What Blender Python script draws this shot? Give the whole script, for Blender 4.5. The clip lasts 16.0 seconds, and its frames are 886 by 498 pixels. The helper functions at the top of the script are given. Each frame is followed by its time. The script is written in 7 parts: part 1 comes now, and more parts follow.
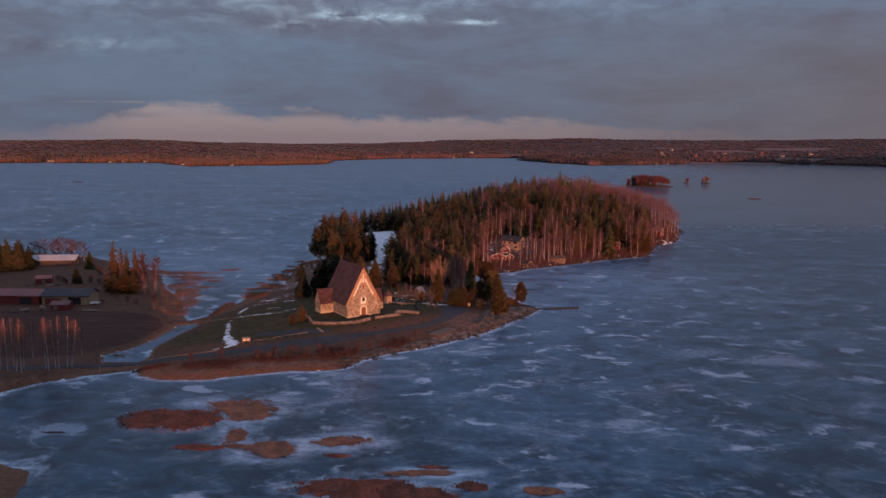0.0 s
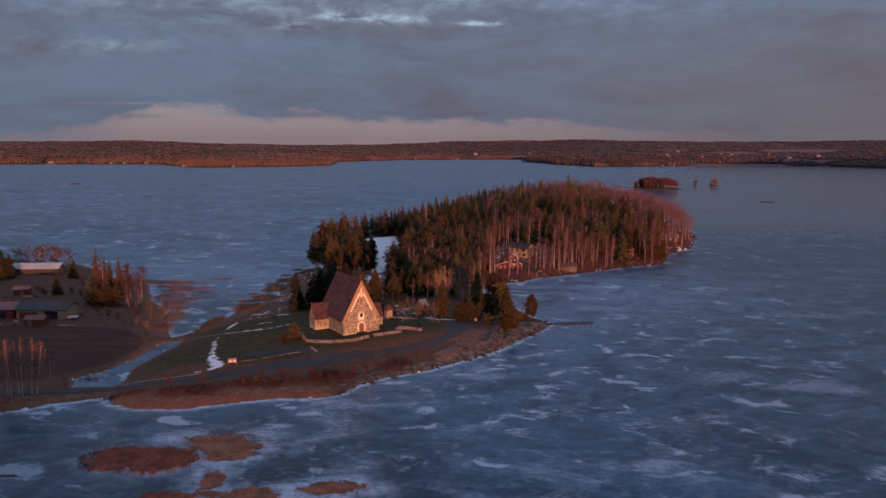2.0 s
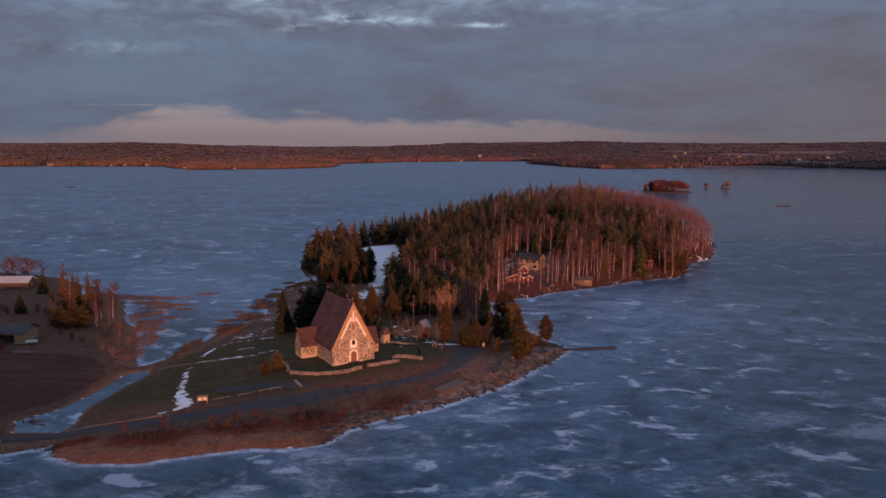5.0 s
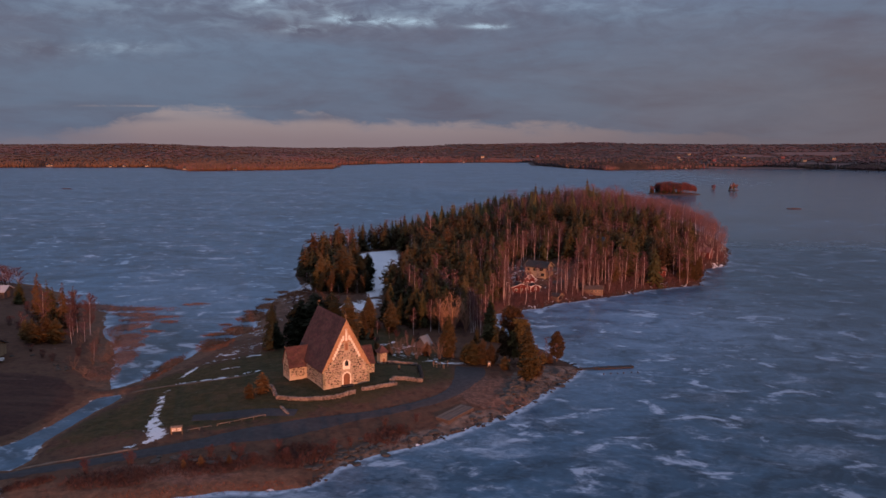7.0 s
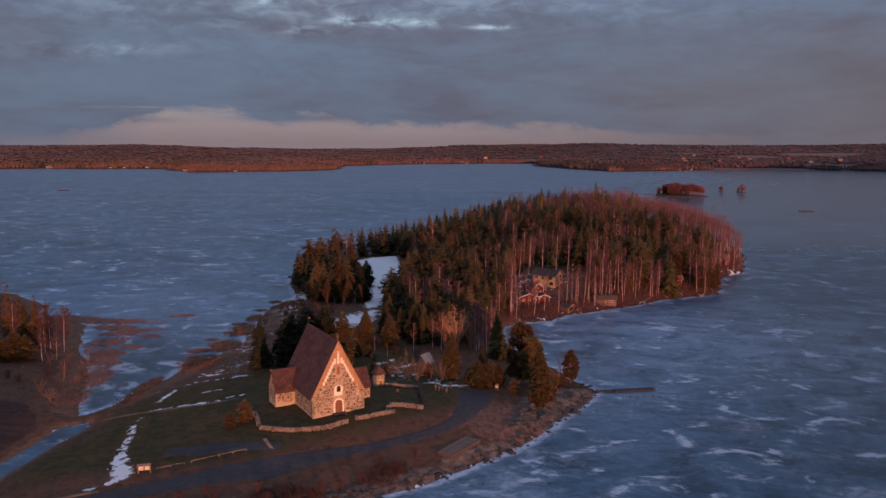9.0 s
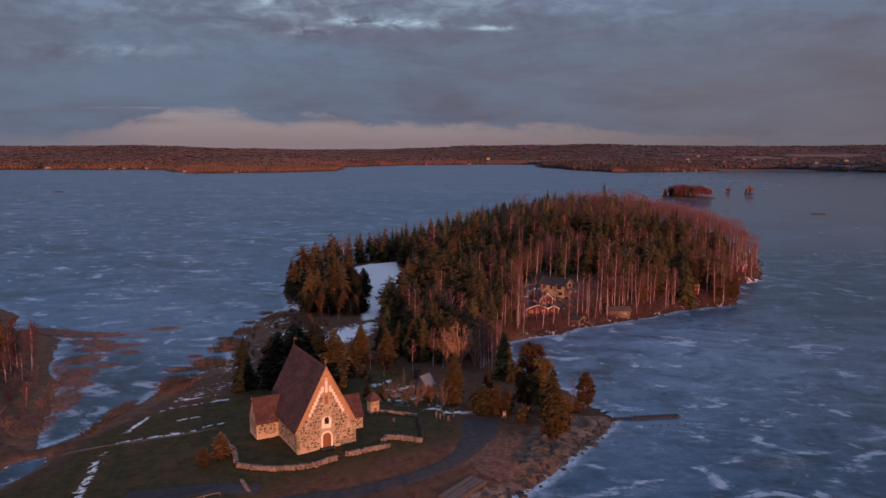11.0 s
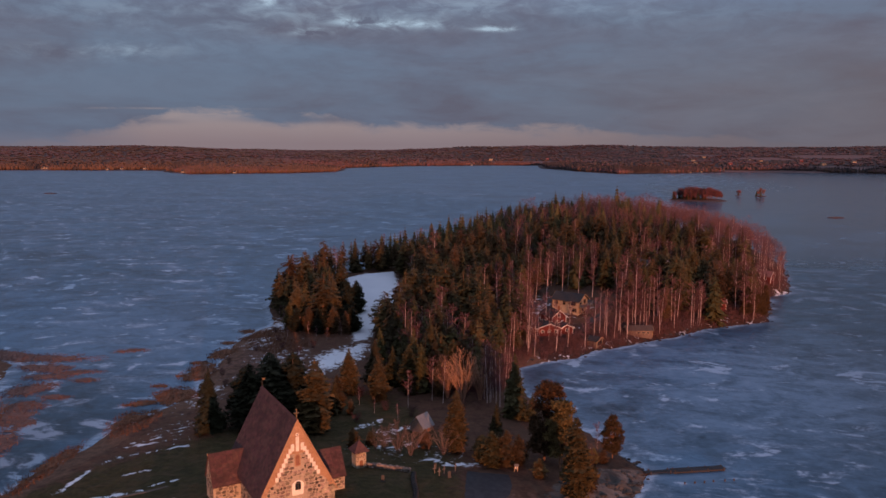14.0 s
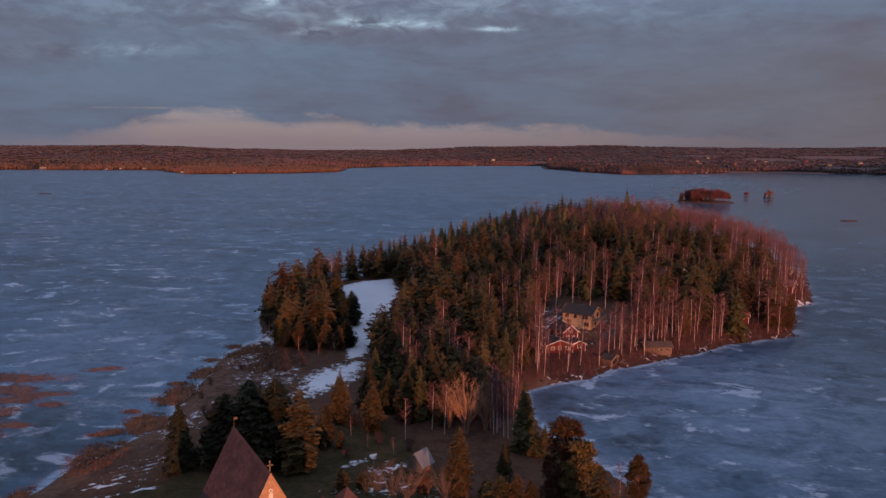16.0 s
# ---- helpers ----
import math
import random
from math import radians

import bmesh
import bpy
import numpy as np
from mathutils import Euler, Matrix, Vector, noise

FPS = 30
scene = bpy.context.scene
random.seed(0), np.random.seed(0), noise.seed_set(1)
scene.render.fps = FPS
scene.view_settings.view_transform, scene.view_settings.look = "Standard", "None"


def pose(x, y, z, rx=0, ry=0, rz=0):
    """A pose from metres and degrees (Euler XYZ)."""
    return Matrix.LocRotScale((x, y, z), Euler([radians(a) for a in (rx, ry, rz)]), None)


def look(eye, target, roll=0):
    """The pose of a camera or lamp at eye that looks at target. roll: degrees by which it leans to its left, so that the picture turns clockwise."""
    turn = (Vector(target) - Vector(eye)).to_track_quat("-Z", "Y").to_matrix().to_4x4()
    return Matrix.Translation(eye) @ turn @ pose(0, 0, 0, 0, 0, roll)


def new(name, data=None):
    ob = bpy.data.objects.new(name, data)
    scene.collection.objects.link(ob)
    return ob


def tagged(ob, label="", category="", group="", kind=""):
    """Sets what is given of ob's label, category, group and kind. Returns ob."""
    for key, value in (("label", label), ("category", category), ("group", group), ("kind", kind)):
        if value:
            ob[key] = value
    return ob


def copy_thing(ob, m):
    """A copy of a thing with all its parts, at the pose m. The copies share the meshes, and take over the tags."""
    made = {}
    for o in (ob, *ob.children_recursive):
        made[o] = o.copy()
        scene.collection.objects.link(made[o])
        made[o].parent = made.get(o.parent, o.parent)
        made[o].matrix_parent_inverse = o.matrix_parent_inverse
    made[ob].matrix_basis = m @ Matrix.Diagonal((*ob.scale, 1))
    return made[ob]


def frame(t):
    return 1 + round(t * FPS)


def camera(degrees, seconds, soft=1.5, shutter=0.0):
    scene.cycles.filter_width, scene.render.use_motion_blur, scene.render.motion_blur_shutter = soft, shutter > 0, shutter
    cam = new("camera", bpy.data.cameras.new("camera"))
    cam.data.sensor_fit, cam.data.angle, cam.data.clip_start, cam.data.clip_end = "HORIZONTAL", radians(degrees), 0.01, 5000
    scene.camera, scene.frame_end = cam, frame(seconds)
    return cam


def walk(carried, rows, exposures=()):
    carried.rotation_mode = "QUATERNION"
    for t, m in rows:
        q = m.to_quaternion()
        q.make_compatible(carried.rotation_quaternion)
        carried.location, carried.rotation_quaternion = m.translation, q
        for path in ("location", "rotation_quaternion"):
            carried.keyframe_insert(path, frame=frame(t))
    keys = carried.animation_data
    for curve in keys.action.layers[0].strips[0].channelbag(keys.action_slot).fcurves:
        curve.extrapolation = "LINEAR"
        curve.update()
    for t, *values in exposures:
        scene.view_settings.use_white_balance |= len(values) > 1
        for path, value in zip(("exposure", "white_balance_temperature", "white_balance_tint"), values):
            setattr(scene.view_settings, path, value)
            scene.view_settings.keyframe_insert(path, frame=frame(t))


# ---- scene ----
cam = camera(60.3, 16.0, soft=1.55)
PATH = [
    (0, (1.812, -1.338, 62.956), (1.634, 0.635, 62.676), 0.40),
    (0.5, (1.110, 3.982, 62.823), (0.930, 5.954, 62.544), 0.41),
    (1, (0.509, 9.186, 62.903), (0.327, 11.158, 62.624), 0.41),
    (1.5, (-0.020, 14.300, 63.082), (-0.205, 16.272, 62.804), 0.42),
    (2, (-0.501, 19.346, 63.285), (-0.688, 21.318, 63.008), 0.42),
    (2.5, (-0.952, 24.342, 63.467), (-1.142, 26.314, 63.190), 0.42),
    (3, (-1.389, 29.300, 63.606), (-1.581, 31.271, 63.330), 0.42),
    (3.5, (-1.822, 34.229, 63.696), (-2.016, 36.201, 63.420), 0.42),
    (4, (-2.260, 39.138, 63.740), (-2.455, 41.110, 63.465), 0.41),
    (6.5, (-4.619, 63.515, 63.669), (-4.822, 65.486, 63.398), 0.40),
    (7, (-5.124, 68.372, 63.662), (-5.328, 70.343, 63.392), 0.40),
    (7.5, (-5.635, 73.225, 63.668), (-5.841, 75.196, 63.399), 0.39),
    (8, (-6.149, 78.076, 63.683), (-6.356, 80.047, 63.415), 0.39),
    (8.5, (-6.663, 82.926, 63.704), (-6.872, 84.897, 63.436), 0.39),
    (11, (-9.156, 107.236, 63.693), (-9.373, 109.206, 63.427), 0.40),
    (11.5, (-9.634, 112.123, 63.648), (-9.851, 114.093, 63.383), 0.41),
    (12, (-10.106, 117.021, 63.595), (-10.325, 118.991, 63.330), 0.41),
    (12.5, (-10.576, 121.930, 63.543), (-10.796, 123.900, 63.278), 0.42),
    (13, (-11.047, 126.849, 63.502), (-11.268, 128.819, 63.237), 0.43),
    (13.5, (-11.523, 131.772, 63.483), (-11.745, 133.742, 63.219), 0.45),
    (14, (-12.011, 136.695, 63.496), (-12.234, 138.665, 63.232), 0.47),
    (14.5, (-12.517, 141.607, 63.546), (-12.740, 143.577, 63.283), 0.49),
    (15, (-13.046, 146.496, 63.629), (-13.271, 148.466, 63.365), 0.51),
    (15.5, (-13.607, 151.344, 63.725), (-13.833, 153.314, 63.462), 0.54),
    (16, (-14.207, 156.129, 63.797), (-14.435, 158.098, 63.533), 0.58),
]
walk(cam, [(t, look(eye, target, roll)) for t, eye, target, roll in PATH])


# ==== light ====
SUN_BEARING, SUN_HEIGHT = 157.0, 3.2
sun_dir = Vector((math.sin(radians(SUN_BEARING)) * math.cos(radians(SUN_HEIGHT)),
                  math.cos(radians(SUN_BEARING)) * math.cos(radians(SUN_HEIGHT)), math.sin(radians(SUN_HEIGHT))))
sun_data = bpy.data.lights.new("sun", "SUN")
sun_data.energy, sun_data.angle, sun_data.color = 4.7, radians(0.8), (1.0, 0.385, 0.215)
sun = new("sun", sun_data)
sun.matrix_world = look(sun_dir * 800, (0, 0, 0))


class Tree:
    """A small builder for node trees."""

    def __init__(self, tree):
        self.t = tree

    def node(self, kind):
        return self.t.nodes.new(kind)

    def mask(self, name):
        n = self.node("ShaderNodeAttribute")
        n.attribute_name = name
        return n.outputs["Fac"]

    def link(self, a, b):
        self.t.links.new(a, b)

    def put(self, socket, v):
        if hasattr(v, "is_linked"):
            self.link(v, socket)
        else:
            socket.default_value = v

    def math(self, op, a, b=0.0, c=0.0, clamp=False):
        n = self.node("ShaderNodeMath")
        n.operation, n.use_clamp = op, clamp
        for s, v in zip(n.inputs, (a, b, c)):
            self.put(s, v)
        return n.outputs[0]

    def ramp(self, fac, stops, mode="LINEAR"):
        n = self.node("ShaderNodeValToRGB")
        n.color_ramp.interpolation = mode
        e = n.color_ramp.elements
        while len(e) < len(stops):
            e.new(0.5)
        for el, (p, c) in zip(e, stops):
            el.position = p
            el.color = (*c, 1) if hasattr(c, "__len__") else (c, c, c, 1)
        self.put(n.inputs[0], fac)
        return n.outputs[0]

    def mix(self, fac, a, b, blend="MIX"):
        n = self.node("ShaderNodeMix")
        n.data_type, n.blend_type = "RGBA", blend
        self.put(n.inputs[0], fac)
        for s, v in ((n.inputs[6], a), (n.inputs[7], b)):
            self.put(s, (*v, 1) if isinstance(v, tuple) and len(v) == 3 else v)
        return n.outputs[2]

    def noise(self, vec, scale, detail=4.0, rough=0.55, distort=0.0):
        n = self.node("ShaderNodeTexNoise")
        n.inputs["Scale"].default_value = scale
        n.inputs["Detail"].default_value = detail
        n.inputs["Roughness"].default_value = rough
        n.inputs["Distortion"].default_value = distort
        self.link(vec, n.inputs["Vector"])
        return n.outputs[0]

    def map(self, vec, scale=(1, 1, 1), rot=(0, 0, 0), loc=(0, 0, 0)):
        n = self.node("ShaderNodeMapping")
        n.inputs["Scale"].default_value = scale
        n.inputs["Rotation"].default_value = rot
        n.inputs["Location"].default_value = loc
        self.link(vec, n.inputs["Vector"])
        return n.outputs[0]


world = bpy.data.worlds.new("evening_sky")
scene.world = world
world.use_nodes = True
world.node_tree.nodes.clear()
W = Tree(world.node_tree)
sky = W.node("ShaderNodeTexSky")
sky.sky_type, sky.sun_disc = "NISHITA", False
sky.sun_elevation, sky.sun_rotation = radians(SUN_HEIGHT), radians(SUN_BEARING)
way = W.node("ShaderNodeTexCoord").outputs["Generated"]
sep = W.node("ShaderNodeSeparateXYZ")
W.link(way, sep.inputs[0])
up = sep.outputs[2]
turn = W.math("ADD", W.math("ARCTAN2", sep.outputs[0], sep.outputs[1]), 0.09)
rise = W.math("DIVIDE", up, W.math("MAXIMUM", W.math("COSINE", turn), 0.3))
across = W.math("MULTIPLY_ADD", turn, 1 / 1.2, 0.5)
wisp = W.noise(W.map(way, (8, 8, 34)), 1.0, 7, 0.60, 0.5)
bank = W.noise(W.map(way, (4.2, 4.2, 17), loc=(3.1, 0.4, 1.2)), 1.0, 6, 0.58, 0.4)
fine = W.noise(W.map(way, (24, 24, 62), loc=(0.3, 4.0, 0)), 1.0, 6, 0.62, 0.5)


def puff(angle, high, wide, tall):
    """A soft patch of sky round a bearing and a height, in radians from the middle of the lake."""
    a = W.math("POWER", W.math("DIVIDE", W.math("SUBTRACT", turn, angle), wide), 2.0)
    b = W.math("POWER", W.math("DIVIDE", W.math("SUBTRACT", rise, high), tall), 2.0)
    return W.math("EXPONENT", W.math("MULTIPLY", W.math("ADD", a, b), -1.0))


def total(items):
    out = items[0]
    for i in items[1:]:
        out = W.math("ADD", out, i)
    return out


# a grey-blue deck, mauve where it is thick
cloud = W.mix(W.ramp(bank, [(0.36, 0.0), (0.60, 1.0)]), (0.112, 0.116, 0.172), (0.128, 0.170, 0.256))
cloud = W.mix(W.math("MULTIPLY", W.ramp(wisp, [(0.42, 0.0), (0.68, 1.0)]), 0.50), cloud, (0.145, 0.187, 0.277))
cloud = W.mix(W.math("MULTIPLY", W.ramp(fine, [(0.36, 1.0), (0.56, 0.0)]), W.ramp(up, [(0.05, 0.05), (0.15, 0.45)])), cloud, (0.104, 0.114, 0.170))
lift = W.ramp(up, [(0.0, 0.84), (0.05, 0.86), (0.10, 0.92), (0.16, 1.00), (0.25, (1.60, 1.60, 1.62)), (0.6, (2.55, 2.40, 2.38)), (1.0, (2.55, 2.40, 2.38))])
cloud = W.mix(1.0, cloud, lift, "MULTIPLY")
# lighter rents in the cloud, high up
rent = total([W.math("MULTIPLY", puff(a, h, w, t), k) for a, h, w, t, k in ((-0.246, 0.186, 0.014, 0.008, 1.9), (-0.128, 0.157, 0.026, 0.0055, 1.5), (-0.070, 0.153, 0.036, 0.0045, 1.2), (-0.190, 0.144, 0.022, 0.004, 1.1),
                                                                             (0.042, 0.1485, 0.022, 0.0030, 1.5), (-0.20, 0.172, 0.20, 0.028, 0.26), (0.05, 0.178, 0.18, 0.018, 0.18), (-0.44, 0.120, 0.09, 0.009, 0.32), (0.22, 0.165, 0.14, 0.018, 0.06), (-0.46, 0.170, 0.10, 0.02, 0.08))])
rent = W.math("MULTIPLY", rent, W.ramp(W.math("ADD", W.math("MULTIPLY", fine, 0.75), W.math("MULTIPLY", wisp, 0.25)), [(0.40, 0.0), (0.50, 0.35), (0.62, 1.3)]))
high = W.math("MULTIPLY", W.ramp(fine, [(0.48, 0.0), (0.74, 0.7)]), W.ramp(up, [(0.19, 0.0), (0.24, 1.0), (0.5, 1.0), (0.8, 0.3)]))
cloud = W.mix(W.math("ADD", rent, high, clamp=True), cloud, (0.35, 0.455, 0.57))
# the clear strip over the far shore, rosy, stepping up into a wedge in the north-west, with a ragged upper edge
brow = W.ramp(across, [(0.04, 0.03), (0.09, 0.08), (0.14, 0.20), (0.200, 0.45), (0.262, 0.475), (0.295, 0.35), (0.40, 0.33), (0.52, 0.28), (0.66, 0.24), (0.75, 0.15), (0.82, 0.09), (1.0, 0.06)])
ragged = W.math("ADD", W.math("MULTIPLY", W.math("SUBTRACT", wisp, 0.5), 0.036), W.math("MULTIPLY", W.math("SUBTRACT", fine, 0.5), 0.026))
deep = W.math("SUBTRACT", W.math("MULTIPLY", brow, 0.1), W.math("ADD", rise, ragged))
strip = W.math("MULTIPLY", W.ramp(W.math("MULTIPLY_ADD", deep, 20.0, 0.5), [(0.44, 0.0), (0.60, 0.8), (0.75, 1.0)]), W.ramp(across, [(0.02, 0.1), (0.10, 0.40), (0.18, 0.85), (0.62, 0.82), (0.74, 0.5), (1.0, 0.18)]))
strip = W.math("MULTIPLY", strip, W.math("SUBTRACT", 1.0, total([W.math("MULTIPLY", puff(-0.205, 0.0345, 0.085, 0.0048), 0.85), W.math("MULTIPLY", puff(-0.375, 0.031, 0.030, 0.004), 0.4)])), clamp=True)
strip = W.math("ADD", strip, W.math("MULTIPLY", puff(-0.37, 0.0475, 0.09, 0.0012), W.ramp(fine, [(0.40, 0.0), (0.60, 0.40)])), clamp=True)
cloud = W.mix(strip, cloud, W.mix(W.ramp(up, [(0.004, 0.0), (0.035, 1.0)]), (0.240, 0.176, 0.186), (0.318, 0.256, 0.260)))
# the warm veil to the east of the view, and a fainter one low in the west
veil = W.math("MULTIPLY", W.ramp(across, [(0.46, 0.0), (0.95, 1.0)]), W.ramp(up, [(0.0, 1.0), (0.09, 0.75), (0.19, 0.0)]))
cloud = W.mix(W.math("MULTIPLY", veil, 0.78), cloud, W.mix(W.ramp(wisp, [(0.35, 0.0), (0.65, 1.0)]), (0.128, 0.098, 0.106), (0.150, 0.118, 0.126)))
cloud = W.mix(W.math("MULTIPLY", W.ramp(across, [(0.0, 0.8), (0.2, 0.0)]), W.ramp(up, [(0.0, 0.7), (0.018, 0.0)])), cloud, (0.20, 0.160, 0.185))
bg_sky, bg_cloud = W.node("ShaderNodeBackground"), W.node("ShaderNodeBackground")
W.link(sky.outputs[0], bg_sky.inputs[0])
bg_sky.inputs[1].default_value = 0.06
W.link(cloud, bg_cloud.inputs[0])
bg_cloud.inputs[1].default_value = 1.16
mixer, out = W.node("ShaderNodeMixShader"), W.node("ShaderNodeOutputWorld")
mixer.inputs[0].default_value = 0.94
W.link(bg_sky.outputs[0], mixer.inputs[1])
W.link(bg_cloud.outputs[0], mixer.inputs[2])
W.link(mixer.outputs[0], out.inputs[0])


# ==== materials ====
def surface(name, low, high, scale=3.0, rough=0.85, bump=0.0, fine=9.0, stain=0.25, vary=0.0, spec=0.3, metal=0.0, stretch=(1, 1, 1), island=0.0):
    """A material with grain, broad stains and, if asked, a change of tone from object to object or from piece to piece."""
    m = bpy.data.materials.new(name)
    m.use_nodes = True
    m.node_tree.nodes.clear()
    T = Tree(m.node_tree)
    co = T.map(T.node("ShaderNodeTexCoord").outputs["Object"], stretch)
    grain = T.noise(co, scale, 5, 0.6)
    broad = T.noise(co, scale / fine, 3, 0.5)
    col = T.mix(T.ramp(grain, [(0.3, 0.0), (0.7, 1.0)]), low, high)
    col = T.mix(T.math("MULTIPLY", T.ramp(broad, [(0.42, 0.0), (0.62, 1.0)]), stain), col, tuple(0.55 * c for c in low))
    if vary or island:
        r = T.node("ShaderNodeNewGeometry").outputs["Random Per Island"] if island else T.node("ShaderNodeObjectInfo").outputs["Random"]
        amount = vary or island
        hsv = T.node("ShaderNodeHueSaturation")
        T.put(hsv.inputs["Value"], T.math("MULTIPLY_ADD", r, 2 * amount, 1 - amount))
        T.put(hsv.inputs["Hue"], T.math("MULTIPLY_ADD", T.math("FRACT", T.math("MULTIPLY", r, 7.3)), 0.06 * min(1, amount * 2), 0.5 - 0.03 * min(1, amount * 2)))
        T.put(hsv.inputs["Color"], col)
        col = hsv.outputs[0]
    p, o = T.node("ShaderNodeBsdfPrincipled"), T.node("ShaderNodeOutputMaterial")
    T.put(p.inputs["Base Color"], col)
    T.put(p.inputs["Roughness"], T.math("MULTIPLY_ADD", grain, 0.2, rough - 0.1, clamp=True))
    p.inputs["Specular IOR Level"].default_value = spec
    p.inputs["Metallic"].default_value = metal
    if bump:
        b = T.node("ShaderNodeBump")
        b.inputs["Strength"].default_value = bump
        b.inputs["Distance"].default_value = 0.05
        T.put(b.inputs["Height"], grain)
        T.link(b.outputs[0], p.inputs["Normal"])
    T.link(p.outputs[0], o.inputs[0])
    return m


NEEDLE = surface("spruce_needles", (0.046, 0.041, 0.019), (0.102, 0.078, 0.033), 1.2, 0.85, vary=0.4, spec=0.15)
JUNIPER = surface("rusty_juniper", (0.088, 0.050, 0.020), (0.185, 0.098, 0.037), 1.2, 0.85, vary=0.3, spec=0.15)
# needle colour darkened to stand in for the church's shadow on these trees
SHADED_NEEDLE = surface("shaded_pine_needles", (0.018, 0.020, 0.012), (0.040, 0.038, 0.020), 1.2, 0.9, vary=0.3, spec=0.1)
PINE_NEEDLE = surface("pine_needles", (0.058, 0.043, 0.019), (0.126, 0.079, 0.033), 1.2, 0.85, vary=0.4, spec=0.15)
BARK = surface("spruce_bark", (0.055, 0.042, 0.033), (0.13, 0.095, 0.07), 4, 0.9)
PINE_BARK = surface("pine_bark", (0.12, 0.065, 0.038), (0.26, 0.13, 0.07), 3, 0.9)
BIRCH_BARK = surface("birch_bark", (0.42, 0.315, 0.290), (0.76, 0.60, 0.56), 2.5, 0.75, stain=0.5, fine=3)
# birch bark with the shade over the farm dimmed into its colour
DIMMED_BIRCH_BARK = surface("shade_dimmed_birch_bark", (0.25, 0.200, 0.185), (0.46, 0.38, 0.355), 2.5, 0.8, stain=0.5, fine=3)
TWIG = surface("bare_twigs", (0.094, 0.040, 0.043), (0.182, 0.079, 0.079), 2, 0.85, vary=0.35)
WILLOW_TWIG = surface("willow_twigs", (0.24, 0.125, 0.082), (0.43, 0.235, 0.150), 2, 0.85, vary=0.2)
ROOF_TILE = surface("tarred_shingle", (0.050, 0.025, 0.024), (0.112, 0.051, 0.045), 2.0, 0.8, 0.3, 6, 0.35, island=0.22)
MORTAR = surface("lime_mortar", (0.33, 0.268, 0.19), (0.49, 0.405, 0.295), 3, 0.9, 0.3)
FIELDSTONE = surface("field_stone", (0.090, 0.066, 0.048), (0.40, 0.315, 0.225), 1.6, 0.85, 0.4, 4, 0.3, island=0.75)
WALL_STONE = surface("wall_stone", (0.13, 0.098, 0.080), (0.33, 0.26, 0.215), 2.2, 0.9, 0.4, 4, 0.3, island=0.4)
BRICKWORK = surface("gable_brick", (0.31, 0.180, 0.098), (0.46, 0.290, 0.168), 2.4, 0.9, 0.3, 5, 0.2)
LIMEWASH = surface("limewash", (0.72, 0.66, 0.53), (0.85, 0.80, 0.67), 2.5, 0.9, 0.1)
OAK_DOOR = surface("brown_door_boards", (0.16, 0.07, 0.035), (0.26, 0.12, 0.06), 6, 0.7, 0.2, stretch=(6, 1, 0.5))
# window glass; its dark also stands in for shade inside open bays
GLASS_AND_SHADE = surface("glass_and_bay_shade", (0.015, 0.017, 0.02), (0.03, 0.032, 0.036), 1, 0.12, spec=0.8)
IRON = surface("forged_iron", (0.05, 0.045, 0.04), (0.12, 0.10, 0.09), 5, 0.55, metal=0.8)
GILT = surface("gilt_iron", (0.14, 0.10, 0.06), (0.24, 0.17, 0.10), 5, 0.5, metal=0.6)
RED_BOARD = surface("falu_red_boards", (0.125, 0.021, 0.019), (0.205, 0.041, 0.034), 3, 0.85, 0.2, 4, 0.25, stretch=(4, 4, 0.5))
BEIGE_BOARD = surface("beige_boards", (0.27, 0.212, 0.148), (0.38, 0.302, 0.215), 3, 0.8, 0.15, stretch=(0.5, 0.5, 4))
BARE_BOARD = surface("raw_pine_boards", (0.26, 0.17, 0.10), (0.40, 0.27, 0.16), 3, 0.8, 0.2, stretch=(4, 4, 0.4))
GREY_BOARD = surface("grey_weathered_boards", (0.11, 0.088, 0.072), (0.22, 0.18, 0.15), 4, 0.9, 0.25, stretch=(4, 4, 0.5))
WHITE_TRIM = surface("white_trim", (0.66, 0.63, 0.60), (0.80, 0.78, 0.75), 3, 0.7)
DARK_ROOF = surface("dark_sheet_roof", (0.020, 0.019, 0.020), (0.045, 0.042, 0.043), 1.5, 0.85, 0.1, stretch=(4, 0.4, 1))
GREY_ROOF = surface("grey_sheet_roof", (0.030, 0.034, 0.042), (0.060, 0.065, 0.075), 1.5, 0.75, 0.1, stretch=(4, 0.4, 1))
RED_ROOF = surface("red_sheet_roof", (0.14, 0.062, 0.060), (0.21, 0.098, 0.092), 1.5, 0.6, 0.1, stretch=(4, 0.4, 1))
PALE_ROOF = surface("frosted_sheet_roof", (0.30, 0.30, 0.31), (0.44, 0.44, 0.45), 1.2, 0.6, 0.1, stretch=(4, 0.4, 1))
ROCK = surface("granite", (0.026, 0.025, 0.022), (0.112, 0.094, 0.080), 0.8, 0.9, 0.5, 5, 0.4, vary=0.2)
PALE_REED = surface("pale_reed", (0.17, 0.072, 0.037), (0.37, 0.170, 0.092), 1.4, 0.9, 0.4, 5, 0.6, vary=0.15)
BIRCH_TWIG = surface("red_birch_twigs", (0.135, 0.052, 0.044), (0.245, 0.098, 0.078), 2, 0.85, vary=0.25)
SHED_ROOF = surface("silvered_planks", (0.17, 0.165, 0.165), (0.30, 0.29, 0.29), 3, 0.8, 0.2, stretch=(4, 0.5, 1))
OLD_TIMBER = surface("brown_old_timber", (0.110, 0.074, 0.058), (0.210, 0.142, 0.112), 3, 0.9, 0.3, vary=0.2, stretch=(0.5, 5, 4))
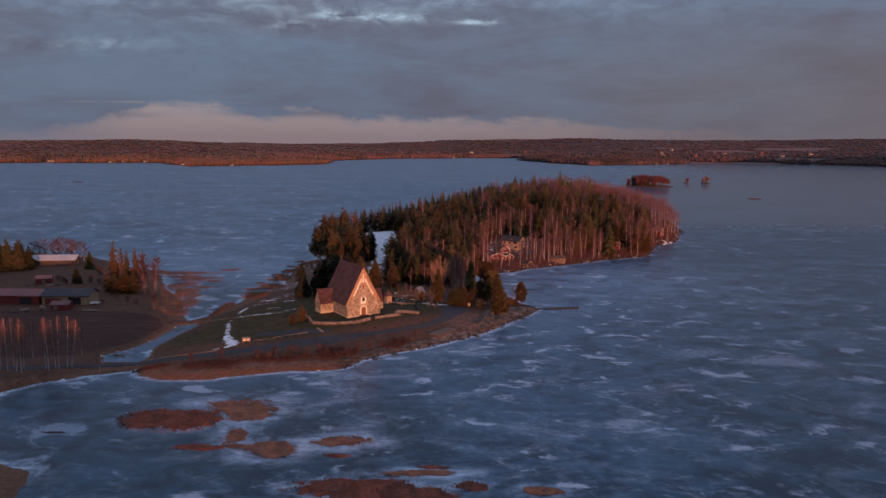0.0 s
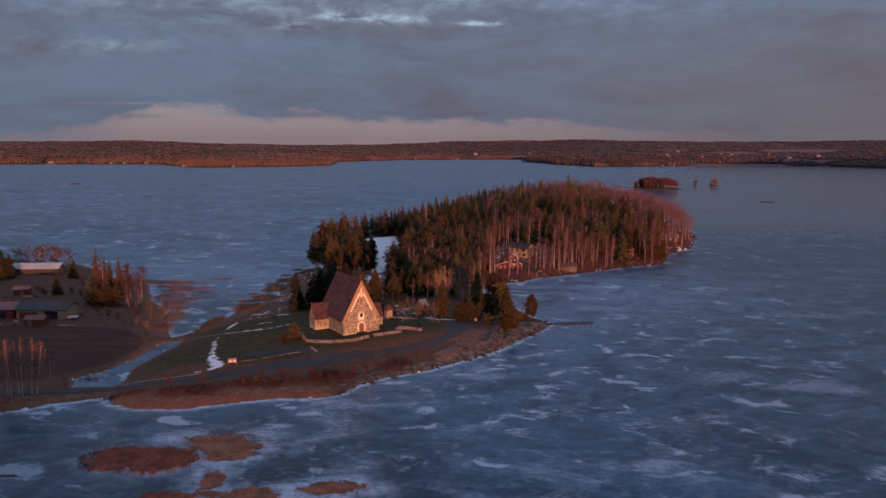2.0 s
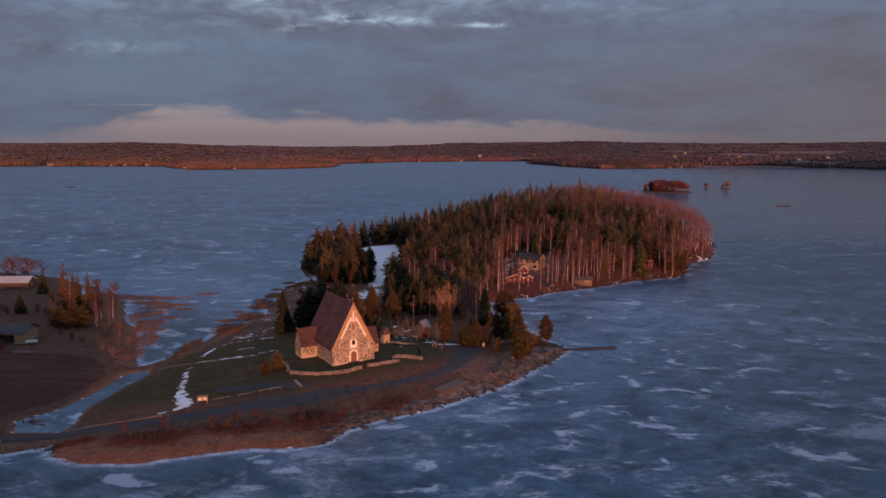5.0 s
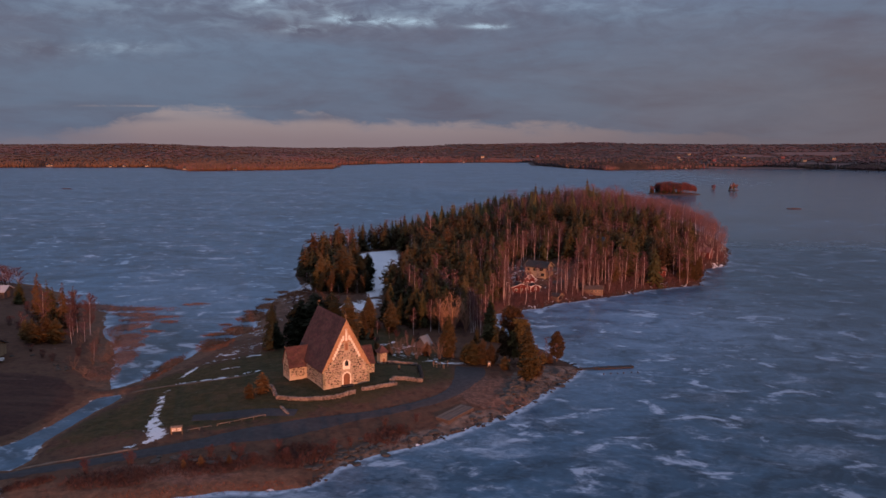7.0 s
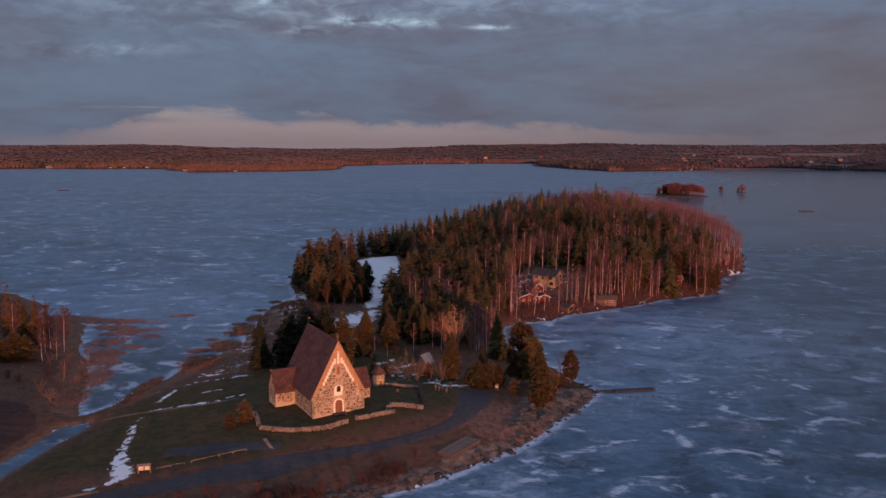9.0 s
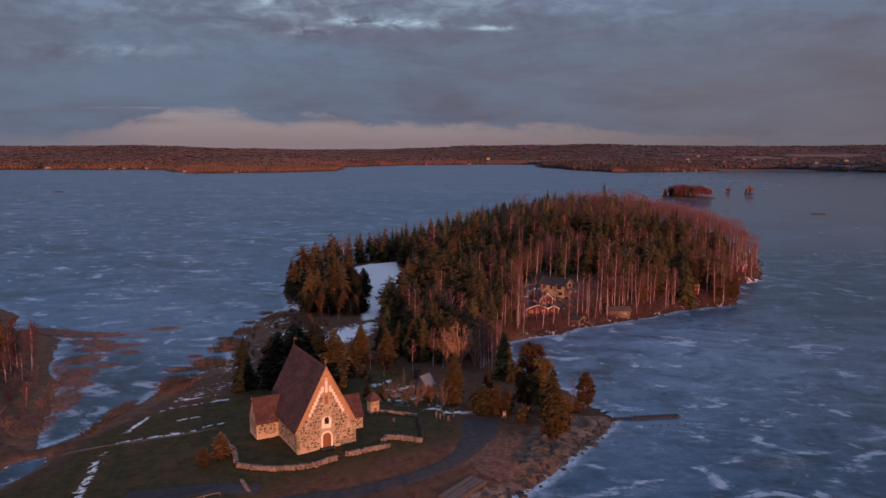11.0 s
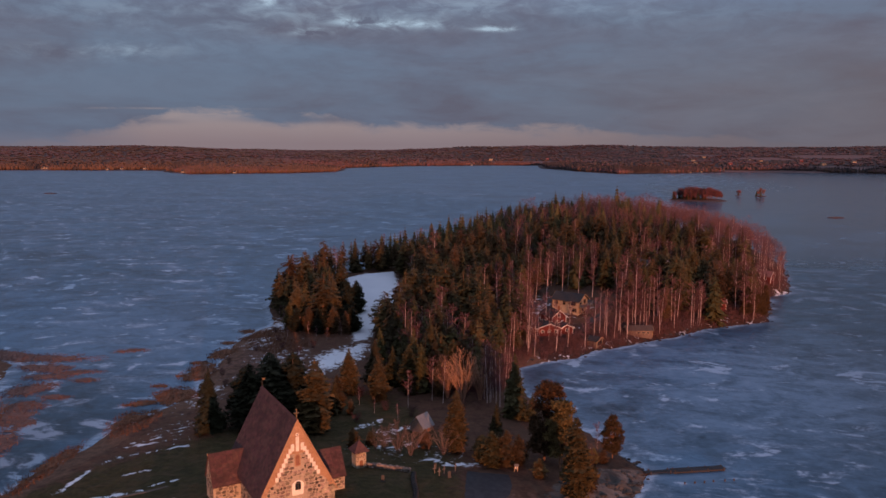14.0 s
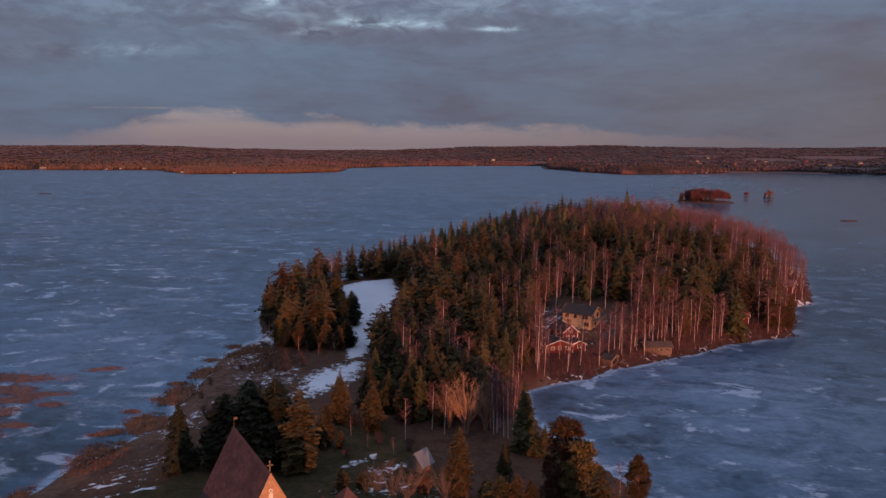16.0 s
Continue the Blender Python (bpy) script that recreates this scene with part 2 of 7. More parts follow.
VERGE = surface("frosted_straw_verge", (0.130, 0.085, 0.060), (0.25, 0.175, 0.130), 0.9, 0.95, 0.3, 4, 0.4)
DIM_TWIG = surface("mauve_twigs", (0.062, 0.030, 0.032), (0.124, 0.056, 0.056), 2, 0.85, vary=0.3)
INLET_REED = surface("pinkish_reed", (0.118, 0.062, 0.052), (0.250, 0.132, 0.108), 1.0, 0.9, vary=0.15)
REED = surface("dry_reed", (0.095, 0.037, 0.021), (0.235, 0.096, 0.054), 1.4, 0.9, 0.4, 5, 0.5, vary=0.15)
BUSH_TWIG = surface("tan_bush_twigs", (0.105, 0.064, 0.050), (0.195, 0.120, 0.092), 2, 0.85, vary=0.25)
BRUSH = surface("red_osier_brush", (0.050, 0.023, 0.022), (0.094, 0.041, 0.037), 1.0, 0.9, vary=0.25)
ASPHALT = surface("frosted_asphalt", (0.030, 0.029, 0.033), (0.062, 0.058, 0.063), 0.8, 0.9, 0.15, 12, 0.3)
GRAVEL = surface("gravel_track", (0.075, 0.058, 0.047), (0.165, 0.130, 0.104), 1.5, 0.95, 0.2)
# far wood colours hold a mauve tint that stands in for distance haze
FOREST_HAZED = surface("far_forest", (0.108, 0.056, 0.052), (0.150, 0.078, 0.070), 0.02, 0.9, island=0.2)
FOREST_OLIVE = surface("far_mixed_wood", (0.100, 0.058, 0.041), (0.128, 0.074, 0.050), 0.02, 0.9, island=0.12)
FOREST_DARK = surface("hazed_conifers", (0.046, 0.037, 0.036), (0.072, 0.054, 0.050), 0.02, 0.9, island=0.2)
SHORE_ROCK = surface("wet_granite", (0.018, 0.017, 0.017), (0.066, 0.057, 0.054), 1.5, 0.8, 0.4, 5, 0.4, vary=0.3)
# plain dark brown boards for cowshed walls, sauna roof and platform deck
DARK_BOARD = surface("dark_boards", (0.055, 0.040, 0.036), (0.115, 0.086, 0.072), 3, 0.85, 0.2, stretch=(4, 4, 0.5))
DOCK = surface("wet_grey_planks", (0.022, 0.022, 0.025), (0.060, 0.058, 0.062), 4, 0.8, 0.2)


def ground_material():
    m = bpy.data.materials.new("heath_ground")
    m.use_nodes = True
    m.node_tree.nodes.clear()
    T = Tree(m.node_tree)
    co = T.node("ShaderNodeTexCoord").outputs["Object"]
    fine, mid, broad = T.noise(co, 1.6, 5, 0.65), T.noise(co, 0.28, 4, 0.6, 0.5), T.noise(co, 0.06, 3, 0.5)

    tuft = T.noise(co, 0.75, 6, 0.7, 0.4)
    soil = T.mix(T.ramp(tuft, [(0.32, 0.0), (0.68, 1.0)]), (0.044, 0.024, 0.017), (0.128, 0.064, 0.041))
    soil = T.mix(T.math("MULTIPLY", T.ramp(mid, [(0.42, 0.0), (0.6, 1.0)]), 0.6), soil, T.mix(fine, (0.080, 0.043, 0.028), (0.160, 0.086, 0.054)))
    green = T.mix(T.ramp(tuft, [(0.32, 0.0), (0.68, 1.0)]), (0.026, 0.023, 0.009), (0.070, 0.053, 0.021))
    green = T.mix(T.math("MULTIPLY", T.ramp(mid, [(0.46, 0.0), (0.66, 1.0)]), 0.75), green, T.mix(fine, (0.062, 0.039, 0.020), (0.112, 0.070, 0.037)))
    straw = T.mix(T.ramp(tuft, [(0.3, 0.0), (0.7, 1.0)]), (0.084, 0.045, 0.030), (0.205, 0.108, 0.068))
    straw = T.mix(T.ramp(fine, [(0.30, 0.5), (0.46, 0.0)]), straw, (0.070, 0.036, 0.026))
    stone = T.mix(T.ramp(mid, [(0.35, 0.0), (0.65, 1.0)]), (0.070, 0.056, 0.049), (0.20, 0.155, 0.13))
    stone = T.mix(T.ramp(tuft, [(0.34, 0.7), (0.48, 0.0)]), stone, (0.040, 0.032, 0.028))
    field = T.mix(T.ramp(tuft, [(0.3, 0.0), (0.7, 1.0)]), (0.030, 0.015, 0.013), (0.076, 0.035, 0.027))
    field = T.mix(T.math("MULTIPLY", T.ramp(T.noise(T.map(co, (0.05, 0.34, 1), (0, 0, radians(20))), 1.0, 5, 0.6), [(0.45, 0.0), (0.62, 1.0)]), 0.6), field, (0.088, 0.046, 0.032))
    red = T.mix(T.ramp(tuft, [(0.35, 0.0), (0.65, 1.0)]), (0.084, 0.046, 0.036), (0.22, 0.118, 0.085))
    red = T.mix(T.ramp(fine, [(0.34, 0.7), (0.48, 0.0)]), red, (0.048, 0.034, 0.028))
    col = T.mix(T.ramp(T.math("ADD", T.mask("grass"), T.math("MULTIPLY", T.math("SUBTRACT", mid, 0.5), 0.9)), [(0.4, 0.0), (0.6, 1.0)]), soil, green)
    for name, c, w in (("straw", straw, 0.9), ("rock", stone, 1.1), ("field", field, 0.5), ("heath", red, 1.0)):
        col = T.mix(T.ramp(T.math("ADD", T.mask(name), T.math("MULTIPLY", T.math("SUBTRACT", mid, 0.5), w)), [(0.42, 0.0), (0.58, 1.0)]), col, c)
    edge = T.math("MULTIPLY", T.math("SUBTRACT", T.noise(co, 0.42, 6, 0.75, 0.9), 0.5), 2.3)
    snowy = T.ramp(T.math("ADD", T.mask("snow"), edge), [(0.46, 0.0), (0.56, 1.0)])
    col = T.mix(snowy, col, T.mix(broad, (0.60, 0.64, 0.70), (0.78, 0.80, 0.83)))
    p, o, b = T.node("ShaderNodeBsdfPrincipled"), T.node("ShaderNodeOutputMaterial"), T.node("ShaderNodeBump")
    T.put(p.inputs["Base Color"], col)
    p.inputs["Roughness"].default_value = 0.92
    p.inputs["Specular IOR Level"].default_value = 0.15
    b.inputs["Strength"].default_value, b.inputs["Distance"].default_value = 0.6, 0.25
    T.put(b.inputs["Height"], T.math("ADD", tuft, T.math("ADD", T.math("MULTIPLY", fine, 0.6), mid)))
    T.link(b.outputs[0], p.inputs["Normal"])
    T.link(p.outputs[0], o.inputs[0])
    return m


def ice_material():
    """Blue-grey lake ice with wind-blown frost in streaks, smoother and bare in the north-east."""
    m = bpy.data.materials.new("lake_ice")
    m.use_nodes = True
    m.node_tree.nodes.clear()
    T = Tree(m.node_tree)
    co = T.node("ShaderNodeTexCoord").outputs["Object"]
    fine = T.noise(T.map(co, (0.42, 0.60, 1), (0, 0, radians(-12))), 1.0, 6, 0.68, 0.8)
    mottle = T.noise(T.map(co, (0.070, 0.095, 1), (0, 0, radians(-18))), 1.0, 6, 0.60, 1.0)
    broad = T.noise(T.map(co, (0.012, 0.017, 1)), 1.0, 4, 0.55, 0.5)
    shore, bare, dark_ice = T.mask("shore"), T.mask("bare"), T.mask("dark_ice")
    frayed = T.math("MULTIPLY", T.math("SUBTRACT", fine, 0.5), 0.30)

    def drift(scale, turn, place, low, high, fray=1.0):
        n = T.noise(T.map(co, (*scale, 1), (0, 0, radians(turn)), (*place, 0)), 1.0, 5, 0.58, 0.8)
        return T.ramp(T.math("ADD", n, T.math("MULTIPLY", frayed, fray)), [(low, 0.0), (0.5 * (low + high), 0.30), (high, 1.0)])

    # wind-blown frost: long drifts, short dashes, thin feathers
    drifts = drift((0.040, 0.058), -20, (31, 7), 0.510, 0.70, 1.2)
    dashes = drift((0.080, 0.115), -14, (3, 57), 0.555, 0.655, 0.85)
    feather = drift((0.16, 0.27), -10, (11, 5), 0.52, 0.70, 1.0)
    white = T.math("MAXIMUM", T.math("MULTIPLY", drifts, 0.70), T.math("MAXIMUM", T.math("MULTIPLY", dashes, 1.0), T.math("MULTIPLY", feather, 0.30)))
    white = T.math("MULTIPLY", white, T.math("SUBTRACT", 1.0, T.math("MULTIPLY", bare, 0.95)))
    white = T.math("MULTIPLY", white, T.math("SUBTRACT", 1.0, T.math("MULTIPLY", dark_ice, 0.35), clamp=True))
    veil = T.math("ADD", T.math("MULTIPLY", shore, 0.9), T.math("MULTIPLY", T.mask("pale"), 0.55))
    veil = T.math("MULTIPLY", veil, T.ramp(T.math("ADD", T.math("MULTIPLY", mottle, 0.6), T.math("MULTIPLY", fine, 0.4)), [(0.38, 0.0), (0.66, 0.85)]))
    edge = T.math("MULTIPLY", T.mask("rim"), T.ramp(fine, [(0.36, 0.35), (0.54, 1.25)]))
    white = T.math("MAXIMUM", white, T.math("MAXIMUM", veil, edge))
    tone = T.math("ADD", T.math("MULTIPLY", mottle, 0.62), T.math("MULTIPLY", fine, 0.28))
    tone = T.math("ADD", tone, T.math("MULTIPLY", broad, 0.42))
    tone = T.math("SUBTRACT", tone, T.math("ADD", T.math("MULTIPLY", dark_ice, 0.10), T.math("MULTIPLY", bare, 0.10)))
    tone = T.math("ADD", tone, T.math("MULTIPLY", T.mask("pale"), 0.10))
    base = T.mix(T.ramp(tone, [(0.52, 0.0), (0.80, 1.0)]), (0.008, 0.032, 0.061), (0.064, 0.148, 0.242))
    # base darkened, partly to paint in weaker sky reflection
    base = T.mix(T.math("MULTIPLY", T.ramp(dark_ice, [(0.15, 0.0), (0.9, 1.0)]), 0.75), base, T.mix(T.ramp(mottle, [(0.38, 0.0), (0.62, 1.0)]), (0.003, 0.017, 0.034), (0.023, 0.066, 0.106)))
    col = T.mix(T.math("MULTIPLY", white, 0.8), base, (0.48, 0.575, 0.69))
    frost = T.math("ADD", white, T.math("MULTIPLY", fine, 0.3))
    p, o, b = T.node("ShaderNodeBsdfPrincipled"), T.node("ShaderNodeOutputMaterial"), T.node("ShaderNodeBump")
    T.put(p.inputs["Base Color"], col)
    rough = T.math("ADD", 0.30, T.math("MULTIPLY", white, 0.45))
    T.put(p.inputs["Roughness"], T.math("SUBTRACT", rough, T.math("MULTIPLY", bare, 0.20)))
    p.inputs["IOR"].default_value = 1.31
    p.inputs["Specular IOR Level"].default_value = 0.38
    b.inputs["Strength"].default_value, b.inputs["Distance"].default_value = 0.15, 0.15
    T.put(b.inputs["Height"], frost)
    T.link(b.outputs[0], p.inputs["Normal"])
    T.link(p.outputs[0], o.inputs[0])
    return m


GROUND, ICE = ground_material(), ice_material()


# ==== land and ice ====
def hashed(ix, iy, seed):
    n = np.sin(ix * 127.1 + iy * 311.7 + seed * 74.7) * 43758.5453
    return n - np.floor(n)


def wave(x, y, size, seed=0, octaves=3):
    """Value noise between -1 and 1 for arrays of places."""
    x, y = np.asarray(x, float) / size, np.asarray(y, float) / size
    total, amp, full = 0.0, 1.0, 0.0
    for o in range(octaves):
        ix, iy = np.floor(x), np.floor(y)
        fx, fy = x - ix, y - iy
        fx, fy = fx * fx * (3 - 2 * fx), fy * fy * (3 - 2 * fy)
        a, b = hashed(ix, iy, seed + o), hashed(ix + 1, iy, seed + o)
        c, d = hashed(ix, iy + 1, seed + o), hashed(ix + 1, iy + 1, seed + o)
        total = total + amp * ((a * (1 - fx) + b * fx) * (1 - fy) + (c * (1 - fx) + d * fx) * fy)
        full, amp = full + amp, amp * 0.5
        x, y = x * 2.03 + 5.1, y * 2.03 + 1.7
    return 2 * total / full - 1


def inside(x, y, outline):
    """Signed distance to a closed outline, positive inside."""
    x, y = np.asarray(x, float), np.asarray(y, float)
    best, odd = np.full(x.shape, 1e9), np.zeros(x.shape, bool)
    for (ax, ay), (bx, by) in zip(outline, outline[1:] + outline[:1]):
        ex, ey = bx - ax, by - ay
        t = np.clip(((x - ax) * ex + (y - ay) * ey) / (ex * ex + ey * ey), 0, 1)
        best = np.minimum(best, (x - ax - t * ex) ** 2 + (y - ay - t * ey) ** 2)
        if ey:
            odd ^= ((ay > y) != (by > y)) & (x < ex * (y - ay) / ey + ax)
    return np.where(odd, 1, -1) * np.sqrt(best)


def near_line(x, y, line):
    x, y = np.asarray(x, float), np.asarray(y, float)
    best = np.full(x.shape, 1e9)
    for (ax, ay), (bx, by) in zip(line, line[1:]):
        ex, ey = bx - ax, by - ay
        t = np.clip(((x - ax) * ex + (y - ay) * ey) / (ex * ex + ey * ey), 0, 1)
        best = np.minimum(best, (x - ax - t * ex) ** 2 + (y - ay - t * ey) ** 2)
    return np.sqrt(best)


SOUTH_SHORE = [(-700, 60), (-260, 120), (-150, 158), (-124, 170), (-120.5, 179), (-112, 186), (-100, 193), (-98, 189), (-89, 186), (-80, 187), (-70, 192), (-60, 196), (-50, 199),
               (-44, 202), (-41, 209), (-33, 218), (-25, 224), (-17, 232), (-8, 243), (1, 259), (9, 276), (13, 284), (9, 291), (4, 299), (-1, 311), (-9, 320), (-14, 336), (-15, 353)]
WOOD_SHORE = [(-10, 358), (-4, 362), (3, 366), (9, 376), (17, 381), (27, 389), (39, 399), (52, 412), (65, 420), (77, 427), (83, 449), (91, 476), (104, 488), (112, 515),
              (124, 560), (122, 620), (104, 690), (66, 745), (20, 742), (-30, 665), (-62, 590), (-98, 520), (-118, 470), (-119, 444), (-114, 424), (-102, 398)]
WEST_SHORE = [(-105, 382), (-105, 366), (-101, 345), (-99, 328), (-96, 317), (-99, 303), (-103, 293), (-103, 280), (-105, 266), (-107, 256), (-111, 250), (-118, 263), (-123, 275),
              (-134, 292), (-143, 304), (-153, 320), (-160, 336), (-170, 342), (-186, 344), (-196, 366), (-220, 384), (-270, 398), (-420, 430), (-700, 520)]
LAND = SOUTH_SHORE + WOOD_SHORE + WEST_SHORE
NEAR_SHORE = [(-330, -130), (-330, 60), (-150, 92), (-112, 118), (-97, 132), (-89, 129), (-81, 113), (-62, 100), (-20, 92), (60, 76), (135, 40), (135, -130)]
CHANNEL = [(-113.3, 199.6), (-117, 206), (-112.2, 213.8), (-110.4, 224), (-110.4, 235.6), (-110.6, 243.5), (-105.6, 246.6), (-104.2, 243), (-105.4, 233.7), (-105.6, 224), (-106.0, 215.2), (-102.6, 205.5), (-103.5, 200.8)]
ROAD = [(-240, 172), (-150, 186), (-125, 189.5), (-104, 196.2), (-95, 200.8), (-87, 205.0), (-81, 208.4), (-76.6, 212.2), (-72, 216.0), (-64.6, 219.6), (-59, 222.6), (-53.2, 226.1), (-47.2, 229.7), (-41, 233.6), (-34.2, 237.4), (-27.7, 242.5), (-22.3, 249.1), (-19.3, 256.4), (-18.1, 263.1), (-18.8, 271), (-18.6, 275)]
TRACK = [(-103, 247), (-95, 251.2), (-87.5, 255.3), (-79.4, 259.1), (-76, 261.7)]
MEADOW = [(-96, 474), (-89, 488), (-77, 495), (-71, 470), (-64, 450), (-57, 440), (-54, 429), (-59, 421), (-62, 409), (-65, 395), (-64, 373), (-67, 372), (-72, 398), (-76, 408), (-84, 436)]
SNOW_PATCH = [(-77, 352), (-70, 366), (-63, 374), (-58, 362), (-60, 348), (-66, 337), (-72, 330), (-74, 340)]
ICE_GULLY = [(-95, 249), (-93, 248), (-88.5, 234.2), (-85.2, 226.5), (-79.6, 219.8), (-80.6, 215.6), (-84.4, 210.3), (-86.4, 211.0), (-84.0, 216.4), (-86.0, 219.2), (-88.6, 224.6), (-89.6, 230), (-94, 242.7)]
YARD = [(-16, 408), (-12, 383), (2, 376), (18, 392), (24, 412), (16, 432), (-6, 432)]
BEDROCK = [(-44, 203), (-41.5, 212), (-36, 221), (-29.5, 227), (-23.5, 232.5), (-17, 241), (-11, 247.5), (-9.6, 258), (-8.8, 267), (-2, 281), (12, 285.5), (12, 276), (2, 256), (-8, 241), (-20, 227), (-34, 214)]
FIELD = [(-330, 190), (-330, 240), (-200, 244), (-167, 253), (-153, 255), (-138, 256), (-127, 254), (-118, 246), (-114.2, 239), (-113.6, 228.6), (-115, 217.6), (-119.5, 209), (-124, 202), (-134, 197), (-200, 192)]


def shore_distance(x, y):
    d = np.maximum(inside(x, y, LAND), inside(x, y, NEAR_SHORE)) + 1.1 * wave(x, y, 7, 3) + 0.8 * wave(x, y, 2.6, 9, 2)
    return np.minimum(d, -inside(x, y, CHANNEL) - 0.3 * wave(x, y, 3, 4))


def bell(x, y, cx, cy, rx, ry):
    return np.exp(-((x - cx) / rx) ** 2 - ((y - cy) / ry) ** 2)


def ground_z(x, y):
    x, y = np.asarray(x, float), np.asarray(y, float)
    d = shore_distance(x, y)
    s = np.clip(d, 0, None)
    z = 1.25 * (1 - np.exp(-s / 5.0))
    rise = 1 - np.exp(-s / 9.0)
    z = z + rise * (2.9 * bell(x, y, -46, 257, 27, 24) + 0.9 * bell(x, y, -8, 262, 16, 20) + 19 * bell(x, y, 44, 585, 86, 120)
                    + 5.2 * bell(x, y, 6, 424, 40, 38) + 2.0 * bell(x, y, -95, 470, 40, 50) + 1.6 * bell(x, y, -190, 320, 60, 60))
    z = z + rise * 0.22 * wave(x, y, 9, 5) + rise * 0.10 * wave(x, y, 2.3, 6)
    rocky = np.clip(inside(x, y, BEDROCK) / 3 + 0.6, 0, 1)
    z = z + rocky * rise * (0.9 * np.abs(wave(x, y, 6, 12)) + 0.7 * np.abs(wave(x, y, 2.6, 13)))
    road = np.clip((4.2 - near_line(x, y, ROAD)) / 1.6, 0, 1)
    z = z - road * rise * 0.12
    return np.where(d < 0, np.maximum(d * 0.22, -1.2), z + 0.03)


TABLE_X, TABLE_Y = np.arange(-340, 140, 1.0), np.arange(-140, 770, 1.0)
TABLE = ground_z(*np.meshgrid(TABLE_X, TABLE_Y)).tolist()


def height_at(x, y):
    """The ground's height, read between the metre marks of a table."""
    u, v = min(max(x + 340, 0), 478.99), min(max(y + 140, 0), 908.99)
    i, j = int(u), int(v)
    u, v = u - i, v - j
    a, b = TABLE[j], TABLE[j + 1]
    return (a[i] * (1 - u) + a[i + 1] * u) * (1 - v) + (b[i] * (1 - u) + b[i + 1] * u) * v


def mesh_from(name, verts, faces, mats, smooth=False, index=None):
    me = bpy.data.meshes.new(name)
    me.from_pydata([tuple(map(float, v)) for v in verts] if not isinstance(verts, list) else verts, [], faces)
    for m in mats if isinstance(mats, (list, tuple)) else [mats]:
        me.materials.append(m)
    if index is not None:
        me.polygons.foreach_set("material_index", index)
    if smooth:
        me.polygons.foreach_set("use_smooth", [True] * len(me.polygons))
    me.update()
    return me


def grid_mesh(name, xs, ys, zf, keep, mats):
    gx, gy = np.meshgrid(xs, ys)
    gz = zf(gx, gy)
    ok = keep(gx, gy, gz)
    q = np.arange(gx.size).reshape(gx.shape)
    quads = np.stack([q[:-1, :-1], q[:-1, 1:], q[1:, 1:], q[1:, :-1]], -1).reshape(-1, 4)
    quads = quads[ok.ravel()[quads].any(1)]
    used = np.unique(quads)
    to = np.full(gx.size, -1)
    to[used] = np.arange(len(used))
    co = np.stack([gx.ravel(), gy.ravel(), gz.ravel()], 1)[used]
    me = mesh_from(name, co.tolist(), to[quads].tolist(), mats, smooth=True)
    return me, co[:, 0], co[:, 1], co[:, 2]


def point_mask(me, name, values):
    me.attributes.new(name, "FLOAT", "POINT").data.foreach_set("value", np.asarray(values, np.float32))


xs = np.concatenate([np.linspace(-700, -270, 24), np.arange(-262, 22, 1.2), np.arange(22, 140, 2.4)])
ys = np.concatenate([np.arange(-140, 96, 8.0), np.arange(96, 160, 2.0), np.arange(160, 392, 1.2), np.arange(392, 525, 2.4), np.arange(525, 770, 4.0)])
me, gx, gy, gz = grid_mesh("ground", xs, ys, ground_z, lambda x, y, z: z > -0.9, GROUND)
dist = shore_distance(gx, gy)
lawn = np.clip(0.5 + 0.05 * inside(gx, gy, [(-102, 258), (-78, 292), (-66, 318), (-48, 322), (-34, 304), (-26, 284), (-22, 262), (-40, 243), (-62, 228), (-78, 222), (-90, 218), (-100, 210), (-104, 225), (-100, 240)]), 0, 1)
point_mask(me, "grass", lawn)
by_channel = np.clip(1 - (np.abs(inside(gx, gy, CHANNEL)) - 4) / 6, 0, 1)
point_mask(me, "straw", np.clip(0.95 - dist / (13 - 10.2 * by_channel) - 0.8 * np.clip(inside(gx, gy, BEDROCK) / 4 + 1, 0, 1) - 0.9 * ((gx > -5) | (gy > 400)), 0, 1))
point_mask(me, "rock", np.clip(inside(gx, gy, BEDROCK) / 6 + 0.35, 0, 0.85))
point_mask(me, "field", np.maximum(np.clip(inside(gx, gy, FIELD) / 5 + 0.5, 0, 1), 0.8 * (gy > 362) * (gx > -8) * np.clip((22 - dist) / 8, 0, 1)))
point_mask(me, "heath", 0.9 * bell(gx, gy, -12, 255, 12, 14) + 0.7 * bell(gx, gy, -72, 201, 22, 5) + 0.5 * bell(gx, gy, -94, 350, 16, 45))
snow_mask = np.clip(np.maximum.reduce([inside(gx, gy, MEADOW) / 5 + 0.62, inside(gx, gy, SNOW_PATCH) / 12 + 0.26, inside(gx, gy, ICE_GULLY) / 2.8 + 0.20]), 0, 1.2)
snow_mask = np.maximum(snow_mask, 0.42 * bell(gx, gy, -6, 408, 20, 24))
for sx, sy, rx, ry, much in ((-42.5, 295, 3.5, 4, 0.5), (-24, 277.8, 5, 1.8, 0.55), (-40.5, 290, 3, 3, 0.42), (-99, 392, 9, 16, 0.55), (-97, 366, 8, 14, 0.44), (-84, 350, 12, 16, 0.42), (-92, 316, 8, 18, 0.38), (-74, 322, 8, 12, 0.40)):
    snow_mask = np.maximum(snow_mask, much * bell(gx, gy, sx, sy, rx, ry))
snow_mask = np.maximum(snow_mask, 0.36 * bell(gx, gy, -28, 284, 9, 5))
snow_mask = np.maximum(snow_mask, 0.33 * bell(gx, gy, -40, 285, 14, 10))
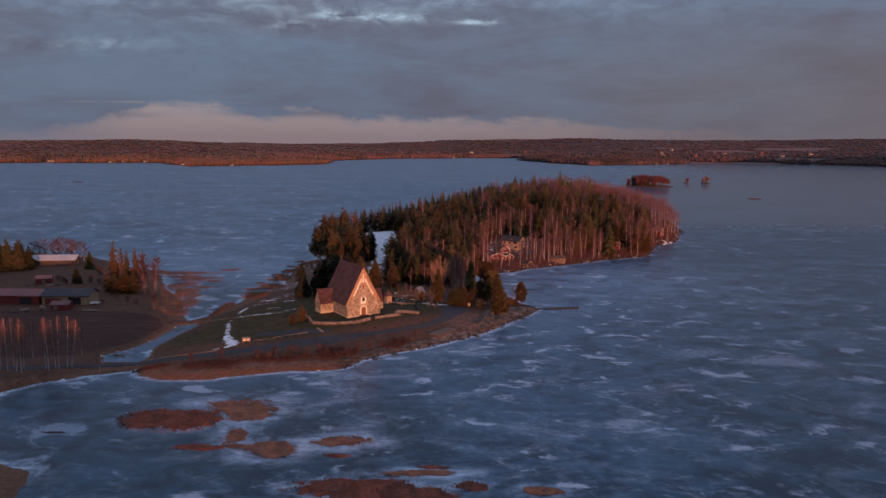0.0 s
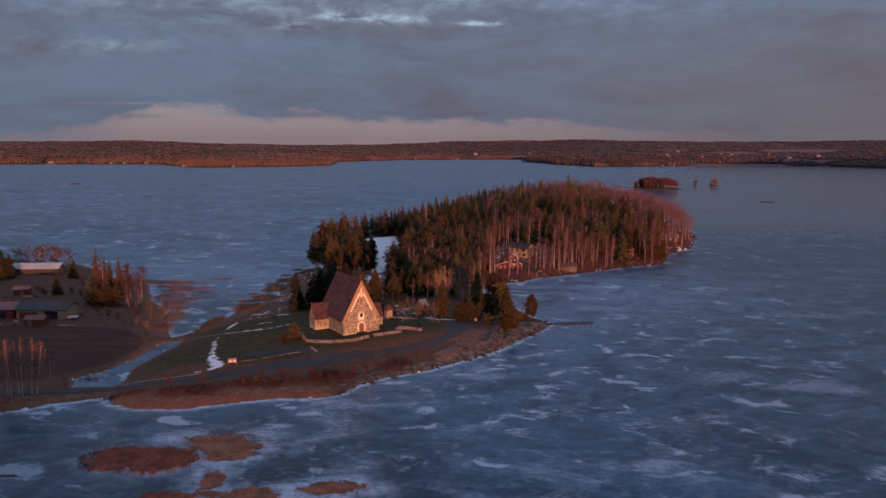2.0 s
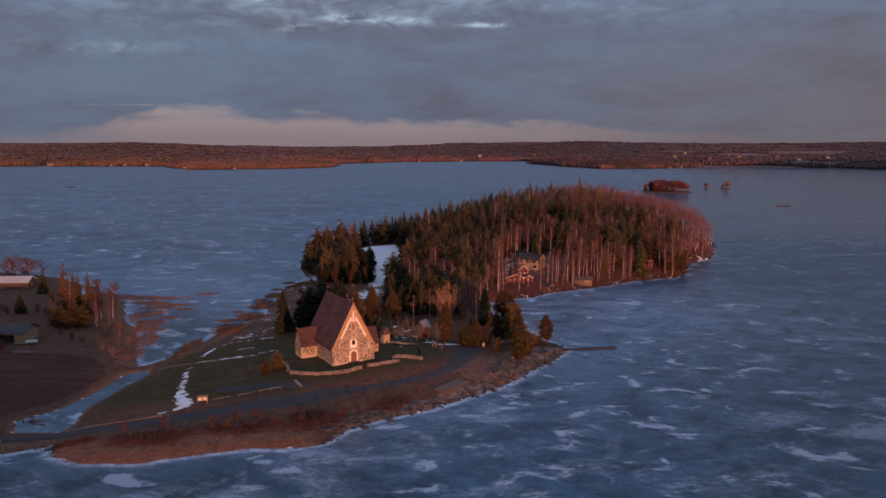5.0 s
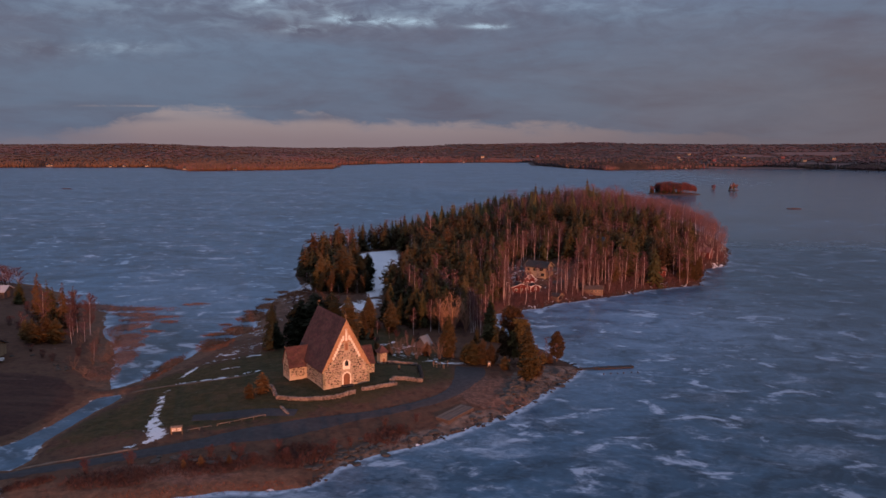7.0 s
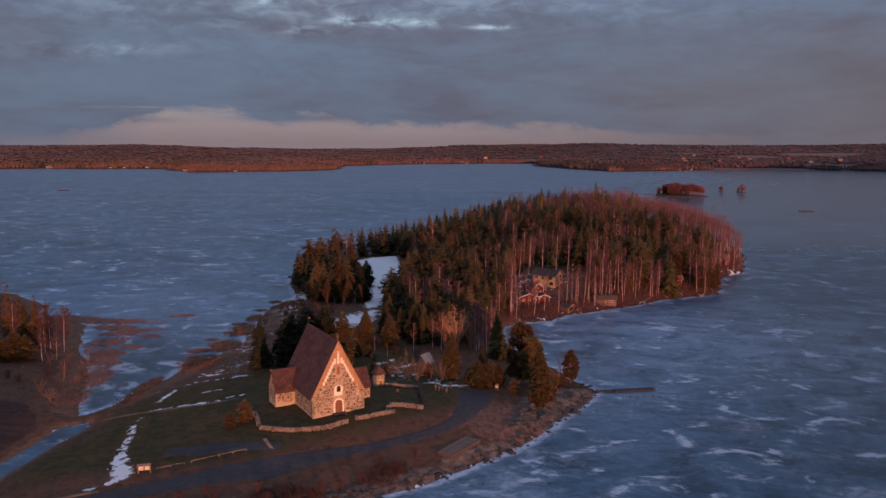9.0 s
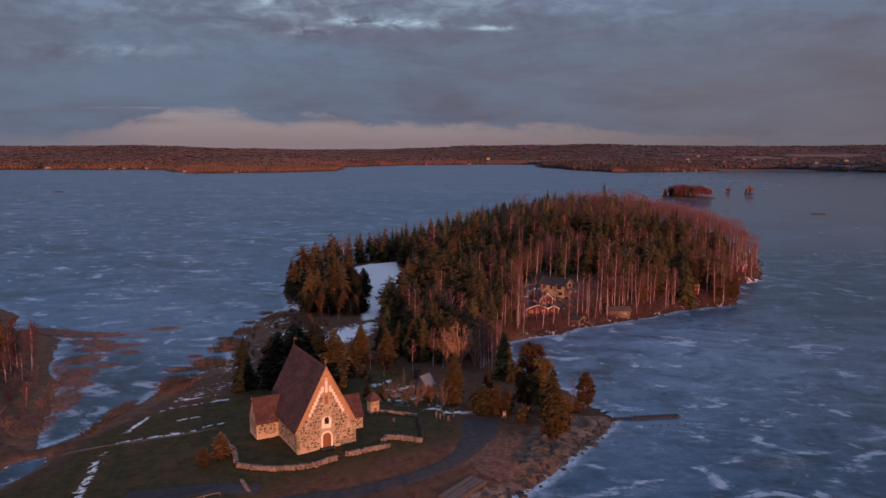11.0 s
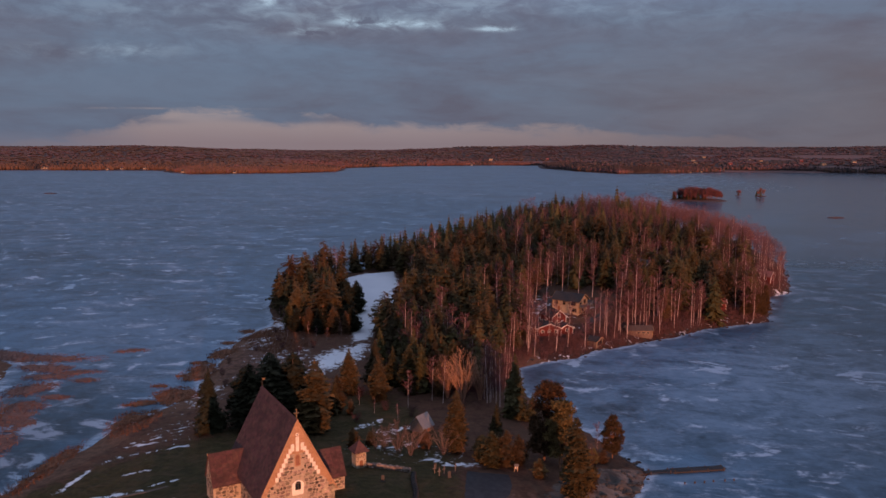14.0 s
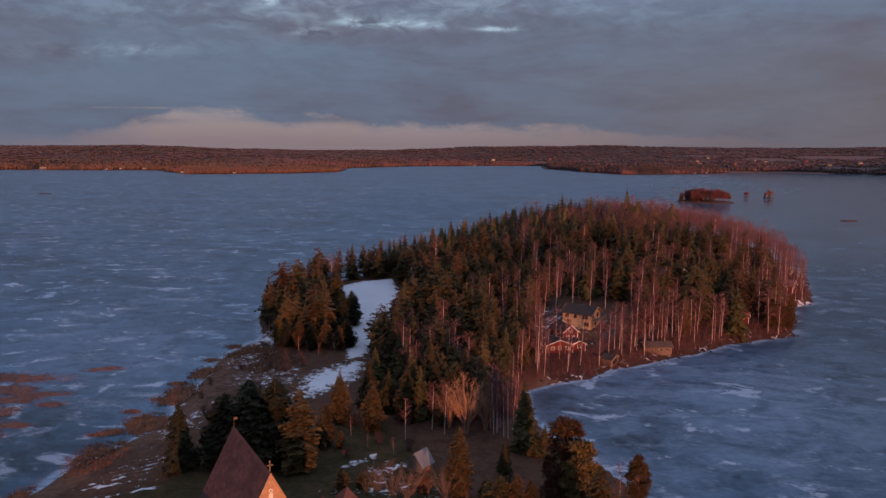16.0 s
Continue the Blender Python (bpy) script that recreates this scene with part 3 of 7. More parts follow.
snow_mask = np.maximum(snow_mask, 0.34 * (gy > 356) * (gx > -12) * np.clip(1 - np.abs(dist - 2.2) / 4, 0, 1))
snow_mask = np.maximum(snow_mask, np.clip(0.60 - np.abs(dist - 0.0) / 0.7, 0, 1) * (gz < 0.5))
snow_mask = np.maximum(snow_mask, 0.17 * bell(gx, gy, -88, 288, 9, 14))
for k in range(6):
    snow_mask = np.maximum(snow_mask, (0.58 - 0.03 * k) * np.clip(1.5 - near_line(gx, gy, [(-94.5 + 0.4 * k, 279.5 + 2.6 * k), (-90 + 0.5 * k, 283 + 2.5 * k), (-85 + 0.2 * k, 285.6 + 2.7 * k)]) / 0.5, 0, 1))
for line, wide, much in (([(-95.1, 258.7), (-95.6, 266.4), (-94.5, 271), (-92.3, 275.4), (-87.5, 278.1), (-81.5, 281.9)], 0.5, 0.66), ([(-94, 252.6), (-87, 256.6), (-79.4, 260.2)], 0.5, 0.55), ([(-86.9, 267), (-83.3, 269.6)], 0.5, 0.55), ([(-79.4, 262.2), (-75.6, 264.8)], 0.6, 0.6),
                         ([(-33, 240.2), (-31, 241.4)], 0.5, 0.8), ([(-31, 280.4), (-26, 277.6), (-21, 279.6)], 1.0, 0.62), ([(-49, 295.6), (-44.5, 302)], 1.4, 0.5), ([(-40, 296), (-37.4, 299)], 1.2, 0.55)):
    snow_mask = np.maximum(snow_mask, much * np.clip(1.5 - near_line(gx, gy, line) / wide, 0, 1))
point_mask(me, "snow", snow_mask)
ground = tagged(new("ground", me), "late-winter heath with frosted grass, bedrock and patches of old snow", "ground", kind="structure")

# reed beds standing in the ice: centre, half lengths and turn of each tuft
TAN_REEDS = [(-61, 167, 9.5, 6.5, 8), (-57, 162, 6, 3, 20), (-56.5, 151, 3.0, 5.5, 10), (-54, 145, 4.2, 1.6, 0), (-16, 136, 8, 1.6, 8), (-47, 144.5, 5.5, 4.5, 8), (-33, 150, 7, 3.5, 10), (8, 131, 4, 1.6, 0)]
OPEN_REEDS = [(-76.5, 158.5, 9.0, 6.5, -8), (-70, 159, 7.5, 6.5, -12), (-80.5, 156.5, 5, 4.5, -20), (-61.5, 143.6, 5.2, 1.5, 0), (-25, 128, 12, 4.5, 4), (-14, 127, 7, 3.6, 0), (-4.5, 131.5, 3.6, 2.0, 0), (-32, 142.5, 3, 1.0, 0),
              (-12.5, 139, 3, 0.8, 0), (-96, 148, 2.5, 0.6, 0), (-20, 121, 14, 4, 0)]
INLET_REEDS = [(-160, 343, 20, 5.5, 5), (-172, 346, 12, 4, 0), (-138, 331, 7, 3.5, 20), (-141, 316, 7, 5, 60), (-131, 296, 4.5, 8, 12), (-124, 279, 4.5, 9, 15), (-120, 262, 4.5, 8, 25), (-133, 303, 5, 4, 0), (-148, 334, 9, 4, 0), (-143, 326, 7, 3, 10),
               (-134, 355.3, 5.6, 2.6, 18), (-131, 325, 3.5, 2, 10), (-130, 311, 4, 2.0, 0), (-126, 293, 3, 3, 0)]
MARSH_REEDS = [(-112.5, 206.5, 2.4, 0.8, 10), (-110.3, 204.6, 1.6, 0.6, 0), (-105.2, 270, 2.4, 14, 4), (-101.5, 296, 5, 10, 10), (-101, 316, 6, 7, 0), (-106.5, 309, 4.5, 2.6, 30), (-108.5, 323, 2.6, 1.8, 0), (-103, 336, 5, 8, 0), (-105, 356, 4, 7, 0), (-107, 345, 3, 2, 0), (-99, 376, 7, 9, 0), (-86, 380, 10, 8, 0),
               (-89, 365, 9, 10, 0), (-108, 368, 3, 2.5, 0), (-107, 384, 3, 3, 0), (-106, 332, 3, 1.6, 0)]


def mat_field(x, y, patches):
    """How deep inside the nearest tuft a place lies, 1 at its middle, below 0 outside; uneven at the edges."""
    best = np.full(np.shape(x), -9.0)
    for cx, cy, rx, ry, turn in patches:
        c, s = math.cos(radians(turn)), math.sin(radians(turn))
        u, v = ((x - cx) * c + (y - cy) * s) / rx, ((y - cy) * c - (x - cx) * s) / ry
        best = np.maximum(best, 1 - np.sqrt(u * u + v * v))
    return best + 0.34 * wave(x, y, 5, 71) + 0.22 * wave(x, y, 1.6, 72)


# the frozen lake: fine near the shores, one sheet to the horizon
xs = np.concatenate([np.linspace(-4600, -320, 14), np.arange(-300, -141, 4.0), np.arange(-141, 60, 1.5), np.arange(60, 180, 5.0), np.linspace(200, 4600, 16)])
ys = np.concatenate([np.linspace(-4600, 90, 10), np.arange(96, 400, 1.5), np.arange(400, 520, 4.0), np.arange(525, 760, 14.0), np.linspace(770, 4700, 18)])
me, ix, iy, _ = grid_mesh("lake_ice", xs, ys, lambda x, y: 0 * x, lambda x, y, z: x > -1e9, ICE)
dist = -shore_distance(ix, iy)
point_mask(me, "shore", np.maximum(np.clip(1 - np.abs(dist) / 4, 0, 1) * (iy < 800) * (iy > 130) * np.clip(-inside(ix, iy, CHANNEL) / 4, 0, 1), np.maximum(np.clip(1 - np.abs(mat_field(ix, iy, OPEN_REEDS)) * 2.0, 0, 1) * (1 + 0.8 * (iy < 138)), 1.7 * np.clip(1.1 - np.abs(mat_field(ix, iy, TAN_REEDS) + 0.15) * 1.1, 0, 1)) * (iy < 200)))
point_mask(me, "rim", np.clip(1.2 - np.abs(dist - 0.8) / 1.25, 0, 1) * (iy < 800) * (iy > 130) * np.clip(-inside(ix, iy, CHANNEL) / 4, 0, 1))
point_mask(me, "pale", np.maximum.reduce([0.75 * bell(ix, iy, -126, 380, 75, 60) - 0.5 * bell(ix, iy, -128, 280, 30, 45), bell(ix, iy, 58, 352, 70, 60), 0.6 * bell(ix, iy, 10, 300, 30, 40)]))
point_mask(me, "bare", 0.8 * np.clip((iy + 30 * wave(ix, iy, 90, 8) - 560) / 70, 0, 1) * np.clip((ix - 0.12 * iy - 5) / 50, 0, 1))
# darker ice in bay and inlet; near and east terms paint weaker sky reflection
point_mask(me, "dark_ice", np.maximum(np.maximum(1.5 * bell(ix, iy, -85, 150, 75, 38), 1.1 * bell(ix, iy, -122, 270, 18, 48)), (0.30 + 0.25 * (ix < -60)) * np.clip((270 - iy) / 90, 0, 1) + 1.5 * np.clip((ix - 25) / 110, 0, 1) * np.clip((650 - iy) / 130, 0, 1)))
tagged(new("lake_ice", me), "blue-grey lake ice with white wind-blown frost streaks", "frozen lake", kind="structure")


def ribbon(name, line, width, mat, label, category, lift=0.05, step=2.0):
    pts, out = [Vector(p) for p in line], []
    for a, b in zip(pts, pts[1:]):
        n = max(1, int((b - a).length / step))
        out += [a.lerp(b, i / n) for i in range(n)]
    out.append(pts[-1])
    for _ in range(8):
        out = [out[0]] + [(p + q * 2 + r) / 4 for p, q, r in zip(out, out[1:], out[2:])] + [out[-1]]
    cross, verts, faces = 7, [], []
    for i, p in enumerate(out):
        d = (out[min(i + 1, len(out) - 1)] - out[max(i - 1, 0)]).normalized()
        side = Vector((-d.y, d.x))
        w = width(i / (len(out) - 1)) if callable(width) else width
        for k in range(cross):
            u = k / (cross - 1) - 0.5
            q = p + side * (u * w * (1 + 0.07 * math.sin(i * 0.7 + 9 * (u > 0))))
            verts.append((q.x, q.y, height_at(q.x, q.y) + lift - 0.25 * (abs(u) > 0.49)))
    for i in range(len(out) - 1):
        for k in range(cross - 1):
            a = i * cross + k
            faces.append((a, a + cross, a + cross + 1, a + 1))
    return tagged(new(name, mesh_from(name, verts, faces, mat, smooth=True)), label, category, kind="structure")


# rough bedrock along the south-east bank, a finer skin over the ground
def bedrock_z(x, y):
    cover = np.clip(inside(x, y, BEDROCK) / 2.5, 0, 1)
    plates = wave(x, y, 4.5, 51, 2)
    rough = 1.15 * np.floor(plates * 3) / 3 + 1.05 * np.abs(wave(x, y, 2.2, 52, 3)) + 0.30 * np.abs(wave(x, y, 0.9, 53, 2))
    return ground_z(x, y) - 0.25 + cover * (0.12 + rough * np.clip(shore_distance(x, y) / 2, 0.25, 1))


me, *_ = grid_mesh("bedrock", np.arange(-46, 14, 0.4), np.arange(201, 287, 0.4), bedrock_z, lambda x, y, z: (inside(x, y, BEDROCK) > 0.1) & (z > -0.2), ROCK)
me.polygons.foreach_set("use_smooth", [False] * len(me.polygons))
tagged(new("bedrock", me), "rough dark granite bedrock along the shore bank", "rock", kind="structure")
ribbon("road", ROAD, lambda u: 4.2 + 1.8 * math.exp(-((u - 0.69) / 0.05) ** 2) + 6.6 * math.exp(-((u - 0.755) / 0.042) ** 2) + 6.6 * math.exp(-((u - 0.985) / 0.045) ** 2), ASPHALT, "dark frosted asphalt road winding past the church", "road", 0.10)
ribbon("verge", [(-102, 200.2), (-96.6, 203.2), (-88.7, 207.8), (-82.8, 211.2)], lambda u: 0.7 + 0.3 * math.sin(9 * u), VERGE, "pale frosted grass verge along the road", "verge", 0.14, 1.2)
ribbon("drive", [(9, 396), (15, 402), (17, 411), (11, 417), (0, 418), (-11, 412), (-14, 402)], 4.0, ASPHALT, "dark driveway curving round the villa", "road", 0.10)
ribbon("parking_place", [(-79, 229), (-72, 231.5), (-64, 233.5), (-56, 233.5)], lambda u: 6.5 - 3.0 * abs(u - 0.4), ASPHALT, "dark bare gravelled parking place beside the road", "parking", 0.06)
ribbon("track", TRACK, lambda u: 0.9 + 0.3 * math.sin(17 * u), GRAVEL, "narrow gravel footpath over the meadow", "path", 0.07)


# ==== builders ====
def thing(name, label, category, place, turn=0.0, group="", kind=""):
    ob = new(name)
    ob.empty_display_size = 0.3
    ob.matrix_basis = pose(*place, 0, 0, turn)
    return tagged(ob, label, category, group, kind)


def part(name, bm, mat, parent, label=""):
    """Links a bmesh, or a finished mesh, as one mesh object under a thing or a part."""
    if isinstance(bm, bmesh.types.BMesh):
        me = bpy.data.meshes.new(name)
        bm.to_mesh(me)
        bm.free()
        me.materials.append(mat)
    else:
        me = bm
    ob = new(name, me)
    ob.parent = parent
    if label:
        tagged(ob, label)
    return ob


def block(x0, x1, y0, y1, z0, z1, bevel=0.0, bm=None):
    own = bmesh.new()
    bmesh.ops.create_cube(own, size=1)
    for v in own.verts:
        v.co = Vector((x0 + (v.co.x + 0.5) * (x1 - x0), y0 + (v.co.y + 0.5) * (y1 - y0), z0 + (v.co.z + 0.5) * (z1 - z0)))
    if bevel:
        bmesh.ops.bevel(own, geom=own.edges[:], offset=bevel, segments=1, affect="EDGES")
    if bm is None:
        return own
    join(bm, own)
    return bm


def join(bm, own):
    at = {}
    for v in own.verts:
        at[v] = bm.verts.new(v.co)
    for f in own.faces:
        bm.faces.new([at[v] for v in f.verts])
    own.free()


def prism(outline, y0, y1, bm=None):
    """A solid with an outline in x, z, drawn out along y."""
    bm = bm or bmesh.new()
    a = [bm.verts.new((x, y0, z)) for x, z in outline]
    b = [bm.verts.new((x, y1, z)) for x, z in outline]
    n = len(outline)
    bm.faces.new(a)
    bm.faces.new(b[::-1])
    for i in range(n):
        bm.faces.new((a[i], b[i], b[(i + 1) % n], a[(i + 1) % n]))
    bmesh.ops.recalc_face_normals(bm, faces=bm.faces[:])
    return bm


def tube(points, radii, sides=6, bm=None):
    """A tapered limb through the points."""
    bm = bm or bmesh.new()
    rings = []
    for i, p in enumerate(points):
        p = Vector(p)
        d = (Vector(points[min(i + 1, len(points) - 1)]) - Vector(points[max(i - 1, 0)])).normalized()
        a = d.orthogonal().normalized()
        b = d.cross(a)
        rings.append([bm.verts.new(p + (a * math.cos(k * math.tau / sides) + b * math.sin(k * math.tau / sides)) * radii[i]) for k in range(sides)])
    for r, s in zip(rings, rings[1:]):
        for k in range(sides):
            bm.faces.new((r[k], r[(k + 1) % sides], s[(k + 1) % sides], s[k]))
    bm.faces.new(rings[0][::-1])
    bm.faces.new(rings[-1])
    return bm


class Leaves:
    """Gathers many small triangles and strips for one mesh."""

    def __init__(self):
        self.v, self.f = [], []

    def tri(self, a, b, c):
        n = len(self.v)
        self.v += [tuple(a), tuple(b), tuple(c)]
        self.f.append((n, n + 1, n + 2))

    def quad(self, a, b, c, d):
        n = len(self.v)
        self.v += [tuple(a), tuple(b), tuple(c), tuple(d)]
        self.f.append((n, n + 1, n + 2, n + 3))

    def twig(self, a, b, w, rnd):
        """A thin limb as a three-sided spike."""
        a, b = Vector(a), Vector(b)
        d = (b - a).normalized()
        s = d.orthogonal().normalized() * w
        s.rotate(Matrix.Rotation(rnd.random() * 6.28, 3, d))
        t = d.cross(s)
        n = len(self.v)
        self.v += [tuple(a + s), tuple(a - 0.5 * s + 0.87 * t), tuple(a - 0.5 * s - 0.87 * t), tuple(b)]
        self.f += [(n, n + 1, n + 3), (n + 1, n + 2, n + 3), (n + 2, n, n + 3)]

    def mesh(self, name, mat):
        return mesh_from(name, self.v, self.f, mat)


# ==== trees ====
def spruce_meshes(seed, h, whorls, arms, spread=0.2, leaf=1, egg=False, low=0.04, droop=0.36):
    """A conifer of height h: trunk, and a crown of drooping boughs, each hung with loose sprays; egg: a fuller, rounder crown."""
    rnd = random.Random(seed)
    trunk = tube([(0, 0, -0.3), (0, 0, h * 0.5), (0, 0, h * 0.97)], [h * 0.013, h * 0.008, 0.02], 5)
    g = Leaves()
    lobes = [rnd.uniform(0.72, 1.15) for _ in range(9)]
    for i in range(whorls):
        for k in range(arms if i < 0.8 * whorls else max(4, arms // 2)):
            u = min(0.99, max(0.0, (i + rnd.uniform(-0.6, 0.6)) / (whorls - 1)))
            z = h * (low + (0.97 - low) * u)
            a = rnd.random() * math.tau
            shape = (1 - u) ** 0.50 * min(1, 0.55 + 1.4 * u) if egg else (1 - u) ** 0.72 * min(1, 0.7 + 2 * u)
            r = (h * spread * shape + 0.10) * rnd.uniform(0.60, 1.20) * lobes[(int(a * 1.43) + int(u * 5) * 2) % 9]
            d = Vector((math.cos(a), math.sin(a), 0))
            s = Vector((-d.y, d.x, 0))
            root = Vector((0, 0, z + r * 0.18))
            tip = d * r + Vector((0, 0, z - r * (droop * rnd.uniform(0.5, 1.5) + rnd.uniform(-0.16, 0.16))))
            w = r * rnd.uniform(0.18, 0.30) + 0.06
            m = root.lerp(tip, 0.6) + Vector((0, 0, r * 0.05))
            g.tri(root, m + s * w + Vector((0, 0, -0.12 * r)), tip)
            g.tri(root, tip, m - s * w + Vector((0, 0, -0.14 * r)))
            for e in range(leaf):
                q = root.lerp(tip, rnd.uniform(0.35, 1.0))
                side = s * (r * rnd.uniform(-0.34, 0.34)) + d * (r * rnd.uniform(-0.05, 0.16)) + Vector((0, 0, r * rnd.uniform(-0.30, 0.10)))
                t = 0.085 * r + 0.04
                g.tri(q + d * t, q + side, q - d * t + Vector((0, 0, -1.6 * t)))
    g.tri((0.12, 0, h * 0.93), (-0.10, 0.08, h * 0.93), (0, 0, h))
    g.tri((0, 0.12, h * 0.92), (0.02, -0.12, h * 0.93), (0, 0, h))
    return trunk, g


def pine_meshes(seed, h, clumps, tufts, low=0.42, width=0.20):
    """A pine: bare lower trunk, limbs, and a crown of loose needle clumps."""
    rnd = random.Random(seed)
    lean = Vector((rnd.uniform(-0.03, 0.03) * h, rnd.uniform(-0.03, 0.03) * h, 0))
    trunk = tube([(0, 0, -0.3), lean * 0.3 + Vector((0, 0, h * 0.35)), lean * 0.8 + Vector((0, 0, h * 0.7)), lean + Vector((0, 0, h * 0.95))], [h * 0.017, h * 0.013, h * 0.009, 0.03], 6)
    g = Leaves()
    for i in range(clumps):
        u = rnd.random() ** 0.9
        z = h * (low + (0.97 - low) * u)
        r = h * width * (0.35 + 0.65 * math.sin(math.pi * min(1, 0.22 + 0.72 * u))) * rnd.uniform(0.25, 1.0)
        a = rnd.random() * math.tau
        c = lean * u + Vector((math.cos(a) * r, math.sin(a) * r, z))
        tube([lean * u * 0.9 + Vector((0, 0, z - r * 0.25)), c], [0.05 + 0.004 * h, 0.02], 3, trunk)
        size = h * rnd.uniform(0.055, 0.095)
        for _ in range(tufts):
            d = Vector((rnd.gauss(0, 1), rnd.gauss(0, 1), rnd.gauss(0, 0.6))).normalized()
            q = c + Vector((d.x * size, d.y * size, d.z * size * 0.7)) * rnd.uniform(0.35, 1)
            e = size * rnd.uniform(0.22, 0.42)
            a1 = (d + Vector((rnd.gauss(0, 0.6), rnd.gauss(0, 0.6), rnd.gauss(0.3, 0.5)))).normalized() * e * 1.5
            b1 = a1.orthogonal().normalized() * e * 0.34
            b1.rotate(Matrix.Rotation(rnd.random() * 6.28, 3, a1.normalized()))
            g.tri(q - b1, q + b1, q + a1)
    return trunk, g


def bare_meshes(seed, h, limbs, twigs, thick=0.010, spread=0.16, low=0.35, stems=1, wide=0.028):
    """A leafless tree: pale stem or stems, limbs, and a haze of fine twigs."""
    rnd = random.Random(seed)
    trunk = [] if stems > 10 else bmesh.new()
    g = Leaves()
    for s in range(stems):
        hs = h * rnd.uniform(0.85, 1.0)
        bend = Vector((rnd.uniform(-0.05, 0.05) * h, rnd.uniform(-0.05, 0.05) * h, 0)) * (1 if stems == 1 else 4.2 if stems < 12 else 5.6)
        foot = Vector((rnd.uniform(-0.3, 0.3), rnd.uniform(-0.3, 0.3), 0)) * (stems > 1)
        axis = [foot + Vector((0, 0, -0.3)), foot + bend * 0.35 + Vector((0, 0, hs * 0.35)), foot + bend * 0.8 + Vector((0, 0, hs * 0.7)), foot + bend + Vector((0, 0, hs))]
        radii = [h * thick, h * thick * 0.8, h * thick * 0.5, 0.015]
        if stems > 10:
            trunk.append(tube(axis, radii, 6))
        else:
            tube(axis, radii, 6, trunk)
        for i in range(limbs):
            u = low + (0.95 - low) * (i + rnd.random()) / limbs
            k = min(2, int(u / 0.35))
            c = axis[k].lerp(axis[k + 1], min(1, (u - 0.35 * k) / (0.35 if k < 2 else 0.30)))
            a = rnd.random() * math.tau
            r = h * spread * math.sin(math.pi * min(0.97, 0.25 + 0.65 * (u - low) / (1 - low))) * rnd.uniform(0.55, 1.1)
            tip = c + Vector((math.cos(a) * r, math.sin(a) * r, r * rnd.uniform(0.6, 1.3)))
            g.twig(c, tip, h * thick * 0.28, rnd)
            for t in range(twigs):
                q = c.lerp(tip, rnd.uniform(0.25, 1))
                e = q + Vector((rnd.gauss(0, 0.5), rnd.gauss(0, 0.5), rnd.uniform(0.1, 0.9))) * r * 0.5
                g.twig(q, e, wide, rnd)
    return trunk, g


def willow_meshes(seed, h, stems, wide, thick=1.0, from_foot=1.1, twigs=13):
    """A leafless willow: many limbs fanning up from one foot into a round head, each forking into upright twigs."""
    rnd = random.Random(seed)
    trunk, g = [], Leaves()
    for s in range(stems):
        a = math.tau * (s * 0.618 + rnd.uniform(-0.04, 0.04))
        u = math.sqrt((s + 0.5) / stems)
        reach, high = wide * u * rnd.uniform(0.85, 1.1), h * (1 - 0.38 * u * u) * rnd.uniform(0.9, 1.0)
        d = Vector((math.cos(a), math.sin(a), 0))
        axis = [d * 0.25 + Vector((0, 0, -0.3))]
        for k in (0.3, 0.55, 0.8, 1.0):
            axis.append(d * reach * k ** 1.25 + Vector((rnd.gauss(0, 0.12), rnd.gauss(0, 0.12), high * k ** 0.9)))
        trunk.append(tube(axis, [r * thick for r in (0.10, 0.075, 0.055, 0.035, 0.012)], 5))
        for i in range(twigs):
            t = rnd.uniform(from_foot, 3.95)
            c = axis[int(t)].lerp(axis[int(t) + 1], t % 1)
            e = c + (d * rnd.uniform(0.0, 0.5) + Vector((rnd.gauss(0, 0.38), rnd.gauss(0, 0.38), rnd.uniform(0.6, 1.1)))) * h * 0.15
            g.twig(c, e, 0.034, rnd)
            for _ in range(4):
                q = c.lerp(e, rnd.uniform(0.2, 0.95))
                g.twig(q, q + (d * 0.25 + Vector((rnd.gauss(0, 0.4), rnd.gauss(0, 0.4), rnd.uniform(0.4, 1.0)))) * h * 0.085, 0.020, rnd)
    return trunk, g


def tree_thing(name, label, trunk, crown, bark, leaf, place, turn=0.0, size=1.0, group=""):
    ob = thing(name, label, "tree", place, turn, group)
    for one in trunk if isinstance(trunk, list) else [trunk]:
        part("stem" if isinstance(trunk, list) else "trunk", one, bark, ob)
    part("crown", crown.mesh("crown", leaf), leaf, ob)
    ob.matrix_basis = pose(*place, 0, 0, turn) @ Matrix.Scale(size, 4)
    return ob


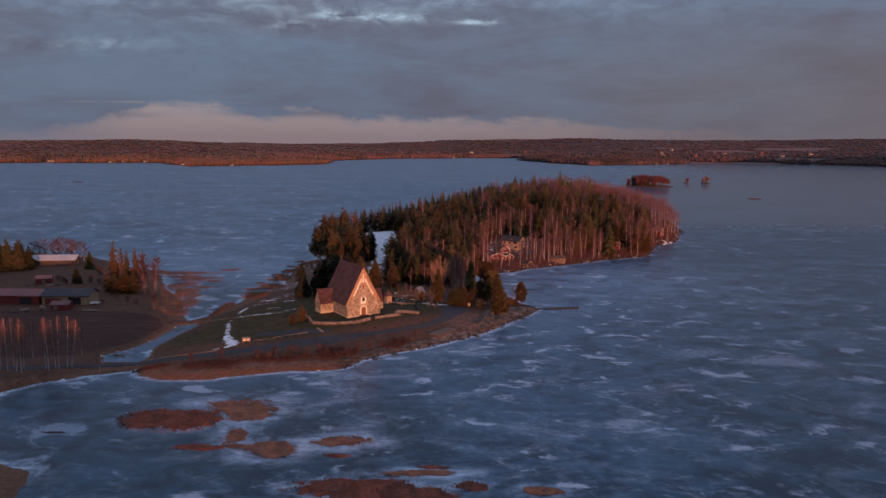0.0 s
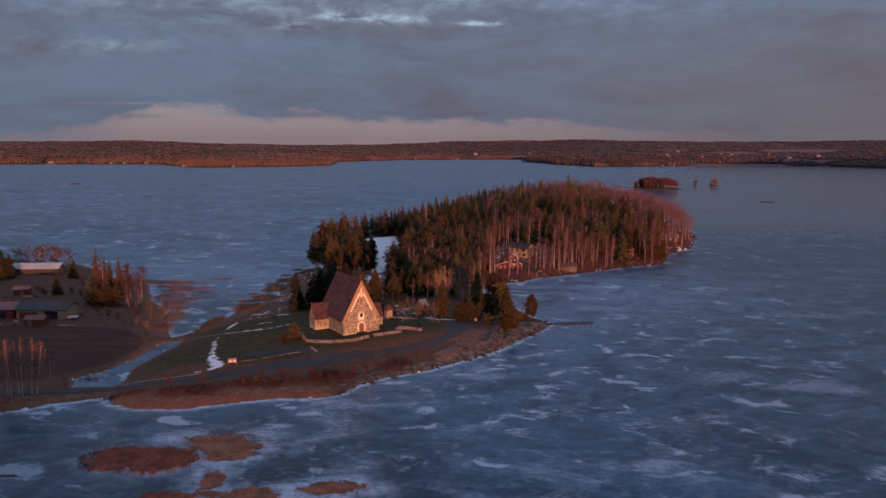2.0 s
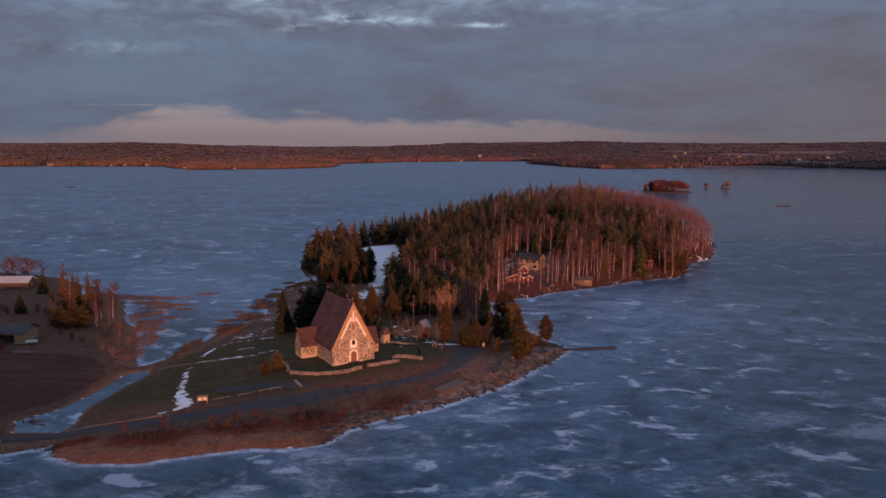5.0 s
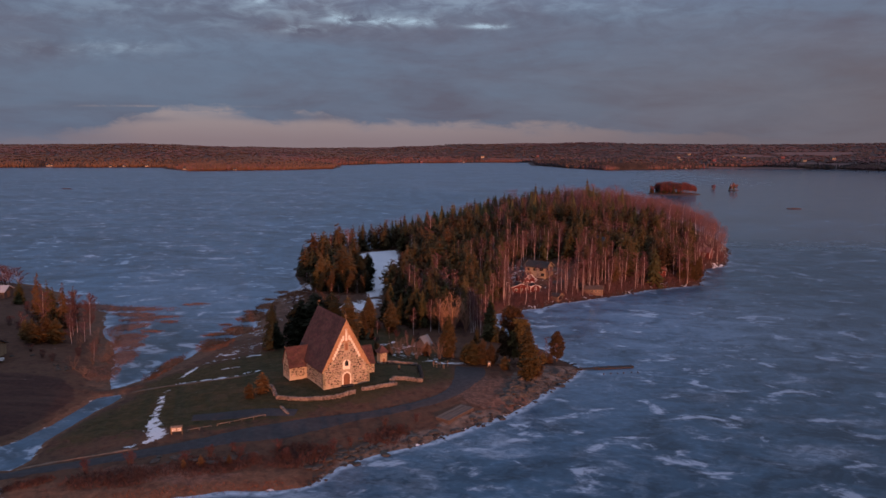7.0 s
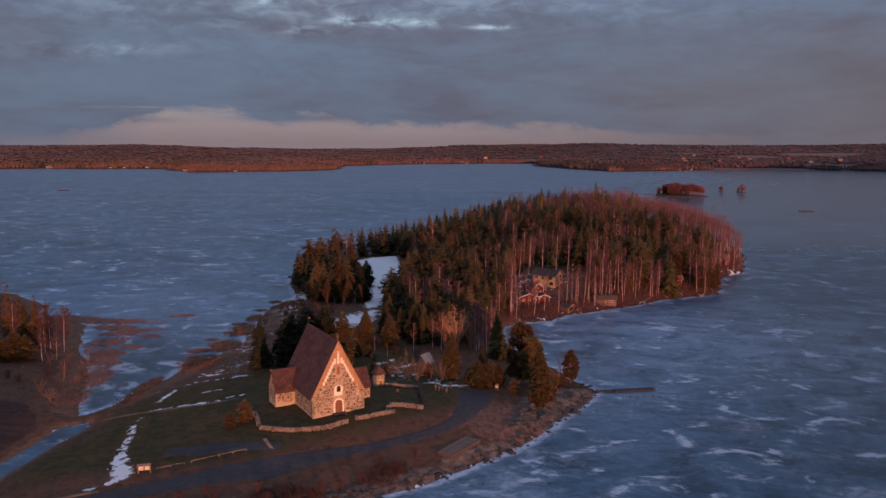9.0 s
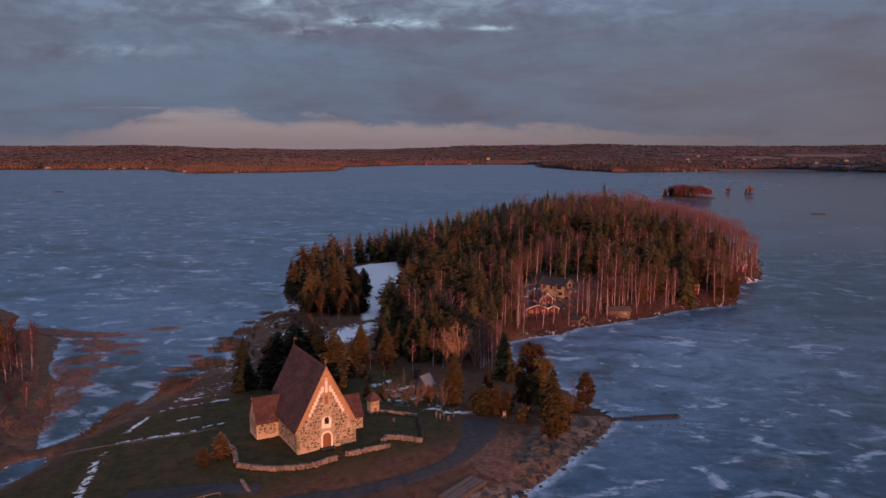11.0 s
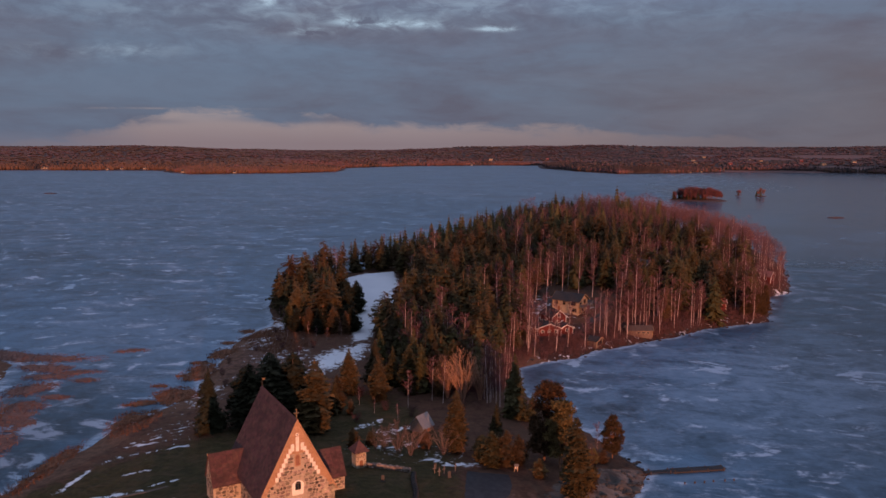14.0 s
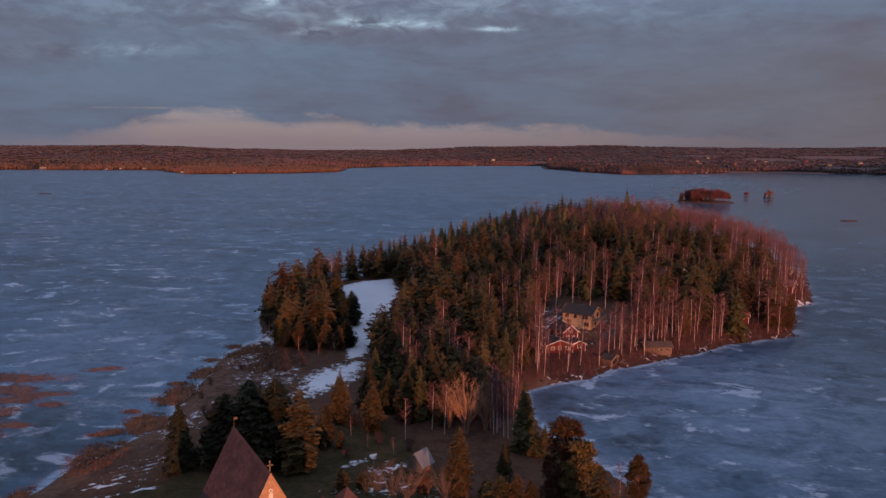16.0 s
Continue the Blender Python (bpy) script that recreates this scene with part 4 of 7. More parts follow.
class Stand:
    """Trees of one kind: the first of each variant is built, the rest are copies."""

    def __init__(self, name, label, make, variants, bark, leaf, height, group):
        self.a = (name, label, bark, leaf, group)
        self.make, self.n, self.h, self.built, self.count = make, variants, height, {}, 0

    def plant(self, x, y, h, label="", squash=1.0, group="", lean=1.5):
        rnd = random.Random(int(x * 131 + y * 977))
        k = self.count % self.n
        self.count += 1
        s = h / self.h
        m = pose(x, y, height_at(x, y) - 0.05, rnd.uniform(-lean, lean), rnd.uniform(-lean, lean), rnd.uniform(0, 360)) @ Matrix.Diagonal((s * squash, s * squash, s, 1))
        if k not in self.built:
            trunk, crown = self.make(k)
            name, lab, bark, leaf, group0 = self.a
            self.built[k] = tree_thing(name, lab, trunk, crown, bark, leaf, (0, 0, 0), 0, 1, group0)
            self.built[k].matrix_basis = m
            ob = self.built[k]
        else:
            src = self.built[k]
            keep = src.matrix_basis.copy()
            src.matrix_basis = Matrix.Identity(4)
            ob = copy_thing(src, m)
            src.matrix_basis = keep
        tagged(ob, label, group=group)
        return ob


# ==== the stone church ====
CHURCH = (-47.9, 249.6)
CHURCH_TURN = 36.0
HALF, EAVE, RIDGE, DEEP = 6.1, 4.6, 16.3, 19.0


def stones_on(poly_test, x0, x1, z0, z1, size, seed, normal_out=-1):
    """Field stones laid in rough courses, each with its own rounded outline, proud of a wall in the x, z plane at y = 0; joined into one mesh."""
    rnd = random.Random(seed)
    verts, faces = [], []
    z = z0
    while z < z1:
        high = size * rnd.uniform(0.75, 1.25)
        x = x0 + rnd.uniform(-0.4, 0.0)
        while x < x1:
            wide = size * rnd.uniform(0.7, 2.0)
            pieces = [(x + wide / 2, z + high / 2, wide, high)]
            if rnd.random() < 0.3:
                cut = rnd.uniform(0.4, 0.6)
                pieces = [(x + wide / 2, z + high * cut / 2, wide, high * cut), (x + wide / 2, z + high * (1 + cut) / 2, wide, high * (1 - cut))]
            x += wide
            for cx, cz, w, h in pieces:
                if not poly_test(cx, cz, min(w, h) / 2):
                    continue
                dz = 0.13 * math.sin(cx * 1.7 + seed) + rnd.uniform(-0.05, 0.05)
                base, n, bulge = len(verts), 8, rnd.uniform(0.05, 0.11)
                spin = rnd.uniform(-0.2, 0.2)
                rim = []
                for k in range(n):
                    a = math.tau * (k + 0.5) / n + spin
                    c, s = math.cos(a), math.sin(a)
                    r = 1 / max(abs(c), abs(s)) ** 0.62 * rnd.uniform(0.88, 1.04)
                    rim.append((c * r * (w / 2 - 0.024), s * r * (h / 2 - 0.020)))
                for f, out in ((1.0, -0.02), (0.9, 0.6), (0.55, 1.0)):
                    verts += [(cx + u * f, normal_out * bulge * out, cz + dz + v * f) for u, v in rim]
                for ring in range(2):
                    for k in range(n):
                        a, b = base + ring * n + k, base + ring * n + (k + 1) % n
                        faces.append((a, b, b + n, a + n))
                faces.append(tuple(base + 2 * n + k for k in range(n)))
        z += high
    return verts, faces


def moved(verts, m):
    return [tuple(m @ Vector(v)) for v in verts]


def shingle_roof(half, eave, ridge, y0, y1, over, courses, seed, thick=0.12, side=1):
    """One slope of a steep shingled roof: stepped courses with ragged butts, on a solid slab."""
    rnd = random.Random(seed)
    verts, faces = [], []
    slope = Vector((-half, 0, ridge - eave))
    low = Vector((half, 0, eave)) - slope * over
    length = (Vector((0, 0, ridge)) - low)
    normal = Vector((ridge - eave, 0, half)).normalized()
    for c in range(courses):
        a, b = c / courses, min(1.0, (c + 1.12) / courses)
        p, q = low + length * a, low + length * b
        n = max(2, int((y1 - y0) / 0.9))
        for k in range(n):
            s, e = y0 + (y1 - y0) * k / n + 0.01, y0 + (y1 - y0) * (k + 1) / n - 0.01
            lift = thick + rnd.uniform(0.02, 0.06)
            drop = length * (rnd.uniform(-0.15, 0.05) / courses)
            base = len(verts)
            for yy in (s, e):
                for pt, up in ((p + drop, lift), (q, thick * 0.6), (p + drop, -0.02), (q, -0.02)):
                    v = pt + normal * up
                    verts.append((v.x * side, yy, v.z))
            o = base + 4
            faces += [(base, base + 1, o + 1, o), (base, o, o + 2, base + 2), (base, base + 2, base + 3, base + 1), (o, o + 1, o + 3, o + 2)]
    return verts, faces


def arch(w, h, n=8):
    """Half-round headed outline in x, z."""
    r = w / 2
    return [(-r, 0), (r, 0)] + [(r * math.cos(a), h - r + r * math.sin(a)) for a in [math.pi * i / n for i in range(n + 1)]]


def cross(h, w, t=0.09):
    bm = block(-t, t, -t * 0.6, t * 0.6, 0, h)
    block(-w, w, -t * 0.6, t * 0.6, h * 0.58, h * 0.58 + 2 * t, bm=bm)
    tube([(0, 0, h), (0, 0, h + 0.18)], [0.09, 0.03], 6, bm)
    return bm


def build_church():
    ch = thing("church", "medieval fieldstone church with steep tarred shingle roof and limewashed gable ornament", "church", (*CHURCH, 4.15), CHURCH_TURN)
    # walls: a hollow nave with gables, in plain mortar under the stones
    out = [(-HALF, -0.8), (HALF, -0.8), (HALF, EAVE), (0, RIDGE), (-HALF, EAVE)]
    front = part("front_gable", prism(out, 0, 0.9), MORTAR, ch, "west gable in field stone and brick with stepped white bands")
    part("back_gable", prism(out, DEEP - 0.9, DEEP), MORTAR, ch)
    left = part("side_wall", block(-HALF, -HALF + 0.9, 0.9, DEEP - 0.9, -0.8, EAVE), MORTAR, ch)
    part("side_wall", block(HALF - 0.9, HALF, 0.9, DEEP - 0.9, -0.8, EAVE), MORTAR, ch)
    door_clear = lambda x, z, r: not (abs(x) < 1.25 + r and z < 3.4 + r) and not (abs(x) < 1.0 + r and z < 6.7 + r) and not (abs(x) < 0.6 + r and z > 8.3)
    brick_edge = lambda x: min(10.8, RIDGE - (abs(x) + 1.45) * 1.918) if abs(x) < 3.6 else 6.6 - (abs(x) - 3.6) * 0.72

    def on_gable(x, z, r):
        return abs(x) < HALF - r * 0.7 and z < brick_edge(x) - r * 0.6 and (z < EAVE or abs(x) < (RIDGE - z) / (RIDGE - EAVE) * HALF - r) and door_clear(x, z, r)

    v, f = stones_on(on_gable, -HALF, HALF, 0.1, 10.8, 0.52, 11)
    part("stonework", mesh_from("stonework", v, f, FIELDSTONE), FIELDSTONE, front, "rounded grey and rust field stones in lime mortar")
    # brick upper gable, a skin proud of the mortar
    edge = [(x, brick_edge(x)) for x in (-5.95, -5, -4, -3.6, -3.55, -3, -2, -1.45, -1, 0, 1, 1.45, 2, 3, 3.55, 3.6, 4, 5, 5.95)]
    part("brick_gable", prism(edge + [(0, RIDGE - 0.25)], -0.05, 0.0), BRICKWORK, front, "plastered brick upper gable")
    # stepped white bands climbing under the verges
    for side in (-1, 1):
        for i in range(8):
            z = 7.1 + i * 0.72
            x = (RIDGE - z) / (RIDGE - EAVE) * HALF - 1.35
            part("band_block", block(side * x - 0.27, side * x + 0.27, -0.15, -0.05, z - 0.36, z + 0.36, 0.015), LIMEWASH, front)
    part("band_block", block(-0.28, 0.28, -0.14, -0.05, 11.2, 13.6, 0.02), LIMEWASH, front)
    for x in (-0.72, 0.72):
        part("band_block", block(x - 0.20, x + 0.20, -0.14, -0.05, 11.3, 12.3, 0.02), LIMEWASH, front)
    niche = prism([(x, z + 8.7) for x, z in arch(1.0, 2.1)], -0.10, -0.05)
    part("niche_border", niche, BRICKWORK, front)
    # niche is a raised panel, the recess's shade painted into its colour
    part("niche", prism([(x, z + 8.85) for x, z in arch(0.62, 1.75)], -0.125, -0.10), surface("niche_shade", (0.22, 0.10, 0.06), (0.30, 0.15, 0.09), 3, 0.9), front)
    for r, mat, deep in ((0.27, LIMEWASH, 0.10), (0.13, GLASS_AND_SHADE, 0.115)):
        part("roundel", prism([(r * math.cos(a), 13.95 + r * math.sin(a)) for a in [math.tau * k / 12 for k in range(12)]], -deep, -0.05), mat, front)
    for side in (-1, 1):
        part("verge_plaster", prism([(side * (HALF + 0.02), EAVE - 0.2), (0, RIDGE - 0.05), (0, RIDGE - 0.85), (side * (HALF - 0.75), EAVE - 0.2)], -0.09, -0.052), BRICKWORK, front)
    for x, z0, z1 in ((-HALF + 0.12, -0.2, EAVE), (HALF - 0.12, -0.2, EAVE)):
        part("corner_stones", block(x - 0.3, x + 0.3, -0.09, 0.5, z0, z1, 0.05), FIELDSTONE, front)
    # west door
    part("door_surround", prism([(x, z - 0.05) for x, z in arch(2.35, 3.35, 10)], -0.16, 0.0), LIMEWASH, front, "white limewashed door arch")
    part("door_leaf", prism(arch(1.72, 2.95, 10), -0.19, -0.161), OAK_DOOR, front)
    for x in (-0.43, 0.0, 0.43):
        part("door_batten", block(x - 0.02, x + 0.02, -0.205, -0.19, 0.05, 2.2), IRON, front)
    part("door_step", block(-1.5, 1.5, -1.3, 0.0, -0.4, 0.06, 0.05), ROCK, ch)
    # window over the door
    part("window_surround", prism([(-0.95, 3.9), (0.85, 3.9), (1.0, 5.2)] + [(1.0 * math.cos(a), 5.4 + 0.9 * math.sin(a)) for a in [math.pi * i / 8 for i in range(9)]] + [(-1.0, 4.6)], -0.13, 0.0), LIMEWASH, front)
    win = part("window", prism([(x, z + 4.75) for x, z in arch(0.95, 1.45)], -0.16, -0.131), IRON, ch)
    for x in (-0.23, 0.23):
        part("pane", block(x - 0.18, x + 0.18, -0.175, -0.16, 4.85, 5.75), GLASS_AND_SHADE, win)
    # side wall stones
    nave_wall = lambda x, z, r: r < x < 11.8 - r * 0.5 and r * 0.5 < z < EAVE - 0.2 - r * 0.5
    v, f = stones_on(nave_wall, 0.2, 12, 0.1, EAVE, 0.56, 12)
    v = moved(v, Matrix.Translation((-HALF, 12, 0)) @ Matrix.Rotation(radians(-90), 4, "Z"))
    part("stonework", mesh_from("stonework", v, f, FIELDSTONE), FIELDSTONE, left)
    # roof
    for side, nm in ((1, 0), (-1, 1)):
        v, f = shingle_roof(HALF + 0.05, EAVE, RIDGE, -0.25, DEEP + 0.25, 0.05, 24, 21 + nm, side=side)
        part("roof", mesh_from("roof", v, f, ROOF_TILE), ROOF_TILE, ch, "steep slope of dark red-brown tarred shingles")
        slab = prism([(side * (HALF + 0.45), EAVE - 0.95), (0, RIDGE - 0.05), (0, RIDGE + 0.10), (side * (HALF + 0.56), EAVE - 0.95)], -0.22, DEEP + 0.22)
        part("roof_deck", slab, ROOF_TILE, ch)
    part("ridge_cap", prism([(-0.28, RIDGE - 0.12), (0, RIDGE + 0.30), (0.28, RIDGE - 0.12)], -0.28, DEEP + 0.28), ROOF_TILE, ch)
    for side in (-1, 1):
        part("barge_board", prism([(side * (HALF + 0.62), EAVE - 0.95), (0, RIDGE + 0.30), (0, RIDGE - 0.02), (side * (HALF + 0.32), EAVE - 0.80)], -0.34, -0.26), BRICKWORK, ch, "narrow verge board lit by the low sun")
    c = part("gable_cross", cross(1.5, 0.42), GILT, ch, "small iron cross on the gable")
    c.location = (0, 0.1, RIDGE + 0.2)
    c = part("weather_vane", tube([(0, 0, 0), (0, 0, 1.5)], [0.06, 0.03], 6), IRON, ch)
    c.location = (0, DEEP, RIDGE + 0.2)
    block(0, 0.55, -0.02, 0.02, 1.15, 1.5, bm=(vane := bmesh.new()))
    part("vane_flag", vane, GILT, c)
    annex(ch, -1, 12.0, 5.0, 4.6, 3.0, 7.4, 31)
    annex(ch, 1, 6.6, 4.8, 4.6, 2.8, 6.7, 41)


def annex(ch, side, start, wide, out, eave, ridge, seed):
    """A low porch with its ridge square to the nave."""
    x0, x1 = (HALF - 0.05, HALF + out) if side > 0 else (-HALF - out, -HALF + 0.05)
    half = wide / 2
    mid = start + half
    wall = bmesh.new()
    prism([(-half, -0.8), (half, -0.8), (half, eave), (0, ridge), (-half, eave)], 0, x1 - x0, wall)
    bmesh.ops.transform(wall, matrix=Matrix.Translation((x0, mid, 0)) @ Matrix.Rotation(radians(-90), 4, "Z"), verts=wall.verts[:])
    body = part("annex", wall, MORTAR, ch, "low stone annex with its own shingled roof")
    v, f = stones_on(lambda x, z, r: r < x < x1 - x0 - r and r * 0.5 < z < eave - r * 0.6, 0, x1 - x0, 0.1, eave, 0.52, seed)
    part("stonework", mesh_from("stonework", moved(v, Matrix.Translation((x0, start, 0))), f, FIELDSTONE), FIELDSTONE, body)
    a, b = (x0 - 3.2, x1 + 0.2) if side > 0 else (x0 - 0.2, x1 + 3.2)
    for s in (1, -1):
        v, f = shingle_roof(half, eave, ridge, a, b, 0.09, 11, seed + s, side=s)
        m = Matrix.Translation((0, mid, 0)) @ Matrix(((0, 1, 0, 0), (1, 0, 0, 0), (0, 0, 1, 0), (0, 0, 0, 1)))
        part("annex_roof", mesh_from("annex_roof", moved(v, m), f, ROOF_TILE), ROOF_TILE, body)
        slab = prism([(s * (half + 0.30), eave - 0.55), (0, ridge - 0.05), (0, ridge + 0.1), (s * (half + 0.42), eave - 0.55)], a + 0.03, b)
        bmesh.ops.transform(slab, matrix=m, verts=slab.verts[:])
        part("roof_deck", slab, ROOF_TILE, body)
    if side < 0:
        v, f = stones_on(lambda x, z, r: abs(x) < half - r and r * 0.5 < z < eave + (ridge - eave) * (1 - abs(x) / half) - 0.5 - r, -half, half, 0.1, ridge, 0.5, seed + 5)
        part("stonework", mesh_from("stonework", moved(v, Matrix.Translation((x0, mid, 0)) @ Matrix.Rotation(radians(-90), 4, "Z")), f, FIELDSTONE), FIELDSTONE, body)
        part("verge_board", block(x0 - 0.32, x0 - 0.22, mid - 0.12, mid + 0.12, ridge - 0.2, ridge + 0.25), BRICKWORK, body)


build_church()


# ==== churchyard ====
def stone_wall(line, high, wide, seed, label):
    """A dry-stone wall along a line on the ground: a solid core with rounded stones all over it."""
    rnd = random.Random(seed)
    verts, faces = [], []
    pts = [Vector(p) for p in line]
    total = sum((b - a).length for a, b in zip(pts, pts[1:]))

    def along(s):
        for a, b in zip(pts, pts[1:]):
            l = (b - a).length
            if s <= l:
                return a.lerp(b, s / l), (b - a).normalized()
            s -= l
        return pts[-1], (pts[-1] - pts[-2]).normalized()

    s = 0.0
    while s < total:
        p, d = along(s)
        n = Vector((-d.y, d.x))
        z0 = height_at(p.x, p.y)
        step = rnd.uniform(0.35, 0.6)
        for layer in range(3):
            for row in (-1, 0, 1):
                if row == 0 and layer < 2:
                    continue
                c = p + n * (row * wide * 0.30) + d * rnd.uniform(-0.15, 0.15)
                r = rnd.uniform(0.18, 0.33)
                z = z0 + high * (layer + 0.4) / 3 + rnd.uniform(-0.05, 0.06)
                base, k = len(verts), 6
                for ring, (f, h) in enumerate(((0.75, -0.8), (1.0, 0.0), (0.62, 0.85))):
                    for j in range(k):
                        a = math.tau * j / k + ring * 0.3 + s
                        q = r * f * rnd.uniform(0.85, 1.15)
                        verts.append((c.x + math.cos(a) * q * 1.15, c.y + math.sin(a) * q, z + h * r * 0.7))
                for ring in range(2):
                    for j in range(k):
                        a, b = base + ring * k + j, base + ring * k + (j + 1) % k
                        faces.append((a, b, b + k, a + k))
                faces.append(tuple(base + 2 * k + j for j in range(k)))
        s += step
    mid, _ = along(total / 2)
    ob = thing("stone_wall", label, "stone wall", (mid.x, mid.y, height_at(mid.x, mid.y)), group="walls of the churchyard")
    v = [(x - mid.x, y - mid.y, z - height_at(mid.x, mid.y)) for x, y, z in verts]
    # a wall labelled dark takes the darker granite
    mat = SHORE_ROCK if "dark" in label else WALL_STONE
    part("stones", mesh_from("stones", v, faces, mat), mat, ob)


LOW_WALL = "low dry-stone churchyard wall of pale field stones"
stone_wall([(-63.2, 241.6), (-60, 240.6), (-56, 240.1), (-51.5, 240.7), (-48, 242.2), (-44.8, 245.0)], 0.85, 0.8, 1, LOW_WALL + ", curving along the south front")
stone_wall([(-43.2, 246.8), (-39.5, 249.3), (-35.8, 252.1)], 0.8, 0.75, 2, LOW_WALL + " beside the gate gap")
stone_wall([(-37.3, 253.6), (-36.9, 256.0), (-33, 256.2), (-29.4, 256.3)], 0.9, 0.8, 3, LOW_WALL + " round the yard corner")
stone_wall([(-44.0, 272.8), (-38, 272.6), (-33, 271.6)], 0.8, 0.8, 4, LOW_WALL + " behind the graves")
stone_wall([(-30.0, 257.4), (-30.6, 262), (-31.6, 266), (-32.4, 270.6)], 0.75, 0.7, 5, "dark low stone wall on the east side of the yard")
stone_wall([(-72, 255.5), (-69.8, 252), (-66.8, 248.8), (-64.2, 243.2)], 0.6, 0.7, 6, "low tumbled mossy stone wall west of the church")
# low stones put in place of a few thin posts and a board
stone_wall([(-60.4, 236.2), (-59, 234.2), (-57.8, 232.6)], 0.22, 0.35, 7, "row of low stones in place of thin posts running down to the road")


def gate_tower():
    z = height_at(-43.4, 272.6)
    ob = thing("gate_tower", "small square stone gate tower with pyramid shingle roof", "tower", (-43.2, 272.8, z), CHURCH_TURN)
    body = part("body", block(-1.05, 1.05, -1.05, 1.05, -0.4, 3.35, 0.04), MORTAR, ob)
    v, f = stones_on(lambda x, z, r: abs(x) < 1.05 - r and 0.1 + r < z < 3.25 - r and not (abs(x) < 0.45 + r and z < 1.7 + r), -1.05, 1.05, 0, 3.35, 0.25, 77)
    part("stonework", mesh_from("stonework", moved(v, Matrix.Translation((0, -1.05, 0))), f, FIELDSTONE), FIELDSTONE, body)
    bm = bmesh.new()
    for z0, w0, z1, w1 in ((3.25, 1.62, 3.75, 1.15), (3.75, 1.19, 4.4, 0.60), (4.4, 0.64, 5.25, 0.03)):
        a = [bm.verts.new((x * w0, y * w0, z0)) for x, y in ((-1, -1), (1, -1), (1, 1), (-1, 1))]
        b = [bm.verts.new((x * w1, y * w1, z1)) for x, y in ((-1, -1), (1, -1), (1, 1), (-1, 1))]
        for k in range(4):
            bm.faces.new((a[k], a[(k + 1) % 4], b[(k + 1) % 4], b[k]))
        bm.faces.new(a[::-1])
        bm.faces.new(b)
    part("roof", bm, ROOF_TILE, ob, "pyramid roof of red-brown shingles")
    part("finial", tube([(0, 0, 5.2), (0, 0, 5.7)], [0.05, 0.02], 6), IRON, ob)
    part("opening", prism([(x, z + 0.2) for x, z in arch(0.7, 1.4)], -1.16, -1.1), OAK_DOOR, body)


gate_tower()


# ==== woods ====
SPRUCE = "dark green spruce with ragged drooping boughs, low sun on its side"
FIR_TREES, CHURCH_TREES = "trees of the wood", "trees round the church"
spruces = Stand("spruce", SPRUCE, lambda k: spruce_meshes(100 + k, 15, 20 + k % 3, 10, 0.195 + 0.025 * (k % 4), 3), 8, BARK, NEEDLE, 15.0, FIR_TREES)
big_spruces = Stand("spruce", SPRUCE, lambda k: spruce_meshes(140 + k, 12, 34, 16, 0.21 + 0.025 * (k % 3), 6), 4, BARK, NEEDLE, 12.0, CHURCH_TREES)
pines = Stand("pine", "full-crowned pine glowing olive and orange in the low sun", lambda k: spruce_meshes(200 + k, 15, 18 + k % 3, 10, 0.21 + 0.025 * (k % 3), 4, True, 0.08, 0.12), 6, PINE_BARK, PINE_NEEDLE, 15.0, FIR_TREES)
big_pines = Stand("pine", "full-crowned pine glowing olive and orange in the low sun", lambda k: spruce_meshes(240 + k, 12, 34, 16, 0.20 + 0.025 * (k % 3), 7, True, 0.05, 0.10), 4, PINE_BARK, PINE_NEEDLE, 12.0, CHURCH_TREES)
dark_pines = Stand("pine", "broad dark green pine with dense round crown behind the church, needles darkened for shade", lambda k: spruce_meshes(255 + k, 12, 32, 16, 0.235 + 0.02 * (k % 3), 7, True, 0.04, 0.16), 3, BARK, SHADED_NEEDLE, 12.0, CHURCH_TREES)
dark_spruces = Stand("spruce", "dark green spruce with dense boughs west of the church, needles darkened for shade", lambda k: spruce_meshes(150 + k, 12, 34, 16, 0.23 + 0.02 * k, 6), 2, BARK, SHADED_NEEDLE, 12.0, CHURCH_TREES)
shore_pines = Stand("pine", "broad irregular pine with dark trunk and layered olive crown", lambda k: pine_meshes(270 + k, 14, 80, 120, 0.12 + 0.1 * (k % 2), 0.21), 3, PINE_BARK, PINE_NEEDLE, 14.0, CHURCH_TREES)
birches = Stand("birch", "leafless birch with pale stem and reddish twigs", lambda k: bare_meshes(300 + k, 17, 30, 16, 0.0060, 0.145, 0.26, 1, 0.042), 8, BIRCH_BARK, TWIG, 17.0, FIR_TREES)
big_birches = Stand("birch", "slender leafless birch by the shore road, grey-white trunk dimmed for shade", lambda k: bare_meshes(340 + k, 16, 44, 18, 0.0105, 0.095, 0.24, 1, 0.030), 4, DIMMED_BIRCH_BARK, BIRCH_TWIG, 16.0, "birches by the road")
willows = Stand("willow", "broad leafless willow with many upright golden limbs", lambda k: willow_meshes(400 + k, 12, 24, 4.9), 3, WILLOW_TWIG, WILLOW_TWIG, 12.0, "bare trees behind the church")
shrubs = Stand("shrub", "rounded leafless shrub with fine tan twigs", lambda k: willow_meshes(430 + k, 12, 11, 5.6, 0.7, 0.55, 16), 4, BUSH_TWIG, BUSH_TWIG, 12.0, "shrubs")
osiers = Stand("shrub", "low leafless red osier shrub", lambda k: bare_meshes(445 + k, 3, 9, 10, 0.006, 0.26, 0.06, 10, 0.018), 4, BRUSH, BRUSH, 3.0, "osier shrubs")
